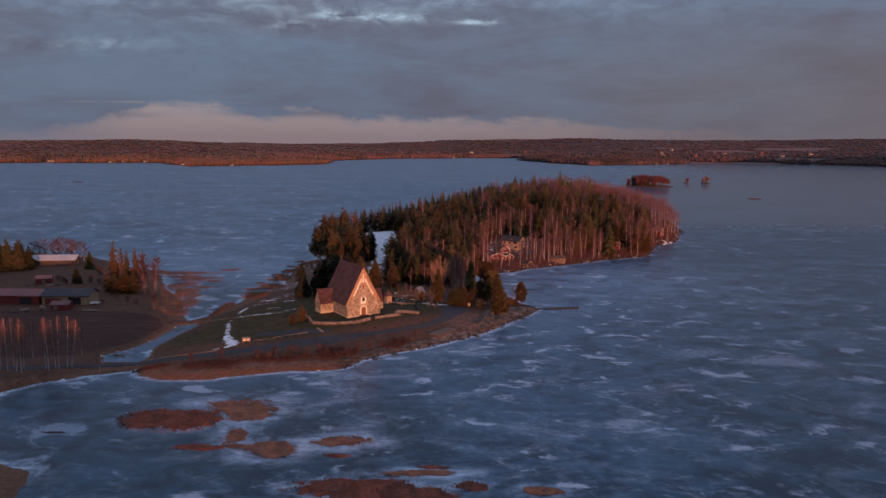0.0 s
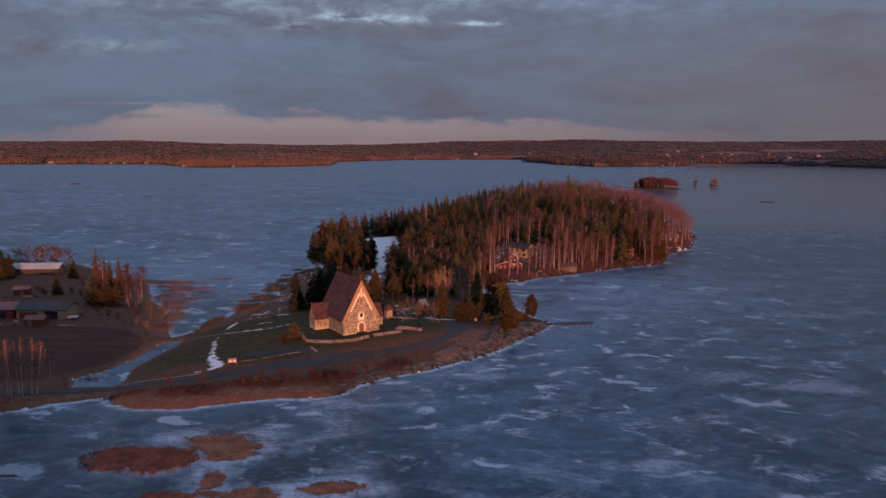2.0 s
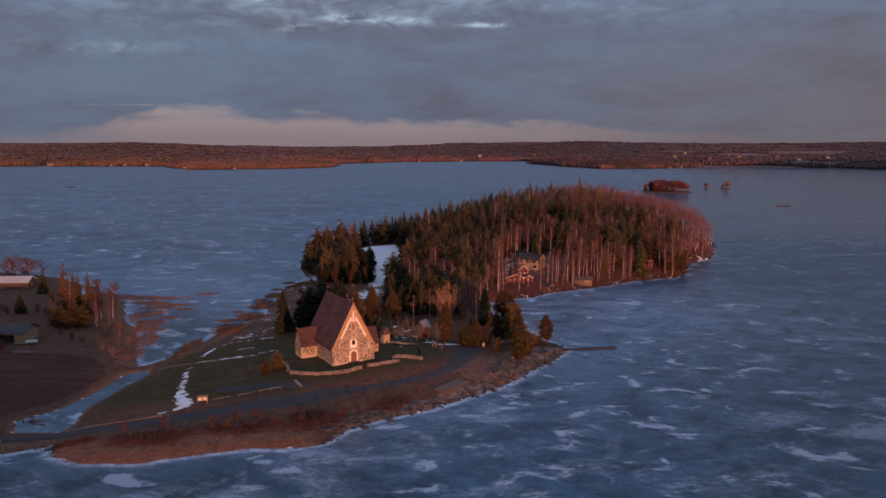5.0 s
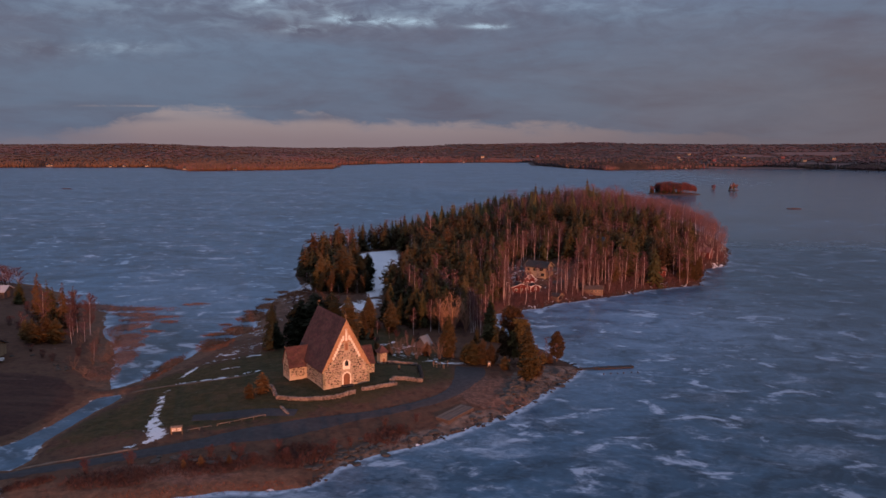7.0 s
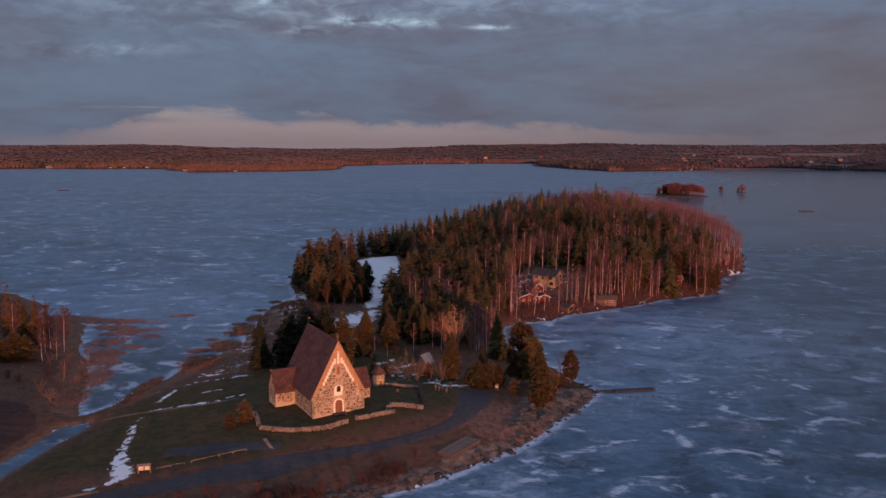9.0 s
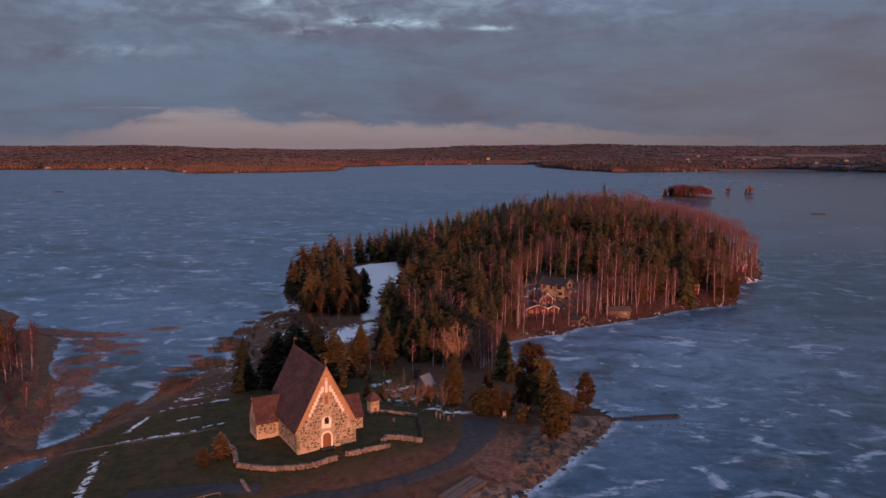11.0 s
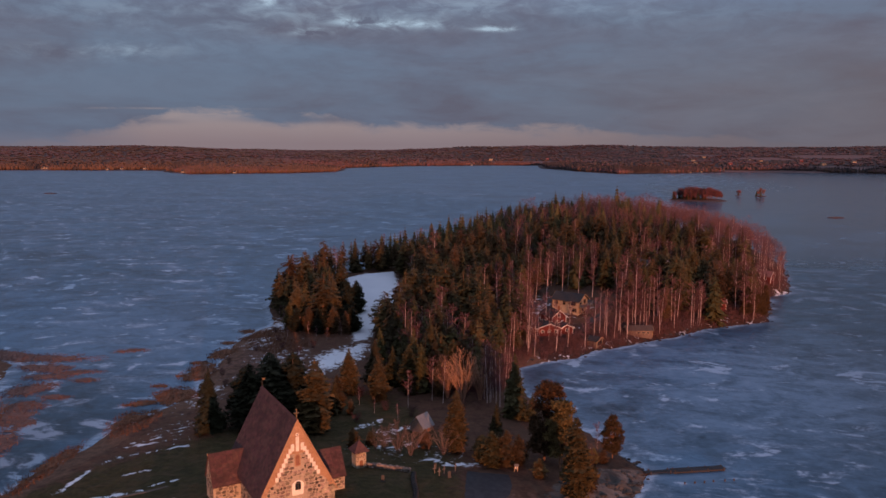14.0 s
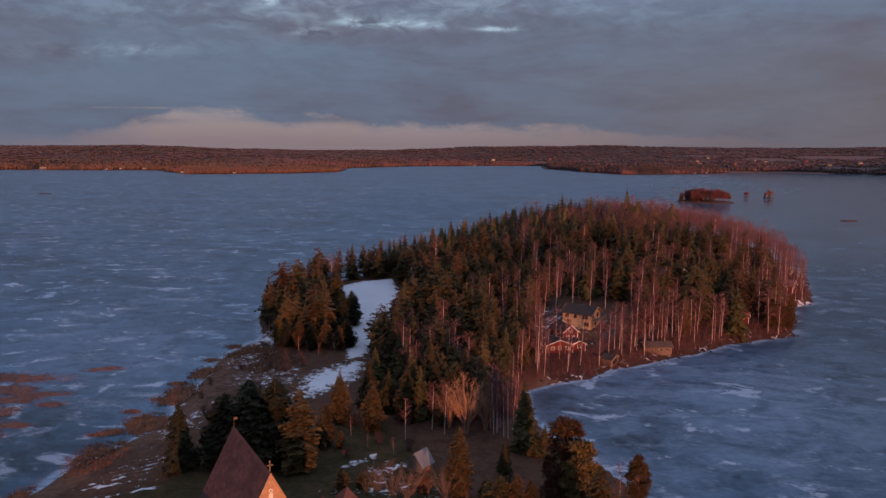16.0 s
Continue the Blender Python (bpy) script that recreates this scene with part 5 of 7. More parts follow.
junipers = Stand("juniper", "dense orange-brown juniper bush", lambda k: spruce_meshes(460 + k, 4, 16, 14, 0.26, 4, True, 0.03, 0.0), 3, BARK, JUNIPER, 4.0, "junipers")

far_birches = Stand("birch", "leafless round-crowned birch in a haze of reddish twigs", lambda k: bare_meshes(370 + k, 13, 32, 20, 0.0058, 0.20, 0.2, 1, 0.045), 4, BIRCH_BARK, DIM_TWIG, 13.0, "trees of the farm")

WOOD = [(-114, 436), (-107, 412), (-100, 396), (-91, 387), (-81, 385), (-78, 400), (-81, 415), (-86, 438), (-100, 474), (-92, 494), (-76, 500), (-68, 472), (-60, 452), (-51, 440), (-50, 428), (-56, 416), (-60, 392), (-61, 372), (-52, 350), (-40, 330),
        (-24, 322), (-18, 340), (-17, 356), (-8, 366), (6, 374), (20, 386), (40, 403), (64, 423), (74, 430), (81, 452), (90, 480), (101, 492), (108, 516), (120, 560), (118, 618), (100, 686), (64, 738), (22, 736), (-28, 660),
        (-60, 584), (-95, 516), (-115, 466)]


def plant_wood():
    rnd = random.Random(5)
    cells, back = {}, []

    def room(x, y, r):
        i, j = int(x // 6), int(y // 6)
        for a in range(i - 1, i + 2):
            for b in range(j - 1, j + 2):
                if any((x - p) ** 2 + (y - q) ** 2 < r * r for p, q in cells.get((a, b), ())):
                    return False
        cells.setdefault((i, j), []).append((x, y))
        return True

    spots = []
    cx, cy = np.array([rnd.uniform(-120, 125) for _ in range(9000)]), np.array([rnd.uniform(318, 742) for _ in range(9000)])
    rim = shore_distance(cx, cy)
    ok = ((inside(cx, cy, WOOD) > 0.5) | ((rim > 1.6) & (rim < 9) & (cy > 366) & (cx > -4))) & (inside(cx, cy, YARD) < 1) & (inside(cx, cy, MEADOW) < -1.5) & (shore_distance(cx, cy) > 1.0)
    edge = inside(cx, cy, WOOD)
    for x, y, d in zip(cx[ok], cy[ok], edge[ok]):
        dense = 3.3 if d < 30 else 3.5
        if room(x, y, dense + rnd.random()):
            spots.append((x, y, d))
    spots.sort(key=lambda s: s[1] - 0.25 * s[0])
    n_con = n_bir = n_pin = 0
    for x, y, d in spots:
        crest = 1 / (1 + math.exp(-(0.30 * (x - 30) + 0.5 * (y - 545)) / 12))
        point = 1 / (1 + math.exp(-(x - 78) / 6))
        rim_band = (x > -30) * max(0.0, 1 - float(shore_distance(np.array([x]), np.array([y]))[0]) / 14)
        mix = 0.14 + 0.14 / (1 + math.exp(-(x + 10) / 10)) + 0.55 * crest + 0.30 * point + 0.55 * rim_band + 0.42 * float(wave(x, y, 22, 31, 2))
        h = rnd.uniform(11.0, 16.5) + 1.6 * float(wave(x, y, 9, 77, 1))
        kind = "birch" if rnd.random() < mix else ("pine" if rnd.random() < 0.6 else "spruce")
        if -14 < x < 34 and y < 390 + 0.4 * x:
            kind = "birch"
        h *= 1.08 - 0.16 * point + 0.05 * crest
        giant = rnd.random() < 0.14
        if giant:
            h *= 1.16
        if kind == "birch" and n_bir < 200:
            birches.plant(x, y, h * 1.08)
            n_bir += 1
        elif kind == "pine" and n_pin < 290:
            pines.plant(x, y, h, squash=rnd.uniform(1.0, 1.35) + 0.3 * giant)
            n_pin += 1
        elif kind == "spruce" and n_con < 200:
            spruces.plant(x, y, h, squash=rnd.uniform(0.85, 1.25) + 0.3 * giant)
            n_con += 1
        else:
            back.append((x, y, h, kind))
    return back


back = plant_wood()


def woods_mesh(name, trees, label, ground=height_at, wide=0.075, twig=None, crowd=90):
    """Trees too many to count, joined: spiky conifers and hazy bare crowns."""
    rnd = random.Random(8)
    con, bare = Leaves(), Leaves()
    for x, y, h, kind in trees:
        z = ground(x, y)
        if kind == "birch":
            bare.twig((x, y, z), (x, y, z + h * 0.9), 0.10, rnd)
            for _ in range(crowd):
                a, u = rnd.random() * math.tau, rnd.random()
                r = h * 0.21 * math.sqrt(max(0.05, 1 - (1.7 * u - 0.85) ** 2)) * math.sqrt(rnd.random())
                c = Vector((x + math.cos(a) * r * 0.5, y + math.sin(a) * r * 0.5, z + h * (0.32 + 0.60 * u)))
                bare.twig(c, c + Vector((math.cos(a) * r * 0.7 + rnd.gauss(0, 0.25), math.sin(a) * r * 0.7 + rnd.gauss(0, 0.25), h * rnd.uniform(0.03, 0.09))), wide, rnd)
        else:
            turn = rnd.random() * 6
            for i in range(12):
                u = i / 11
                r0 = h * (0.22 * (1 - u) ** 0.8 + 0.012)
                zz = z + h * (0.12 + 0.86 * u)
                for k in range(7):
                    a = turn + i * 0.9 + k * math.tau / 7 + rnd.uniform(-0.3, 0.3)
                    r = r0 * rnd.uniform(0.7, 1.2)
                    d, s = Vector((math.cos(a), math.sin(a), 0)), Vector((-math.sin(a), math.cos(a), 0))
                    c = Vector((x, y, zz))
                    con.tri(c + Vector((0, 0, h * 0.06)), c + d * r + s * r * 0.4 - Vector((0, 0, r * 0.5)), c + d * r - s * r * 0.4 - Vector((0, 0, r * 0.4)))
    v, f = con.v + bare.v, con.f + [tuple(i + len(con.v) for i in t) for t in bare.f]
    index = [0] * len(con.f) + [1] * len(bare.f)
    return tagged(new(name, mesh_from(name, v, f, [NEEDLE, twig or TWIG], index=index)), label, "wood", kind="stuff")


woods_mesh("woods", back, "dense mixed wood of spruce, pine and bare birch on the island hill")



def underwood():
    """Bare undergrowth along the wood's edge, joined."""
    rnd = random.Random(15)
    g = Leaves()
    edge_pts = WOOD[18:33]
    for (ax, ay), (bx, by) in zip(edge_pts, edge_pts[1:]):
        for _ in range(int(math.hypot(bx - ax, by - ay) * 6.0)):
            u = rnd.random()
            x, y = ax + (bx - ax) * u + rnd.gauss(-1.0, 3.2), ay + (by - ay) * u + rnd.gauss(2.6, 4.2)
            z = height_at(x, y)
            if z < 0.25:
                continue
            h = rnd.uniform(1.0, 4.4)
            for _ in range(11):
                p = Vector((x + rnd.gauss(0, 0.45), y + rnd.gauss(0, 0.35), z - 0.1))
                q = p + Vector((rnd.gauss(0, 0.32), rnd.gauss(0, 0.32), rnd.uniform(0.6, 1.0))) * h
                g.twig(p, q, 0.030, rnd)
                for _ in range(2):
                    c = p.lerp(q, rnd.uniform(0.3, 0.9))
                    g.twig(c, c + Vector((rnd.gauss(0, 0.3), rnd.gauss(0, 0.3), rnd.uniform(0.2, 0.5))) * h * 0.6, 0.022, rnd)
    tagged(new("underwood", g.mesh("underwood", DIM_TWIG)), "red-brown leafless undergrowth along the island shore", "undergrowth", kind="stuff")


underwood()

# trees round the church and along the neck, one by one: place and height
for x, y, h in ((-56.3, 305, 9), (-57, 322, 12), (-52, 331, 12), (-47, 328, 11), (-42, 332, 15),
                (-38, 337, 16), (-45, 342, 15), (-36, 328, 14), (-36, 345, 16), (-29, 334, 15), (-48, 350, 14), (-53, 343, 12), (-14.2, 308.6, 16), (-10.5, 307, 7), (-33, 328, 12), (-39, 325, 13), (-18, 296, 8)):
    big_spruces.plant(x, y, h, squash=1.1 if x < -79 or x > -58 else 1.75)
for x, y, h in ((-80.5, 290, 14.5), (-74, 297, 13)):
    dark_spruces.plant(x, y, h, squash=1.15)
for x, y, h in ((-92.5, 384, 10), (-85, 381, 9), (-76.5, 381, 9.5), (-72, 380, 8), (-80.5, 397, 10), (-87, 387, 8), (-78, 394.5, 9), (-57.6, 292.5, 16.5), (-56, 306, 9.5), (-56.5, 319.5, 11), (-48, 316, 10.5), (-52.5, 305, 4), (-41.5, 322, 13), (-26, 285.5, 13.5), (-2.8, 267, 15.5), (-0.5, 271, 8), (-33, 322, 11), (-31, 330, 13),
                (-18.2, 278.8, 7.4), (-15.6, 279.4, 7.8), (-13.0, 280.5, 6.5), (-20.2, 280.4, 6), (-33, 340, 14), (-39, 350, 15), (-28, 348, 14), (-50, 322, 10), (-17.0, 282.5, 6)):
    big_pines.plant(x, y, h, squash=1.5 if h < 9 else 0.95 if x in (-2.8, -26) else 1.6 if x == -57.6 else 1.25)
for x, y, h in ((-8.0, 284, 16.5), (-5.0, 280.5, 13.5), (6.0, 289, 9.0), (76, 431, 8), (73, 428, 9), (79, 437, 9), (69, 426.5, 10), (80, 444, 10)):
    shore_pines.plant(x, y, h)
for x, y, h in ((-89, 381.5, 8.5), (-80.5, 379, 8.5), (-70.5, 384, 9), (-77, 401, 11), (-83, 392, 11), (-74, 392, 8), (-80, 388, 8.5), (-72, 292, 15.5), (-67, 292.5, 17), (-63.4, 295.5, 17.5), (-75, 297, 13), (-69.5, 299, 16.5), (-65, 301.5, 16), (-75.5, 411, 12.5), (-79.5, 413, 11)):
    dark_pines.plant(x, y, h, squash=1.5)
for x, y, h in ((-27.4, 317.5, 13.2), (-23.2, 320, 10.5), (-31.4, 320.5, 10.0)):
    willows.plant(x, y, h)
for x, y, h in ((-21.2, 317.6, 15.5), (-19, 317, 15), (-22.2, 321, 15.5), (-17.2, 321, 14), (-20, 322.5, 15), (-18.4, 325, 14), (-15.4, 320, 13), (-21.5, 326, 14), (-16.5, 330, 13), (-18, 343, 14), (-9.5, 363, 12), (-20.6, 318.4, 14),
                (-40, 312, 11), (3.0, 290, 8), (0.5, 276, 7), (-32, 316, 13), (-35, 318, 12), (-18.0, 315.5, 14), (-20.4, 319.6, 15)):
    birches.plant(x, y, h, "leafless birch with pale stem behind the churchyard", group="bare trees behind the church")
for x, y, h in ((-37.2, 282, 7.4), (-40.2, 283, 5.6), (-28.2, 283.5, 6.6), (-34.6, 281.5, 6.4), (-24.5, 285.5, 4), (-42, 282.5, 3.2), (2.6, 287.0, 4.0), (0.4, 287, 3.6), (-31.5, 285.5, 4.4), (-44, 290, 3), (-2, 289, 4), (-34, 286, 4.6), (-41, 288, 3.6)):
    shrubs.plant(x, y, h, squash=1.1)
for x, y, h in ((-68.4, 246.0, 5.4), (-70.6, 242.6, 3.8), (-47.0, 284.5, 4.2), (-32.4, 286.5, 4.2), (-21.0, 285, 4), (-9, 275, 4), (1.8, 284.5, 3.4), (-43.8, 286.5, 3.2), (3.8, 285.4, 3)):
    junipers.plant(x, y, h, squash=1.6)

for x, y, h in ((-9, 415, 17), (-5, 421, 18), (1, 424, 17), (7, 423, 18), (12, 421, 17), (-12, 408, 16), (20, 414, 17), (22, 405, 16), (15, 394, 15), (-10, 390, 15), (-14, 396, 16), (14, 385, 14), (26, 396, 15), (-8, 379, 13), (19, 390, 14), (12, 388, 15), (16.5, 385.5, 13), (22, 393, 15), (18, 396, 15), (24, 399, 15), (-3, 381, 13), (-6, 385, 14), (-12, 441, 17), (-7, 440, 18), (-4, 442, 17.5), (0, 446, 18), (3, 447, 17), (10, 444, 18), (14, 449, 18), (-14, 372, 14), (-11, 370, 13), (-15, 381, 15), (-9, 372, 12), (-17, 365, 14), (-5, 376, 12.5), (34, 402, 15), (39, 404, 14), (47, 411, 15), (49, 413.5, 14), (50, 415, 15)):
    birches.plant(x, y, h, "tall leafless birch in the villa yard, stem lit pink", group="birches of the villa yard")

# the shore farm's trees
for i, (x, y) in enumerate(((-131.4, 184.5), (-132.8, 189.1), (-129.2, 184.8), (-127.3, 184.1), (-129.0, 187.6), (-132.9, 197.5), (-123.1, 188.3), (-121.7, 187.5), (-121.0, 189.4), (-119.5, 188.4), (-118.0, 189.8), (-117.2, 190.6), (-134.8, 186), (-121.3, 202.6))):
    big_birches.plant(x, y, (16.5, 15, 17, 16.5, 14, 13, 16.5, 17, 15, 16.5, 17, 15.5, 16, 10)[i], lean=5)
for x, y, h in ((-108.5, 189.5, 7), (-111, 203, 4), (-118, 205, 5)):
    birches.plant(x, y, h, "young leafless birch beside the shore road", group="birches by the road")
for x, y, h in ((-165.5, 303, 19), (-163.6, 305, 16), (-156.5, 298, 15.5), (-154.0, 299, 17), (-151.6, 301, 16), (-158.5, 300, 15)):
    pines.plant(x, y, h, "tall slender pine with reddish trunk by the inlet", squash=0.62, group="trees of the farm")
for x, y, h in ((-149, 296, 13), (-147, 291, 10), (-144, 287, 9.5), (-141.5, 290, 9), (-160.5, 288, 10), (-145, 299, 15), (-150, 300, 16), (-147.5, 303, 15), (-153, 302, 15), (-158.5, 295, 16), (-128, 272, 7), (-171, 313, 8)):
    far_birches.plant(x, y, h, "leafless birch with reddish twigs by the inlet", group="trees of the farm")
for x, y, h in ((-152, 287, 9), (-156, 285.5, 7.5), (-148.5, 286, 8), (-159.5, 287.5, 6.5), (-154, 284, 6.5)):
    junipers.plant(x, y, h, "broad orange-brown juniper thicket by the inlet", squash=1.5)
for x, y, h in ((-196, 337, 9), (-180, 299.5, 7.5), (-240, 334, 14), (-236, 330, 15), (-231, 328, 15.5), (-227, 331, 14.5), (-224, 327, 14), (-239, 324, 14), (-233, 322, 15), (-229, 335, 14), (-243, 329, 15), (-221.5, 331, 12)):
    big_spruces.plant(x, y, h, squash=1.35, label="dark spruce in the windbreak behind the farm", group="trees of the farm")
for x, y, h in ((-238.5, 360, 11), (-234, 361, 12), (-236.5, 362, 11), (-226.5, 360, 12), (-223.5, 361.5, 13.5), (-229.5, 362, 12), (-216.5, 360, 12.5), (-212.5, 361, 12), (-219.6, 362, 11.5), (-221, 363, 12)):
    far_birches.plant(x, y, h, squash=1.5, label="leafless birch behind the long barn", group="trees of the farm")


def reed_bed(name, label, patches, mat, density, low, high, seed, lean=0.25, wide=0.05, core=9.0, soft=0.8):
    """Standing and fallen stalks that thin out towards the edge, over a matted core; too many to count."""
    rnd = random.Random(seed)
    g = Leaves()
    x0, x1 = min(p[0] - max(p[2:4]) for p in patches) - 4, max(p[0] + max(p[2:4]) for p in patches) + 4
    y0, y1 = min(p[1] - max(p[2:4]) for p in patches) - 4, max(p[1] + max(p[2:4]) for p in patches) + 4
    gx, gy = np.meshgrid(np.arange(x0, x1, 0.5), np.arange(y0, y1, 0.5))
    f = mat_field(gx, gy, patches) + 0.25 * wave(gx, gy, 1.1, seed, 2)
    z = np.where(ground_z(gx, gy) > 0.02, -0.3, 0.012 + 0.10 * np.clip(f * 4, -0.5, 1) + 0.05 * wave(gx, gy, 1.2, 5))
    for i in range(gx.shape[0] - 1):
        for k in np.nonzero(f[i][:-1] > core)[0]:
            g.quad(*[(float(gx[a, b]), float(gy[a, b]), float(z[a, b])) for a, b in ((i, k), (i, k + 1), (i + 1, k + 1), (i + 1, k))])
    n = int((x1 - x0) * (y1 - y0) * density)
    pts = np.random.RandomState(seed).uniform((x0, y0), (x1, y1), (n, 2))
    for x, y in pts[mat_field(pts[:, 0], pts[:, 1], patches) > -0.18 + soft * np.random.RandomState(seed + 1).random_sample(n) ** 1.5].tolist():
        h, t = rnd.uniform(low, high), rnd.random() * math.tau
        e = Vector((math.cos(t), math.sin(t), 0))
        p = Vector((x, y, max(0, height_at(x, y))))
        g.tri(p - e * wide, p + e * wide, p + Vector((rnd.uniform(-lean, lean), rnd.uniform(-lean, lean), 1)) * h)
    return tagged(new(name, g.mesh(name, mat)), label, "reeds", kind="stuff")


reed_bed("reed_island", "dry orange-brown reed beds standing in the ice", OPEN_REEDS, REED, 24, 0.15, 0.5, 3, lean=0.6, wide=0.05, core=0.06, soft=0.30)
reed_bed("reed_island", "pale tan reed bed with a frosty rim standing in the ice", TAN_REEDS, PALE_REED, 26, 0.08, 0.26, 13, lean=1.4, wide=0.05, core=0.14, soft=0.9)
reed_bed("inlet_reeds", "pale reed belt along the frozen inlet", INLET_REEDS, INLET_REED, 14, 0.15, 0.5, 5, lean=1.0, wide=0.07, core=0.22, soft=0.8)
reed_bed("marsh_reeds", "brown reed belt along the west shore of the neck", MARSH_REEDS, REED, 10, 0.25, 0.8, 6, lean=0.5, wide=0.06, core=0.14, soft=0.5)
reed_bed("shore_reeds", "dry straw-coloured reeds along the south shore", [(-86, 187.5, 10, 2.2, 4), (-70, 193.5, 9, 2.0, 20), (-55, 199, 8, 2.0, 15), (-121, 180, 3, 10, -30), (-103, 191.5, 5, 1.2, 20)], REED, 12, 0.12, 0.55, 7)
reed_bed("osier_brush", "dark red osier thicket between road and shore", [(-80, 198, 10, 3.6, 24), (-64, 205.5, 10, 4.0, 24), (-49, 212, 7, 4.5, 40), (-33, 225, 5, 3.4, 50), (-95, 194, 5, 1.8, 30)], BRUSH, 30, 0.25, 1.0, 8, lean=0.9, wide=0.06)
for x, y, h in ((-70, 205, 2.8), (-66, 208, 3.0), (-57, 207.5, 2.6), (-60.5, 209.5, 2.8), (-80, 203, 3.2), (-87, 199, 3), (-51, 210, 2.4), (-46, 211, 2.2), (-37, 221, 2.2), (-31, 226.5, 2.2), (-63, 212, 2.2), (-54, 214, 2.4), (-43, 216, 2.6), (-40, 218.5, 2.2), (-48, 207, 2.0), (-34.5, 229, 2.2), (-28, 233, 2.0)):
    osiers.plant(x, y, h, "low leafless red-brown shrub on the shore bank", squash=1.3)
for x, y, h in ((-128, 262, 4), (-126, 268, 3.6), (-124.5, 273, 3.4), (-127, 280, 4.4), (-129, 286, 4), (-132, 292, 4.6), (-135, 297, 4.2), (-131, 277, 4.6), (-137, 290, 5), (-140, 302, 4), (-122, 257, 3.4), (-139, 283, 4.4)):
    shrubs.plant(x, y, h, "broad leafless tan shrub along the inlet bank", squash=1.4)
for x, y, h in ((-187, 301, 2.6), (-183, 297, 2.4), (-191, 304, 2.6), (-176, 303, 3.2), (-171, 308, 3.4), (-166, 296, 3), (-161, 279, 2.6), (-170, 299, 2.8), (-150, 276, 2.4), (-143, 271, 2.6), (-138, 268, 2.4), (-181, 320, 3.2), (-186, 327, 3), (-173, 322, 3), (-206, 338, 2.4), (-165, 312, 3.4), (-134, 274, 2.8)):
    osiers.plant(x, y, h, "low dark leafless shrub in the farmyard", squash=1.5)
for x, y, h in ((-97, 392, 6), (-93, 385, 5), (-88, 381, 6), (-84, 377, 5), (-80, 373, 4.5), (-90, 374, 4), (-99, 398, 7), (-76, 371, 5), (-102, 402, 6), (-73, 378, 6), (-86, 388, 7), (-52, 312, 5), (-47, 306, 4), (-41, 303, 4.5), (-60, 333, 5)):
    birches.plant(x, y, h, "leafless birch sapling at the edge of the meadow", group="birch saplings")
for x, y, h in ((-96, 380, 2.4), (-91, 368, 2.2), (-87, 360, 2), (-94, 356, 2.2), (-98, 344, 2), (-95, 332, 2.2), (-90, 322, 2), (-83, 340, 2.2), (-80, 352, 2.6), (-78, 362, 2.4), (-66, 318, 2.6), (-60, 312, 2.4), (-53, 318, 2.6), (-50, 300, 2.2), (-45, 309, 2.4), (-38, 306, 2.6), (-36, 300, 2.2)):
    osiers.plant(x, y, h, "low red-brown osier shrub on the neck of land", squash=1.7)
for x, y, h in ((-66.5, 204.8, 2.4), (-61.5, 206.5, 2.2), (-69.5, 203.6, 2.0)):
    junipers.plant(x, y, h, "dark juniper bush on the shore bank", squash=1.2)

# unseen near-shore trees, below and behind the flight's start, added to shade the farm
rnd = random.Random(44)
south = [(rnd.uniform(-135, -46), rnd.uniform(14, 92), rnd.uniform(16.5, 20.5), rnd.choice(("spruce", "birch", "spruce"))) for _ in range(430)] + [(rnd.uniform(-46, 110), rnd.uniform(-10, 50), rnd.uniform(7, 9.5), rnd.choice(("spruce", "birch"))) for _ in range(150)]
SHADE_GROVE = [(-138, 30), (-130, 76), (-104, 92), (-72, 88), (-50, 72), (-20, 50), (40, 48), (90, 34), (112, 4), (100, -8), (60, 2), (10, -10), (-30, 6), (-90, 8)]
woods_mesh("near_shore_wood", [t for t in south if height_at(t[0], t[1]) > 0.5 and float(inside(np.array([t[0]]), np.array([t[1]]), SHADE_GROVE)[0]) > 5 * float(wave(t[0], t[1], 14, 61, 2)) + 2], "unseen mixed wood of spruce and birch added on the near shore to shade the farm", wide=0.15, crowd=30)


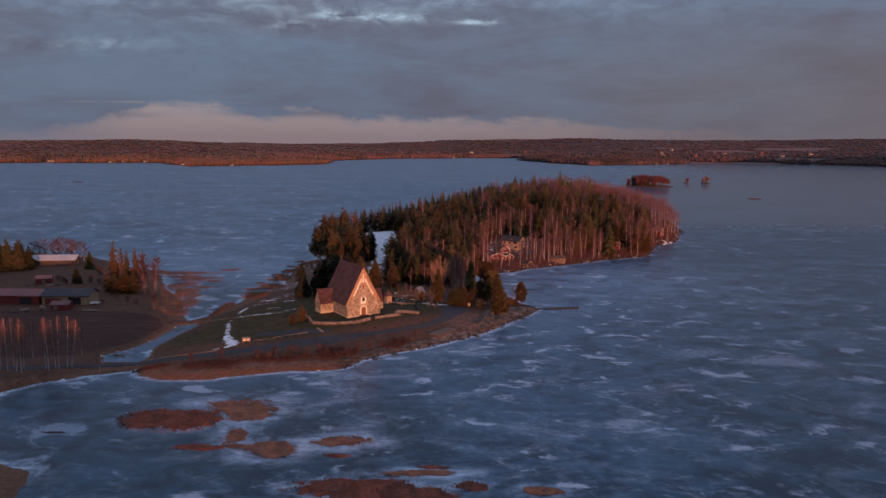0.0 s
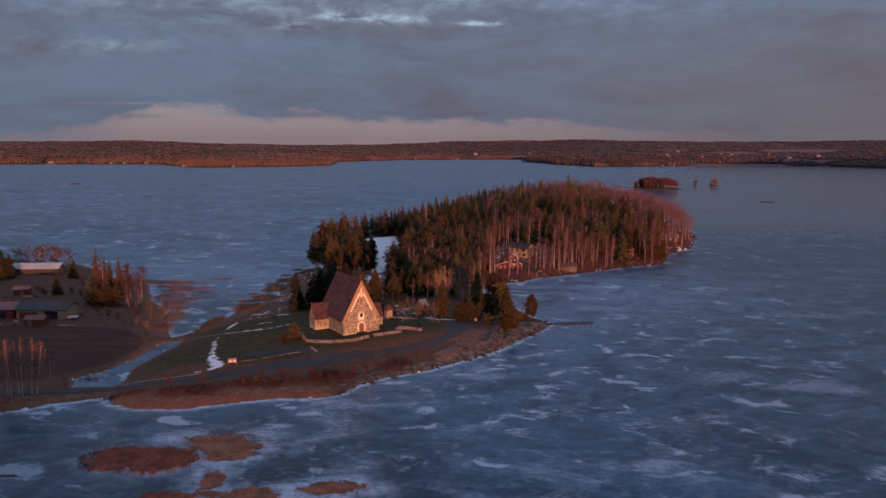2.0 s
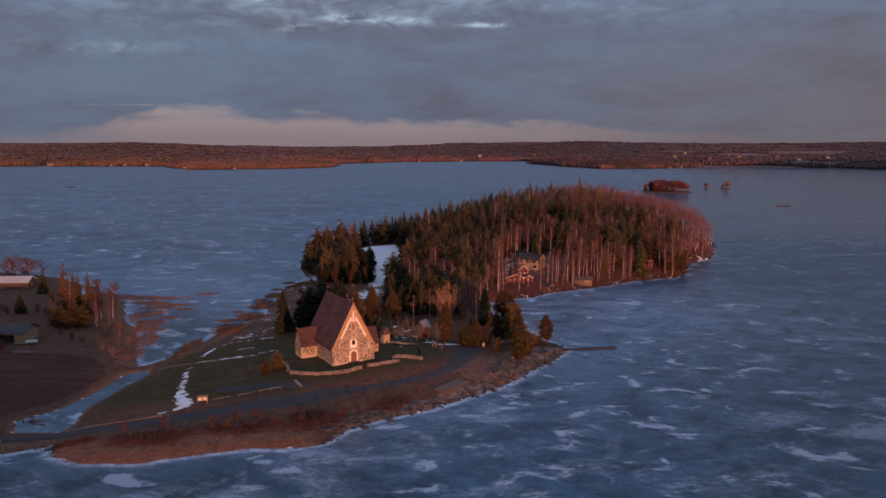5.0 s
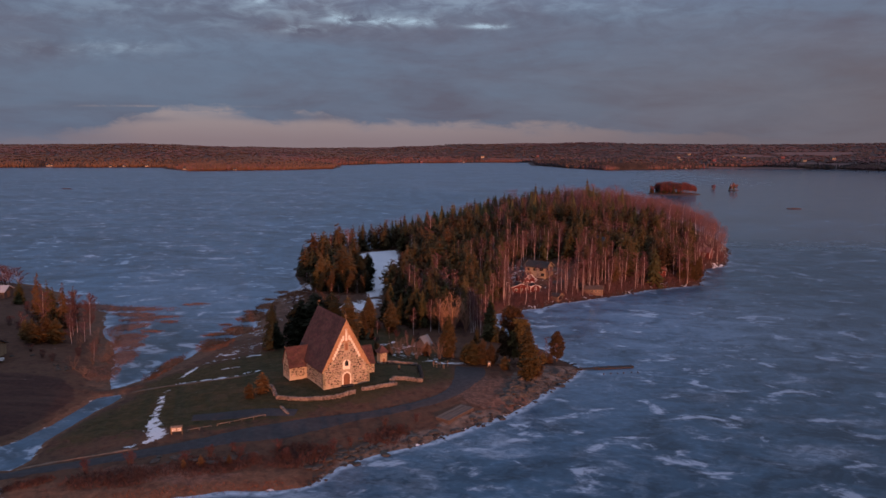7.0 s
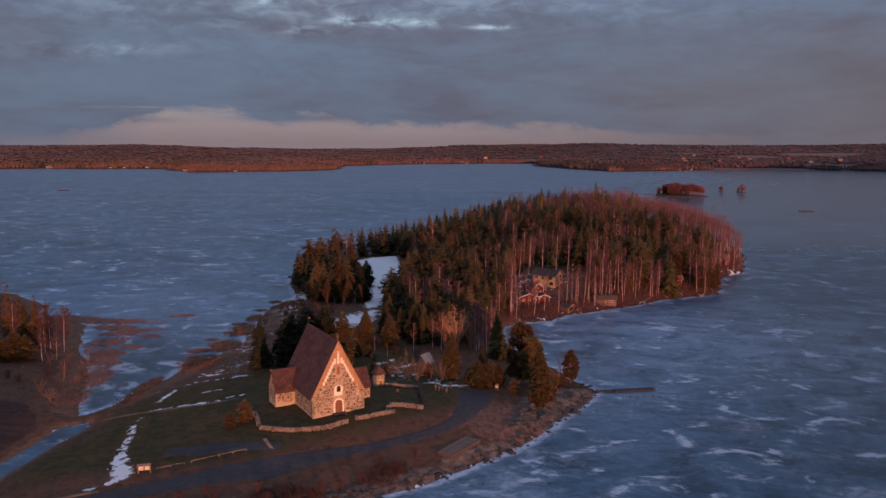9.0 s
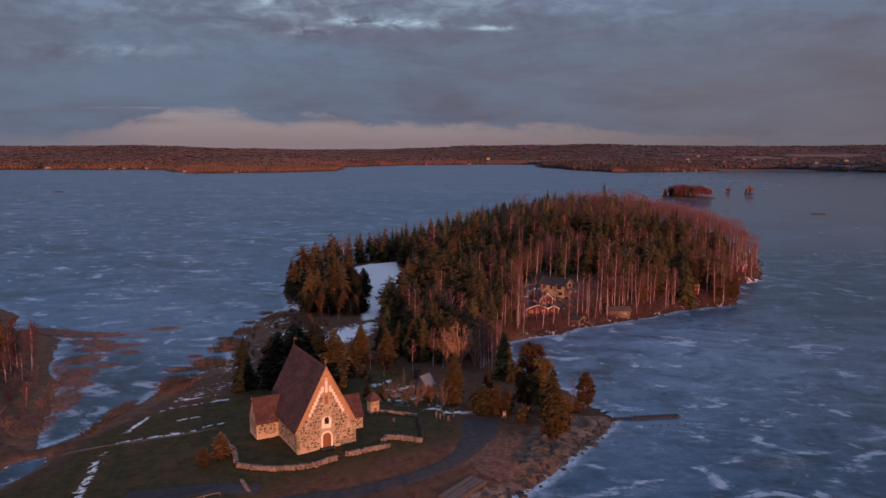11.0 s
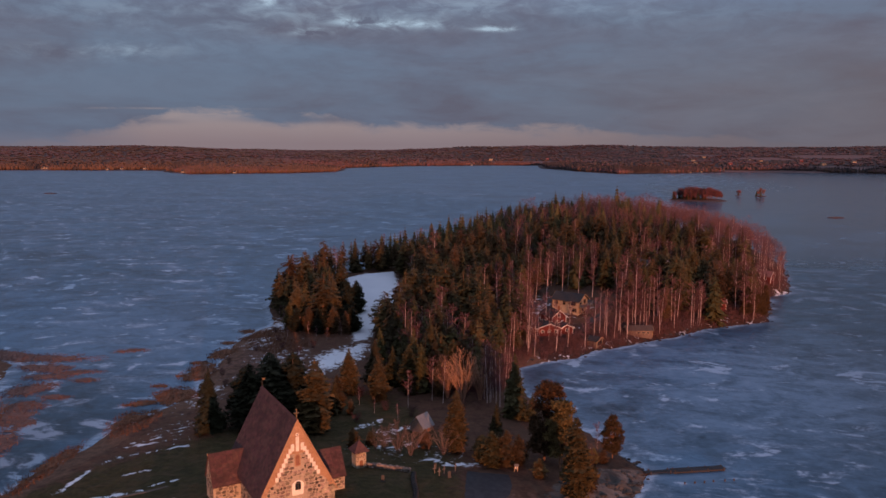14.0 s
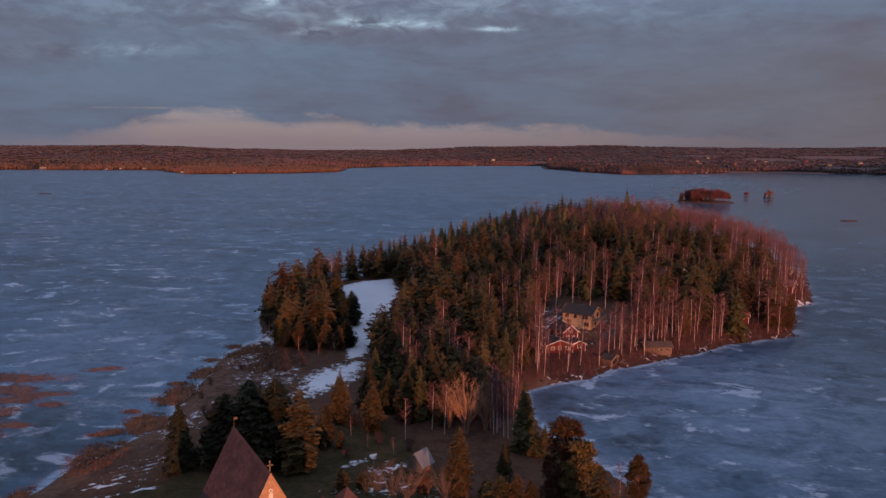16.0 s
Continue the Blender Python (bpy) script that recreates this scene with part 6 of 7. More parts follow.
# ==== houses, barns and small works ====
def gable_house(name, label, category, place, turn, long, wide, eave, ridge, wall, roof, group="", windows=(), doors=(), trim=None, chimney=None, over=0.45, roof_label=""):
    """A house with its ridge along x: walls with gables, thick roof slopes, framed windows, corner boards."""
    ob = thing(name, label, category, place, turn, group)
    half = wide / 2
    shell = prism([(-half, -0.9), (half, -0.9), (half, eave), (0, ridge), (-half, eave)], -long / 2, long / 2)
    bmesh.ops.transform(shell, matrix=Matrix.Rotation(radians(90), 4, "Z"), verts=shell.verts[:])
    body = part("wall", shell, wall, ob)
    k = (ridge - eave) / half
    for s in (-1, 1):
        slope = prism([(0, ridge + 0.04), (s * (half + over), eave - over * k + 0.04), (s * (half + over), eave - over * k + 0.20), (0, ridge + 0.20)], -long / 2 - over, long / 2 + over)
        bmesh.ops.transform(slope, matrix=Matrix.Rotation(radians(90), 4, "Z"), verts=slope.verts[:])
        rf = part("roof", slope, roof, ob, roof_label)
        if trim:
            for e in (-1, 1):
                b = prism([(0, ridge + 0.22), (s * (half + over), eave - over * k + 0.22), (s * (half + over), eave - over * k - 0.06), (0, ridge - 0.06)], e * (long / 2 + over + 0.01), e * (long / 2 + over + 0.06))
                bmesh.ops.transform(b, matrix=Matrix.Rotation(radians(90), 4, "Z"), verts=b.verts[:])
                part("barge_board", b, trim, rf)
    if trim:
        for x in (-1, 1):
            for y in (-1, 1):
                part("corner_board", block(x * long / 2 - 0.08, x * long / 2 + 0.08, y * half - 0.08, y * half + 0.08, -0.5, eave), trim, body)
    # windows and doors: wall side ("s" south, "n" north, "e" east, "w" west), along, sill height, width, height
    for side, a, z, w, h in windows:
        m = {"s": pose(a, -half, z), "n": pose(a, half, z, 0, 0, 180), "e": pose(long / 2, a, z, 0, 0, 90), "w": pose(-long / 2, a, z, 0, 0, -90)}[side]
        win = part("window", block(-w / 2 - 0.1, w / 2 + 0.1, -0.06, 0.02, -0.1, h + 0.1), trim or WHITE_TRIM, ob)
        win.matrix_local = m
        for c in (-1, 1):
            part("pane", block(c * w / 4 - w / 4 + 0.03, c * w / 4 + w / 4 - 0.03, -0.075, -0.06, 0, h), GLASS_AND_SHADE, win)
    for side, a, w, h, mat in doors:
        m = {"s": pose(a, -half, 0), "n": pose(a, half, 0, 0, 0, 180), "e": pose(long / 2, a, 0, 0, 0, 90), "w": pose(-long / 2, a, 0, 0, 0, -90)}[side]
        d = part("door", block(-w / 2, w / 2, -0.05, 0.02, -0.05, h), mat, ob)
        d.matrix_local = m
    if chimney:
        cx, cy, cz = chimney
        c = part("chimney", block(cx - 0.4, cx + 0.4, cy - 0.4, cy + 0.4, ridge - 1.2, cz), BRICKWORK, ob)
        part("chimney_cap", block(cx - 0.48, cx + 0.48, cy - 0.48, cy + 0.48, cz, cz + 0.12), DARK_ROOF, c)
    return ob


def at(x, y, dz=0.0):
    return (x, y, height_at(x, y) + dz)


# the wooded island's villa and cottages
villa = gable_house("house", "two-storey beige board villa with a dark low roof and balcony", "house", at(3.0, 405.8, -0.2), -28, 9.8, 7.4, 4.3, 6.3, BEIGE_BOARD, DARK_ROOF, "houses on the island",
                    [("s", -3.4, 2.6, 1.2, 1.1), ("s", -0.5, 2.6, 1.0, 1.1), ("s", 3, 2.7, 1.8, 1.2), ("e", -2, 2.9, 1.6, 1.4), ("e", 1.5, 2.9, 1.6, 1.4), ("s", 3.5, 0.4, 1.6, 1.3), ("e", 0, 0.4, 1.6, 1.5)], [("s", -2.5, 1.0, 2.0, OAK_DOOR)], BARE_BOARD, None, 0.7)
deck = part("balcony", block(4.85, 6.98, -3.98, 3.98, 2.35, 2.5), GREY_BOARD, villa)
for y in (-3.9, -2, 0, 2, 3.9):
    part("post", block(6.85, 6.97, y - 0.06, y + 0.06, -1.0, 3.6), GREY_BOARD, deck)
part("rail", block(6.86, 6.96, -3.9, 3.9, 3.4, 3.5), GREY_BOARD, deck)
gable_house("cottage", "red boarded cottage with white corner boards and steep gable", "house", at(-3.2, 393, -0.1), -62, 8, 5.2, 3.2, 5.2, RED_BOARD, DARK_ROOF, "houses on the island",
            [("e", 0, 3.1, 0.9, 1.0), ("e", -0.8, 0.9, 0.8, 1.1), ("s", 0, 1.0, 1.0, 1.1), ("n", 1, 1.0, 1.0, 1.1)], [("e", 1.1, 0.9, 2.0, WHITE_TRIM)], WHITE_TRIM)
gable_house("cottage", "low red boarded boathouse cottage with broad white-edged gable", "house", at(-5.5, 384.5, -0.1), -75, 6, 8.0, 2.3, 3.7, RED_BOARD, DARK_ROOF, "houses on the island",
            [("e", -2.2, 0.8, 0.9, 0.9), ("e", 0.0, 0.8, 0.9, 0.9), ("e", 2.4, 0.8, 0.9, 0.9)], [], WHITE_TRIM)
gable_house("shed", "red boarded lean-to beside the boathouse cottage", "shed", at(0.6, 386.5, -0.1), -75, 4, 4.0, 2.0, 2.9, RED_BOARD, DARK_ROOF, "houses on the island", [("e", 0, 0.8, 0.8, 0.8)], [], WHITE_TRIM)
# the shelter's mouth is a flat panel, inner shade put into its colour
gable_house("boathouse", "open grey boat shelter with white-edged gable at the waterline", "shed", at(10.0, 380.0, 0), -30, 3, 4.4, 1.5, 2.4, GREY_BOARD, DARK_ROOF, "houses on the island", [], [("e", 0, 2.8, 1.3, GLASS_AND_SHADE)], BARE_BOARD)
gable_house("sauna", "long low brown timber shore sauna with three windows", "shed", at(25.4, 393.2, -0.2), 8, 8.2, 3.6, 1.9, 3.0, OLD_TIMBER, DARK_BOARD, "houses on the island", [("s", -0.6, 0.6, 1.0, 0.8), ("s", 1.0, 0.6, 1.0, 0.8), ("s", 2.6, 0.6, 1.0, 0.8)], [], BARE_BOARD)
gable_house("cottage", "red boarded cabin with white windows half hidden by birches", "house", at(58.5, 429.5, 0), 5, 6.5, 5, 2.2, 4.4, RED_BOARD, RED_ROOF, "houses on the island", [("s", -1.2, 0.9, 1.0, 0.9), ("s", 1.2, 0.9, 1.0, 0.9), ("e", 0, 0.9, 1.0, 0.9)], [], WHITE_TRIM)
gable_house("cottage", "small red cottage on the island's eastern point", "house", at(94.5, 489, 0), -35, 5, 4.2, 2.5, 4.6, RED_BOARD, RED_ROOF, "houses on the island", [("s", 0, 0.9, 1.0, 0.9), ("e", 0, 0.9, 1.0, 0.9)], [], WHITE_TRIM)
gable_house("cottage", "grey cabin with white-edged gable among the spruces", "house", at(35, 456, 1.5), -60, 9, 6, 5.5, 8.2, GREY_BOARD, GREY_ROOF, "houses on the island", [("e", -1, 2.4, 1.0, 1.2), ("e", 1, 2.4, 1.0, 1.2)], [], WHITE_TRIM)
gable_house("cottage", "red cabin with white window among the spruces", "house", at(43.5, 461, 1.5), -60, 7, 5, 5.6, 8.0, RED_BOARD, DARK_ROOF, "houses on the island", [("e", 0, 2.4, 1.6, 1.6)], [], WHITE_TRIM)

# the farm over the inlet
# open bays are flat dark panels in place of the shade within
gable_house("barn", "long red machine barn with open bays and faded red roof", "barn", at(-184.0, 265.0, 0), 4, 23, 9, 3.2, 4.8, RED_BOARD, RED_ROOF, "farm buildings", [], [("s", -8.5, 8, 2.4, GLASS_AND_SHADE), ("s", 6.5, 4.6, 2.4, GLASS_AND_SHADE)], None, over=0.5)
gable_house("barn", "raw pine barn with a dark grey sheet roof and open bay", "barn", at(-163.2, 267.0, 0), 7, 17, 9.0, 3.2, 5.0, BARE_BOARD, GREY_ROOF, "farm buildings", [], [("s", 3.4, 4.4, 2.6, GLASS_AND_SHADE), ("s", -4.5, 6.0, 2.2, RED_BOARD)], None, over=0.6)
gable_house("barn", "long dark-boarded cowshed with a frosted pale sheet roof", "barn", at(-218.6, 346, 0), 12, 21, 8, 2.8, 4.6, DARK_BOARD, PALE_ROOF, "farm buildings", [], [("e", 0, 2.6, 2.5, OAK_DOOR)], None, over=0.6)
gable_house("shed", "small red boarded garden shed", "shed", at(-193.5, 298, 0), 25, 6, 4, 2.2, 3.2, RED_BOARD, RED_ROOF, "farm buildings", [], [("s", 0, 1.2, 1.8, GREY_BOARD)], None, over=0.25)
gable_house("shed", "low red boarded store in front of the barn", "shed", at(-160.0, 256.0, 0), 8, 6.4, 3.8, 2.0, 3.0, RED_BOARD, RED_ROOF, "farm buildings", [], [("s", -1.5, 1.4, 1.7, GREY_BOARD)], None, over=0.25)
gable_house("shed", "dark shore hut beside the spruces", "shed", at(-176, 326, 0), 0, 4.0, 3.2, 2.0, 3.0, GREY_BOARD, DARK_ROOF, "farm buildings", [], [], None, over=0.3)
gable_house("store", "grey weathered hay store with a steep plank roof behind the graves", "shed", at(-34.6, 297.0, 0), 62, 3.6, 3.6, 1.3, 3.5, GREY_BOARD, SHED_ROOF, "", [], [("s", 0, 0.9, 1.2, OAK_DOOR)], None, over=0.3)

gable_house("barn", "short red boarded wing set square to the cowshed", "barn", at(-231.5, 342.5, 0), 102, 9, 6.5, 2.6, 4.2, RED_BOARD, PALE_ROOF, "farm buildings", [], [("w", 0, 2.0, 2.0, GREY_BOARD)], None, over=0.4)


def trailer(x, y, turn):
    ob = thing("trailer", "small white-sided farm trailer beside the barn", "trailer", at(x, y), turn)
    bed = part("bed", block(-1.5, 1.5, -0.75, 0.75, 0.55, 0.65), GREY_BOARD, ob)
    for x0, x1, y0, y1 in ((-1.5, 1.5, -0.8, -0.75), (-1.5, 1.5, 0.75, 0.8), (-1.55, -1.5, -0.8, 0.8), (1.5, 1.55, -0.8, 0.8)):
        part("side_board", block(x0, x1, y0, y1, 0.6, 1.2), WHITE_TRIM, bed)
    for y1 in (-0.9, 0.9):
        wheel = bmesh.new()
        bmesh.ops.create_cone(wheel, cap_ends=True, segments=16, radius1=0.36, radius2=0.36, depth=0.2, matrix=Matrix.Translation((0, y1, 0.36)) @ Matrix.Rotation(radians(90), 4, "X"))
        part("wheel", wheel, IRON, ob)
    part("drawbar", tube([(1.5, 0, 0.58), (2.7, 0, 0.45)], [0.06, 0.05], 6), IRON, ob)


trailer(-152.0, 264.0, 20)


def timber_pile(x, y, turn, long, rows, label):
    """A low stack of sawn poles."""
    ob = thing("timber_pile", label, "timber", at(x, y), turn, "timber piles")
    for k in range(rows):
        for q in range(rows - k):
            c = (q - (rows - k - 1) / 2) * 0.3
            part("pole", tube([(-long / 2, c, 0.15 + 0.26 * k), (long / 2, c, 0.15 + 0.26 * k)], [0.15, 0.13], 7), SHED_ROOF if (k + q) % 2 else BARE_BOARD, ob)


timber_pile(-148.4, 254.8, 4, 6.0, 2, "pale sawn poles lying in front of the barn")
timber_pile(-172.0, 252.5, 50, 3.0, 3, "grey stack of poles in the farmyard")
timber_pile(-168.0, 257.0, -20, 2.6, 3, "short grey stack of poles by the barn")
timber_pile(-188.5, 293.6, 30, 3.2, 3, "grey stack of poles beside the garden shed")


def board(name, label, place, turn, w, h, post):
    ob = thing(name, label, "notice board", place, turn)
    part("panel", block(-w / 2, w / 2, -0.06, 0.06, post, post + h, 0.01), BEIGE_BOARD, ob, "pale notice panel")
    for x in (-w / 2 - 0.05, w / 2 + 0.05):
        part("post", block(x - 0.06, x + 0.06, -0.06, 0.06, -0.3, post + h + 0.1), BARE_BOARD, ob)
    for s in (-1, 1):
        part("roof", prism([(0, post + h + 0.35), (s * 0.5, post + h + 0.08), (s * 0.5, post + h + 0.15), (0, post + h + 0.43)], -w / 2 - 0.2, w / 2 + 0.2), GREY_BOARD, ob).rotation_euler = (0, 0, math.pi / 2)
    for x in (-0.26, 0.26):
        part("sheet", block(w * x - w * 0.17, w * x + w * 0.17, -0.066, -0.0605, post + h * 0.15, post + h * 0.88), WHITE_TRIM, ob, "white printed sheet")
    for z in (0.3, 0.5, 0.7):
        part("text_bar", block(-w * 0.36, w * 0.36, -0.072, -0.0665, post + h * z - 0.03, post + h * z + 0.03), GREY_BOARD, ob)


board("notice_board", "roofed wooden notice board with pale panel beside the road", at(-78.4, 219.6), 20, 2.1, 0.9, 0.6)
board("notice_board", "small pale sign board under the pines by the turning place", at(-13.4, 277.0), 10, 0.5, 0.6, 0.5)


def pole_fence(line, label):
    a, b = Vector(line[0]), Vector(line[1])
    n = max(2, int((b - a).length / 2.2))
    z0 = height_at(a.x, a.y)
    ob = thing("rail_fence", label, "fence", (a.x, a.y, z0), group="rail fences")
    tops = []
    for i in range(n + 1):
        p = a.lerp(b, i / n)
        z = height_at(p.x, p.y) - z0
        part("post", block(p.x - a.x - 0.07, p.x - a.x + 0.07, p.y - a.y - 0.07, p.y - a.y + 0.07, z - 0.3, z + 0.45), GREY_BOARD, ob)
        tops.append((p.x - a.x, p.y - a.y, z + 0.42))
    part("rail", tube(tops, [0.09] * len(tops), 6), GREY_BOARD, ob)


pole_fence([(-76.8, 221.3), (-72.6, 224.4)], "low pale log rail beside the parking place")
pole_fence([(-71.6, 225.3), (-62.6, 231.2)], "long low pale log rail beside the parking place")


def jetty():
    ob = thing("jetty", "long weathered plank jetty reaching out over the ice", "jetty", (12.2, 283.6, 0), 15.5)
    rnd = random.Random(3)
    deck = part("deck", block(-0.5, 5.2, -0.55, 0.55, 0.30, 0.38), DOCK, ob)
    deck2 = part("deck", block(5.0, 16.3, -0.85, 0.85, 0.342, 0.42), DOCK, ob)
    for i in range(38):
        x = 5.05 + i * 0.297
        part("plank", block(x, x + 0.27, -0.95 + rnd.uniform(-0.03, 0.03), 0.95, 0.422, 0.46), DOCK, deck2)
    for i in range(18):
        x = -0.45 + i * 0.30
        part("plank", block(x, x + 0.27, -0.62, 0.62 + rnd.uniform(-0.03, 0.03), 0.382, 0.42), DOCK, deck)
    for x in (0.5, 4.6, 5.6, 9, 12.5, 15.9):
        for y in (-0.7, 0.7):
            part("pile", tube([(x, y, -0.4), (x, y, 0.72)], [0.11, 0.10], 6), BARK, ob)
    part("float", block(5.2, 16.1, -0.75, 0.75, 0.02, 0.34, 0.05), DOCK, ob)


jetty()
for x, y in ((18.7, 279.9), (20.7, 280.5), (22.6, 281.0), (24.4, 281.6), (26.7, 282.2), (28.5, 282.7)):
    ob = thing("mooring_post", "dark mooring post frozen into the ice", "post", (x, y, 0), group="mooring posts")
    part("post", tube([(0, 0, -0.3), (0.02, 0, 0.36), (0.03, 0, 0.42)], [0.15, 0.14, 0.09], 8), BARK, ob)


def grave(x, y, turn, kind):
    ob = thing("grave_marker", ("upright grey gravestone in the churchyard", "dark wooden grave cross in the churchyard")[kind], "grave", at(x, y), turn, "grave markers")
    if kind:
        part("cross", cross(1.5, 0.4, 0.07), GREY_BOARD, ob)
    else:
        part("slab", prism([(a, b - 0.2) for a, b in arch(0.6, 1.5)], -0.1, 0.1), ROCK, ob)
        part("plinth", block(-0.45, 0.45, -0.22, 0.22, -0.2, 0.14, 0.02), ROCK, ob)


for x, y, t, k in ((-37.2, 265.6, 20, 0), (-27.6, 271.3, 40, 1), (-26.8, 272.6, 30, 1), (-28.6, 272.4, 10, 1), (-28.9, 275.2, 30, 0), (-25.7, 270.8, 30, 0), (-24.9, 274.6, 60, 1)):
    grave(x, y, t, k)


def boulders(name, label, spots, low, high, seed, mat, group="shore boulders", flat=1.0):
    rnd = random.Random(seed)
    kinds = []
    for k in range(5):
        bm = bmesh.new()
        bmesh.ops.create_icosphere(bm, subdivisions=1 + (mat is not SHORE_ROCK), radius=1)
        for v in bm.verts:
            v.co *= 1 + 0.45 * noise.noise(v.co * 1.3 + Vector((k * 3.1, seed, 0))) + 0.12 * noise.noise(v.co * 3.1 + Vector((k, 0, seed)))
            v.co.z *= 0.62
        me = bpy.data.meshes.new("boulder")
        bm.to_mesh(me)
        bm.free()
        me.materials.append(mat)
        kinds.append(me)
    for x, y in spots:
        r = rnd.uniform(low, high)
        ob = new(name, rnd.choice(kinds))
        ob.matrix_basis = pose(x, y, max(0, height_at(x, y)) + r * 0.12, 0, 0, rnd.uniform(0, 360)) @ Matrix.Diagonal((r, r * rnd.uniform(0.7, 1.1), r * rnd.uniform(0.7, 1.0) * flat, 1))
        tagged(ob, label, "boulder", group)


rnd = random.Random(12)
edge_line, spots = [(-43, 203), (-40, 211), (-33, 218.5), (-25, 224.5), (-17, 232.5), (-8, 243.5), (1, 259.5), (9, 276), (13, 284), (9, 291)], []
for (ax, ay), (bx, by) in zip(edge_line, edge_line[1:]):
    for _ in range(int(math.hypot(bx - ax, by - ay) * 1.9)):
        u = rnd.random()
        spots.append((ax + (bx - ax) * u + rnd.gauss(-0.6, 0.8), ay + (by - ay) * u + rnd.gauss(0.3, 0.8)))
boulders("boulder", "dark angular shore boulder with frost", spots, 0.22, 0.62, 4, SHORE_ROCK)
spots = []
for _ in range(300):
    x, y = rnd.uniform(-42, 11), rnd.uniform(205, 284)
    if float(inside(np.array([x]), np.array([y]), BEDROCK)[0]) > 0.5:
        spots.append((x, y))
for cx, cy, n in ((-73, 206, 10), (-66, 207, 12), (-61, 210, 10), (-40, 215, 16), (-37, 219, 12), (-44, 211, 10)):
    for _ in range(n):
        spots.append((cx + rnd.gauss(0, 2.2), cy + rnd.gauss(0, 1.6)))
boulders("outcrop", "weathered bedrock hump on the shore bank", spots, 0.3, 1.15, 5, ROCK, "bedrock humps", 0.5)
edge_line, spots = WOOD_SHORE[:15], []
for (ax, ay), (bx, by) in zip(edge_line, edge_line[1:]):
    for _ in range(int(math.hypot(bx - ax, by - ay) * 0.55)):
        u = rnd.random()
        spots.append((ax + (bx - ax) * u + rnd.gauss(0, 1.2), ay + (by - ay) * u + rnd.gauss(0.6, 1.0)))
boulders("boulder", "dark shore boulder below the wood", spots, 0.3, 0.8, 6, SHORE_ROCK, "island shore boulders")
boulders("boulder", "boulder in the cleared heap by the field", [(-133, 262), (-131, 263), (-129.5, 261), (-131.5, 260.5), (-134.5, 264), (-128.5, 263), (-197, 281), (-190, 279.5), (-178, 281), (-176, 283), (-196, 291), (-194.5, 292.5), (-193, 291), (-187, 296), (-185.5, 294.5), (-170, 250.5), (-174, 249), (-177, 251), (-166, 253), (-160, 262), (-152, 270), (-147, 272)], 0.5, 1.1, 7, ROCK, "field boulders")
slab = thing("timber_platform", "flat weathered timber platform on the bank below the road", "platform", at(-19.7, 239.0, 0.35), 61)
part("deck", block(-5.25, 5.25, -1.85, 1.85, -1.6, 0.08, 0.04), DARK_BOARD, slab)
for k in range(13):
    part("plank", block(-5.35, 5.35, -1.92 + 0.295 * k, -1.65 + 0.295 * k, 0.084, 0.14), OLD_TIMBER, slab)


# ==== the far shore ====
FAR_SHORE = [(-4300, 1500), (-2400, 1560), (-1500, 1780), (-1300, 1845), (-1140, 1905), (-932, 1985), (-830, 1830), (-773, 1760), (-671, 1826), (-581, 1904), (-497, 2035), (-560, 2383), (-414, 2697),
             (-165, 2906), (28, 2990), (33, 2560), (120, 2300), (213, 2130), (300, 2180), (392, 2245), (559, 2418), (912, 2426), (1046, 2261), (1500, 2100), (2600, 1900), (4300, 1700), (4300, 4850), (-4300, 4850)]


# ridge out of view, added to keep sun off the far shore's right
SHADE_RIDGE = [(930, 1230), (1010, 1480), (1230, 1640), (1700, 1700), (4300, 1560), (4300, 800), (2100, 860), (1250, 1020)]


def far_z(x, y):
    d = inside(x, y, FAR_SHORE) + 14 * wave(x, y, 90, 41)
    s = np.clip(d, 0, None)
    z = 1.5 * (1 - np.exp(-s / 30))
    hill = (1 - np.exp(-s / 900)) * (58 + 13 * wave(x, y, 900, 42, 3) + 10 * wave(x, y, 300, 43, 2) + 34 * np.clip((x + 700) / 900, 0, 1))
    hill = hill + (1 - np.exp(-s / 300)) * (16 * bell(x, y, -1350, 2750, 420, 500) + 10 * bell(x, y, -800, 2500, 500, 500) + 4 * wave(x, y, 130, 45, 2))
    hill = hill + 26 * np.clip((y - 3300) / 1200, 0, 1) * np.clip((x + 1100) / 500, 0, 1)
    return np.where(d < 0, np.maximum(d * 0.05, -4), z + hill)


def shade_ridge_z(x, y):
    d = inside(x, y, SHADE_RIDGE) + 14 * wave(x, y, 90, 47)
    s = np.clip(d, 0, None)
    return np.where(d < 0, np.maximum(d * 0.05, -4), 1.5 + (1 - np.exp(-s / 110)) * (104 + 26 * wave(x, y, 420, 48, 2)))


# clearings and shore fields: centre and half lengths
FIELDS = [(640, 2436, 200, 22), (905, 2530, 110, 44), (-60, 3050, 130, 40), (760, 2780, 110, 40), (560, 2900, 110, 40), (30, 3080, 90, 40), (1010, 2900, 160, 80), (-520, 2300, 40, 90)]


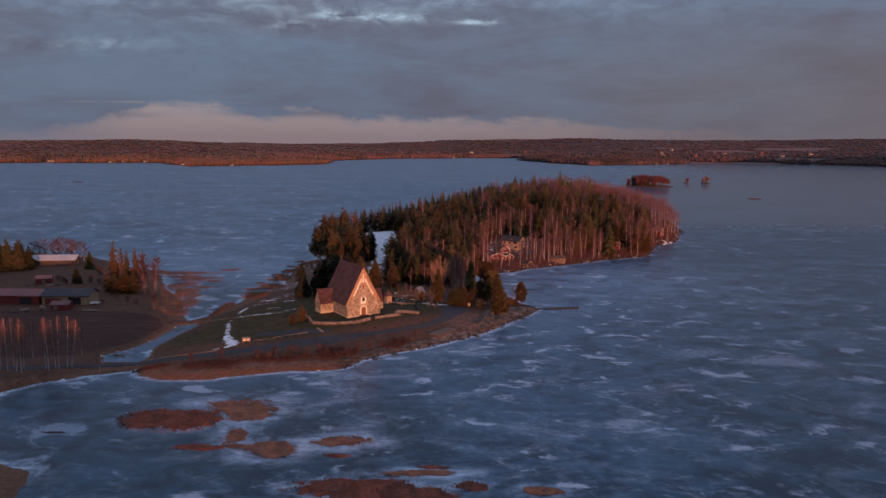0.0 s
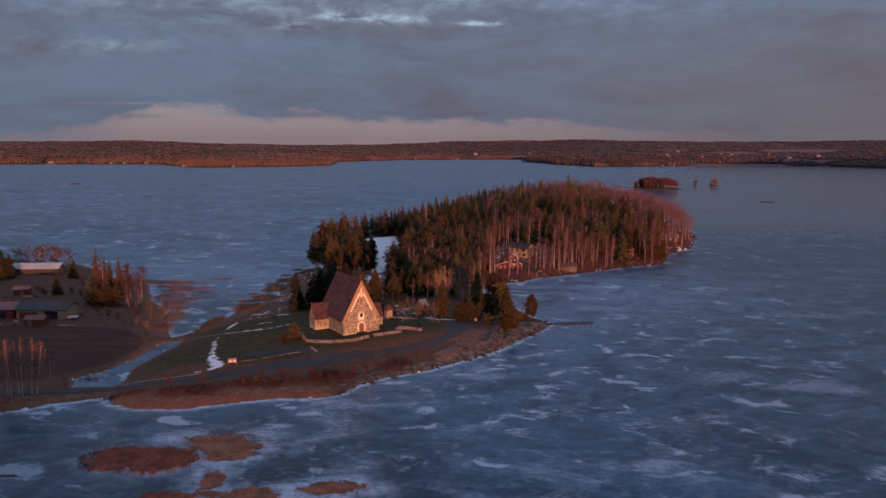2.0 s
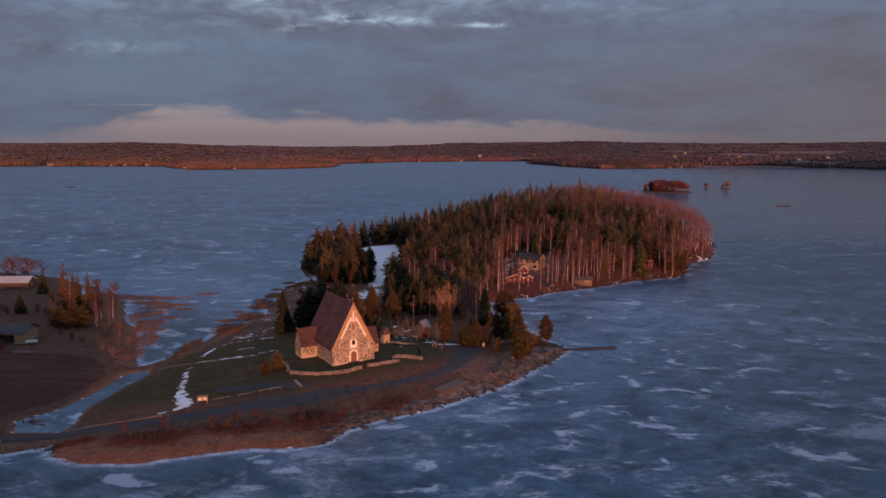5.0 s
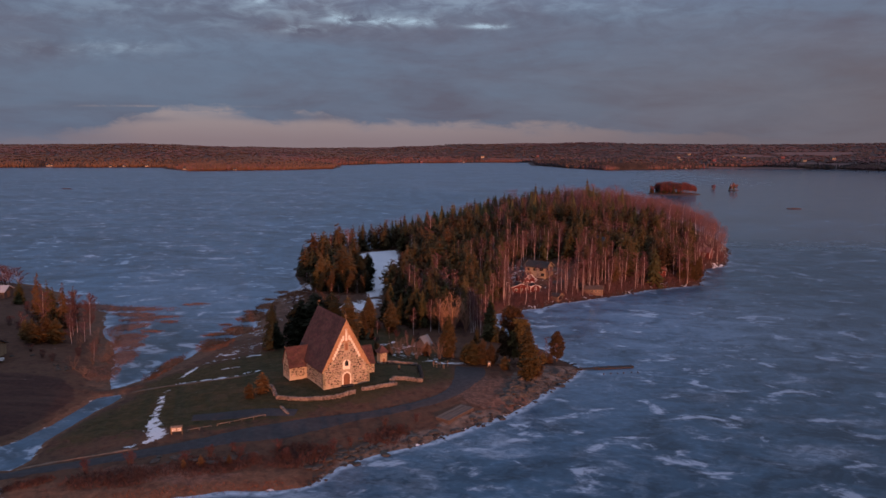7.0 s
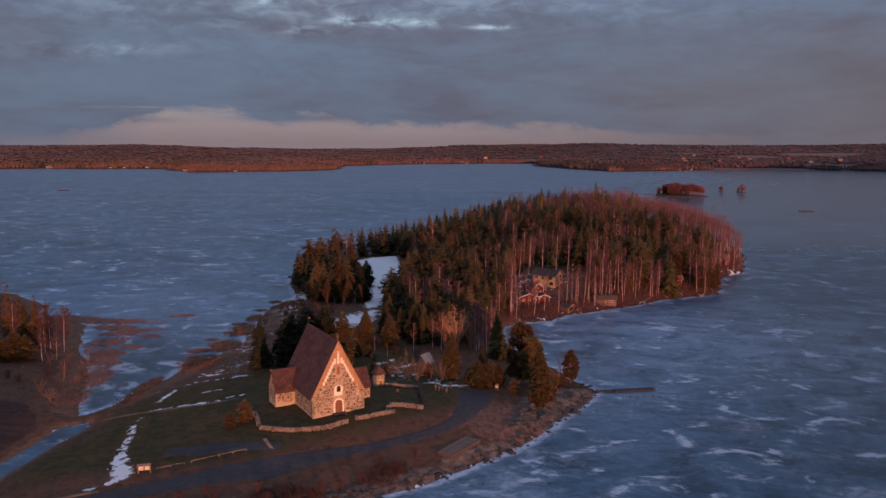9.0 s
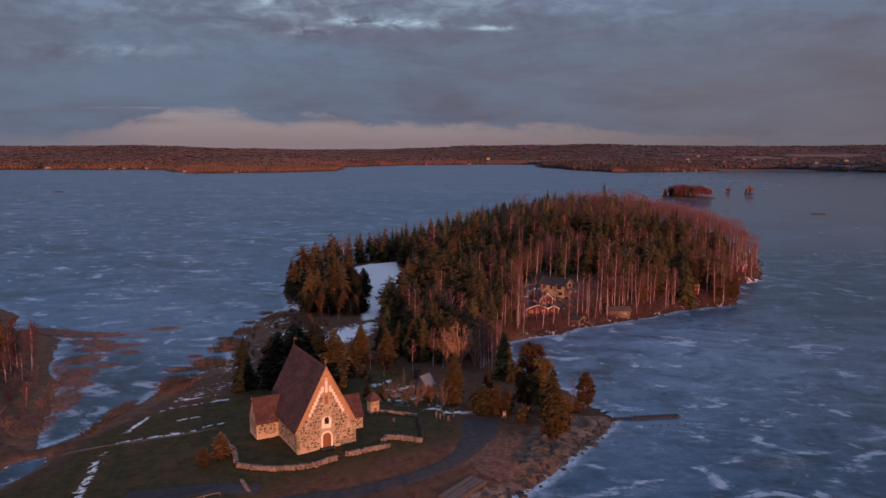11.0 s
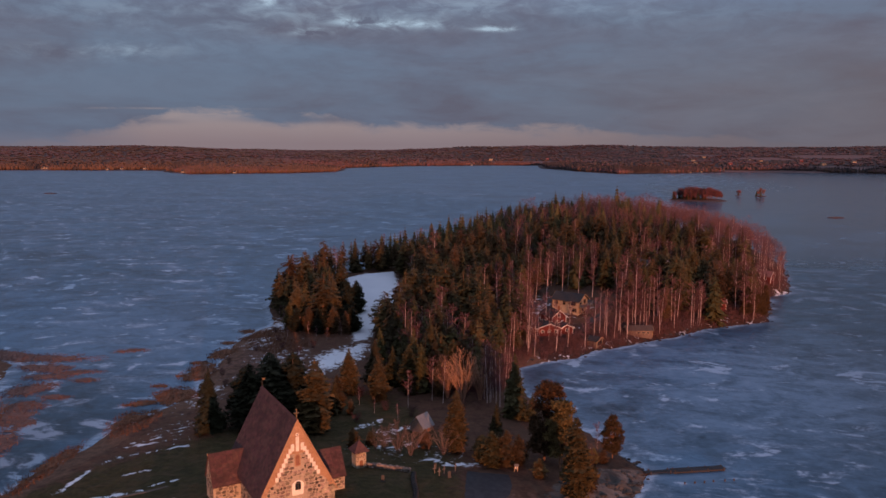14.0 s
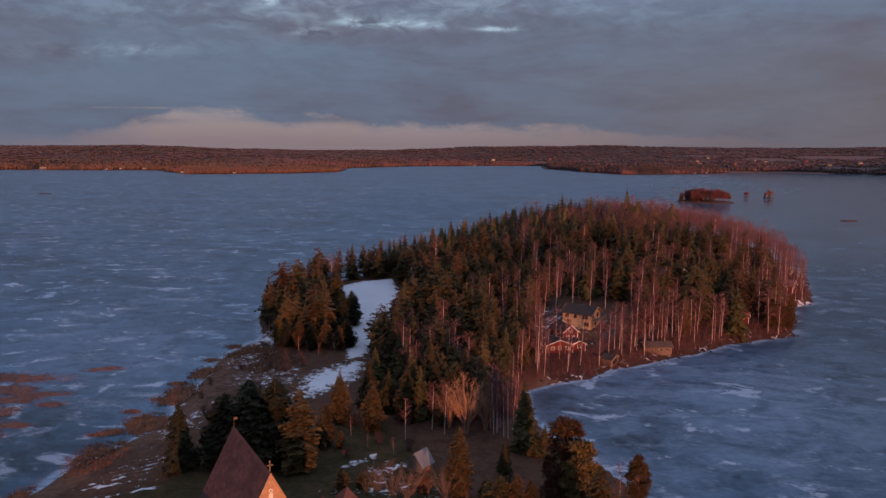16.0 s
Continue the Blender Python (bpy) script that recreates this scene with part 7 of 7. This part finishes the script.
FAR_HOUSES = [(-1209, 1908, 9), (-1201, 1914, 8), (-1152, 1960, 7), (-1113, 1977, 8), (-1062, 1944, 7), (-1036, 1966, 7), (-1033, 2056, 7), (-1027, 2080, 8), (-986, 1986, 8), (-806, 1822, 9), (-796, 1839, 6), (-686, 1829, 7),
              (-581, 2420, 9), (-573, 2435, 9), (-362, 2755, 9), (-220, 2866, 9), (-165, 3098, 14), (-149, 2955, 13), (53, 3174, 10), (509, 2690, 11), (496, 2595, 10), (567, 2807, 11), (598, 2578, 10), (696, 2733, 9), (723, 2700, 9),
              (875, 2594, 15), (842, 2688, 10), (987, 2655, 14), (421, 2287, 6), (462, 2340, 6), (527, 2405, 6)]


def open_field(x, y):
    best = np.full(np.shape(x), -9.0)
    for cx, cy, rx, ry in FIELDS:
        best = np.maximum(best, 1 - ((x - cx) / rx) ** 2 - ((y - cy) / ry) ** 2)
    best = best + 0.4 * wave(x, y, 60, 3)
    for hx, hy, w in FAR_HOUSES:
        best = np.where((np.abs(x - hx) < 0.9 * w + 3) & (y < hy + 4) & (y > hy - 22), 1.0, best)
    return best


def far_soil():
    m = surface("far_ground", (0.060, 0.036, 0.034), (0.098, 0.060, 0.052), 0.02, 0.95, stain=0.3)
    T = Tree(m.node_tree)
    p = [n for n in m.node_tree.nodes if n.type == "BSDF_PRINCIPLED"][0]
    old = p.inputs["Base Color"].links[0].from_socket
    T.put(p.inputs["Base Color"], T.mix(T.ramp(T.mask("field"), [(0.4, 0.0), (0.6, 1.0)]), old, (0.170, 0.092, 0.080)))
    return m


FAR_SOIL = far_soil()
me, fx, fy, _ = grid_mesh("far_shore", np.arange(-4300, 4301, 50.0), np.arange(1480, 4860, 34.0), far_z, lambda x, y, z: z > -3, FAR_SOIL)
point_mask(me, "field", np.clip(open_field(fx, fy) + 0.5, 0, 1))
tagged(new("far_shore", me), "low hills of the far shore under brown winter forest", "hills", kind="structure")
me, *_ = grid_mesh("east_shore", np.arange(850, 4300, 50.0), np.arange(780, 1760, 35.0), shade_ridge_z, lambda x, y, z: z > -3, FAR_SOIL)
tagged(new("east_shore", me), "unseen ridge added on the east side of the lake to shade the far shore", "hills", kind="structure")


def forest(name, label, count, seed):
    """A hillside of distant trees, too many to count: slim conifers and rounder bare crowns in mixed stands."""
    rnd = np.random.RandomState(seed)
    x = rnd.uniform(-2300, 2000, count)
    y = 1700 + 3100 * rnd.random_sample(count) ** 2.0
    shore = count // 4
    for i, (a, b) in enumerate(zip(FAR_SHORE[2:23], FAR_SHORE[3:24])):
        k = slice(i * shore // 21, (i + 1) * shore // 21)
        u, n = rnd.random_sample(k.stop - k.start), np.hypot(b[0] - a[0], b[1] - a[1])
        off = 2 + 70 * rnd.random_sample(len(u)) ** 1.5
        x[k], y[k] = a[0] + (b[0] - a[0]) * u - (b[1] - a[1]) / n * off, a[1] + (b[1] - a[1]) * u + (b[0] - a[0]) / n * off
    z = far_z(x, y)
    good = (z > 0.4) & (open_field(x, y) < 0) & (np.abs(x) < 0.72 * y + 250)
    x, y, z = x[good], y[good], z[good]
    stand = wave(x, y, 150, 5) + 0.7 * wave(x, y, 45, 6, 2) + rnd.uniform(-0.5, 0.5, len(x))
    # dark stands thicken eastward, standing in for that side's weaker sunlight
    conifer = stand > 0.55 - 0.50 * np.clip((x + 600) / 900, 0, 1)
    olive = ~conifer & (wave(x, y, 210, 8) + rnd.uniform(-0.4, 0.4, len(x)) > -0.05 + 0.6 * np.clip((x + 400) / 600, 0, 1))
    inland = np.clip(inside(x, y, FAR_SHORE) / 240, 0, 1)
    grow = 0.75 + 0.5 * np.clip((y - 1750) / 2200, 0, 1)
    h = np.where(conifer, rnd.uniform(9, 16, len(x)), rnd.uniform(7, 12, len(x))) * (1 - 0.62 * inland)
    r = np.where(conifer, rnd.uniform(1.5, 2.4, len(x)), rnd.uniform(2.2, 3.8, len(x))) * grow * (1.1 + 2.2 * inland)
    ang = rnd.uniform(0, 6.28, len(x))
    verts, faces, base = np.zeros((len(x), 6, 3)), [], np.arange(len(x)) * 6
    waist = np.where(conifer, 0.12, 0.52) * h
    for k in range(4):
        a, j = ang + k * math.tau / 4, rnd.uniform(0.7, 1.3, len(x))
        verts[:, k] = np.stack([x + np.cos(a) * r * j, y + np.sin(a) * r * j, z + waist * rnd.uniform(0.8, 1.2, len(x))], 1)
    verts[:, 4] = np.stack([x, y, z + h], 1)
    verts[:, 5] = np.stack([x, y, z - 0.5], 1)
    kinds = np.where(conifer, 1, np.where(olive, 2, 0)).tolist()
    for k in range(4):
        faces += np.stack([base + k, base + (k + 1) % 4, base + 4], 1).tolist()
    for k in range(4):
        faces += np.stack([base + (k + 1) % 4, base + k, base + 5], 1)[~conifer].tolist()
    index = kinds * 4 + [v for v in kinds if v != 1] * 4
    return tagged(new(name, mesh_from(name, verts.reshape(-1, 3).tolist(), faces, [FOREST_HAZED, FOREST_DARK, FOREST_OLIVE], index=index)), label, "forest", kind="stuff")


forest("far_forest", "brown, olive and dark green winter forest on the far hills, haze tinted in", 66000, 61)


def islet_z(cx, cy, rx, ry, high):
    return lambda x, y: np.where((q := ((x - cx) / rx) ** 2 + ((y - cy) / ry) ** 2 + 0.15 * wave(x, y, rx * 0.5, 7)) < 1, high * np.sqrt(np.clip(1 - q, 0, 1)) + 0.05, -0.4)


def islet(name, label, cx, cy, rx, ry, high, trees, tall, seed):
    zf = islet_z(cx, cy, rx, ry, high)
    me, a, b, c = grid_mesh(name, np.linspace(cx - rx * 1.15, cx + rx * 1.15, 28), np.linspace(cy - ry * 1.15, cy + ry * 1.15, 20), zf, lambda x, y, z: z > 0, FAR_SOIL)
    tagged(new(name, me), label, "islet", kind="structure")
    rnd, grove = random.Random(seed), []
    for i in range(trees):
        t, r = rnd.random() * math.tau, math.sqrt(rnd.random()) * 0.86
        x, y = cx + math.cos(t) * r * rx, cy + math.sin(t) * r * ry
        grove.append((x, y, rnd.uniform(0.75, 1.1) * tall * (1 - 0.45 * r * r), "birch" if rnd.random() < 0.86 + 0.12 * ((x - cx) / rx > 0.25) else "spruce"))
    if grove:
        woods_mesh("islet_trees", grove, "spruces and bare birches on the far islet, lit red", lambda x, y: float(zf(np.array([x]), np.array([y]))[0]), 0.22, BIRCH_TWIG)


islet("islet", "small wooded islet with a frosty rim far out on the ice", 198, 1128, 35, 26, 2.2, 170, 16, 2)
islet("islet", "tiny scrub islet far out on the ice", 305, 1235, 8, 6, 1.0, 12, 11, 3)
islet("islet", "tiny scrub islet far out on the ice, with low bushes", 279, 1250, 5, 4, 0.8, 6, 8, 4)
islet("skerry", "bare rock skerry frozen into the lake", 278, 899, 8, 3, 0.9, 0, 1, 5)
islet("skerry", "bare rock skerry frozen into the lake, with frost", -630, 1062, 9, 4, 1.0, 0, 1, 6)

for i, (x, y, w) in enumerate(FAR_HOUSES):
    z = float(far_z(np.array([x]), np.array([y]))[0])
    pale = i % 4 != 2
    gable_house("house", "small pale house on the far shore" if pale else "small red house on the far shore", "house", (x, y, z), 20 + 37 * i % 80 - 40, w, w * 0.6, w * 0.42, w * 0.72, BEIGE_BOARD if pale else RED_BOARD, GREY_ROOF if pale else RED_ROOF,
                "houses of the far shore", [("s", 0, 1, 1.6, 1.4)], [], None)
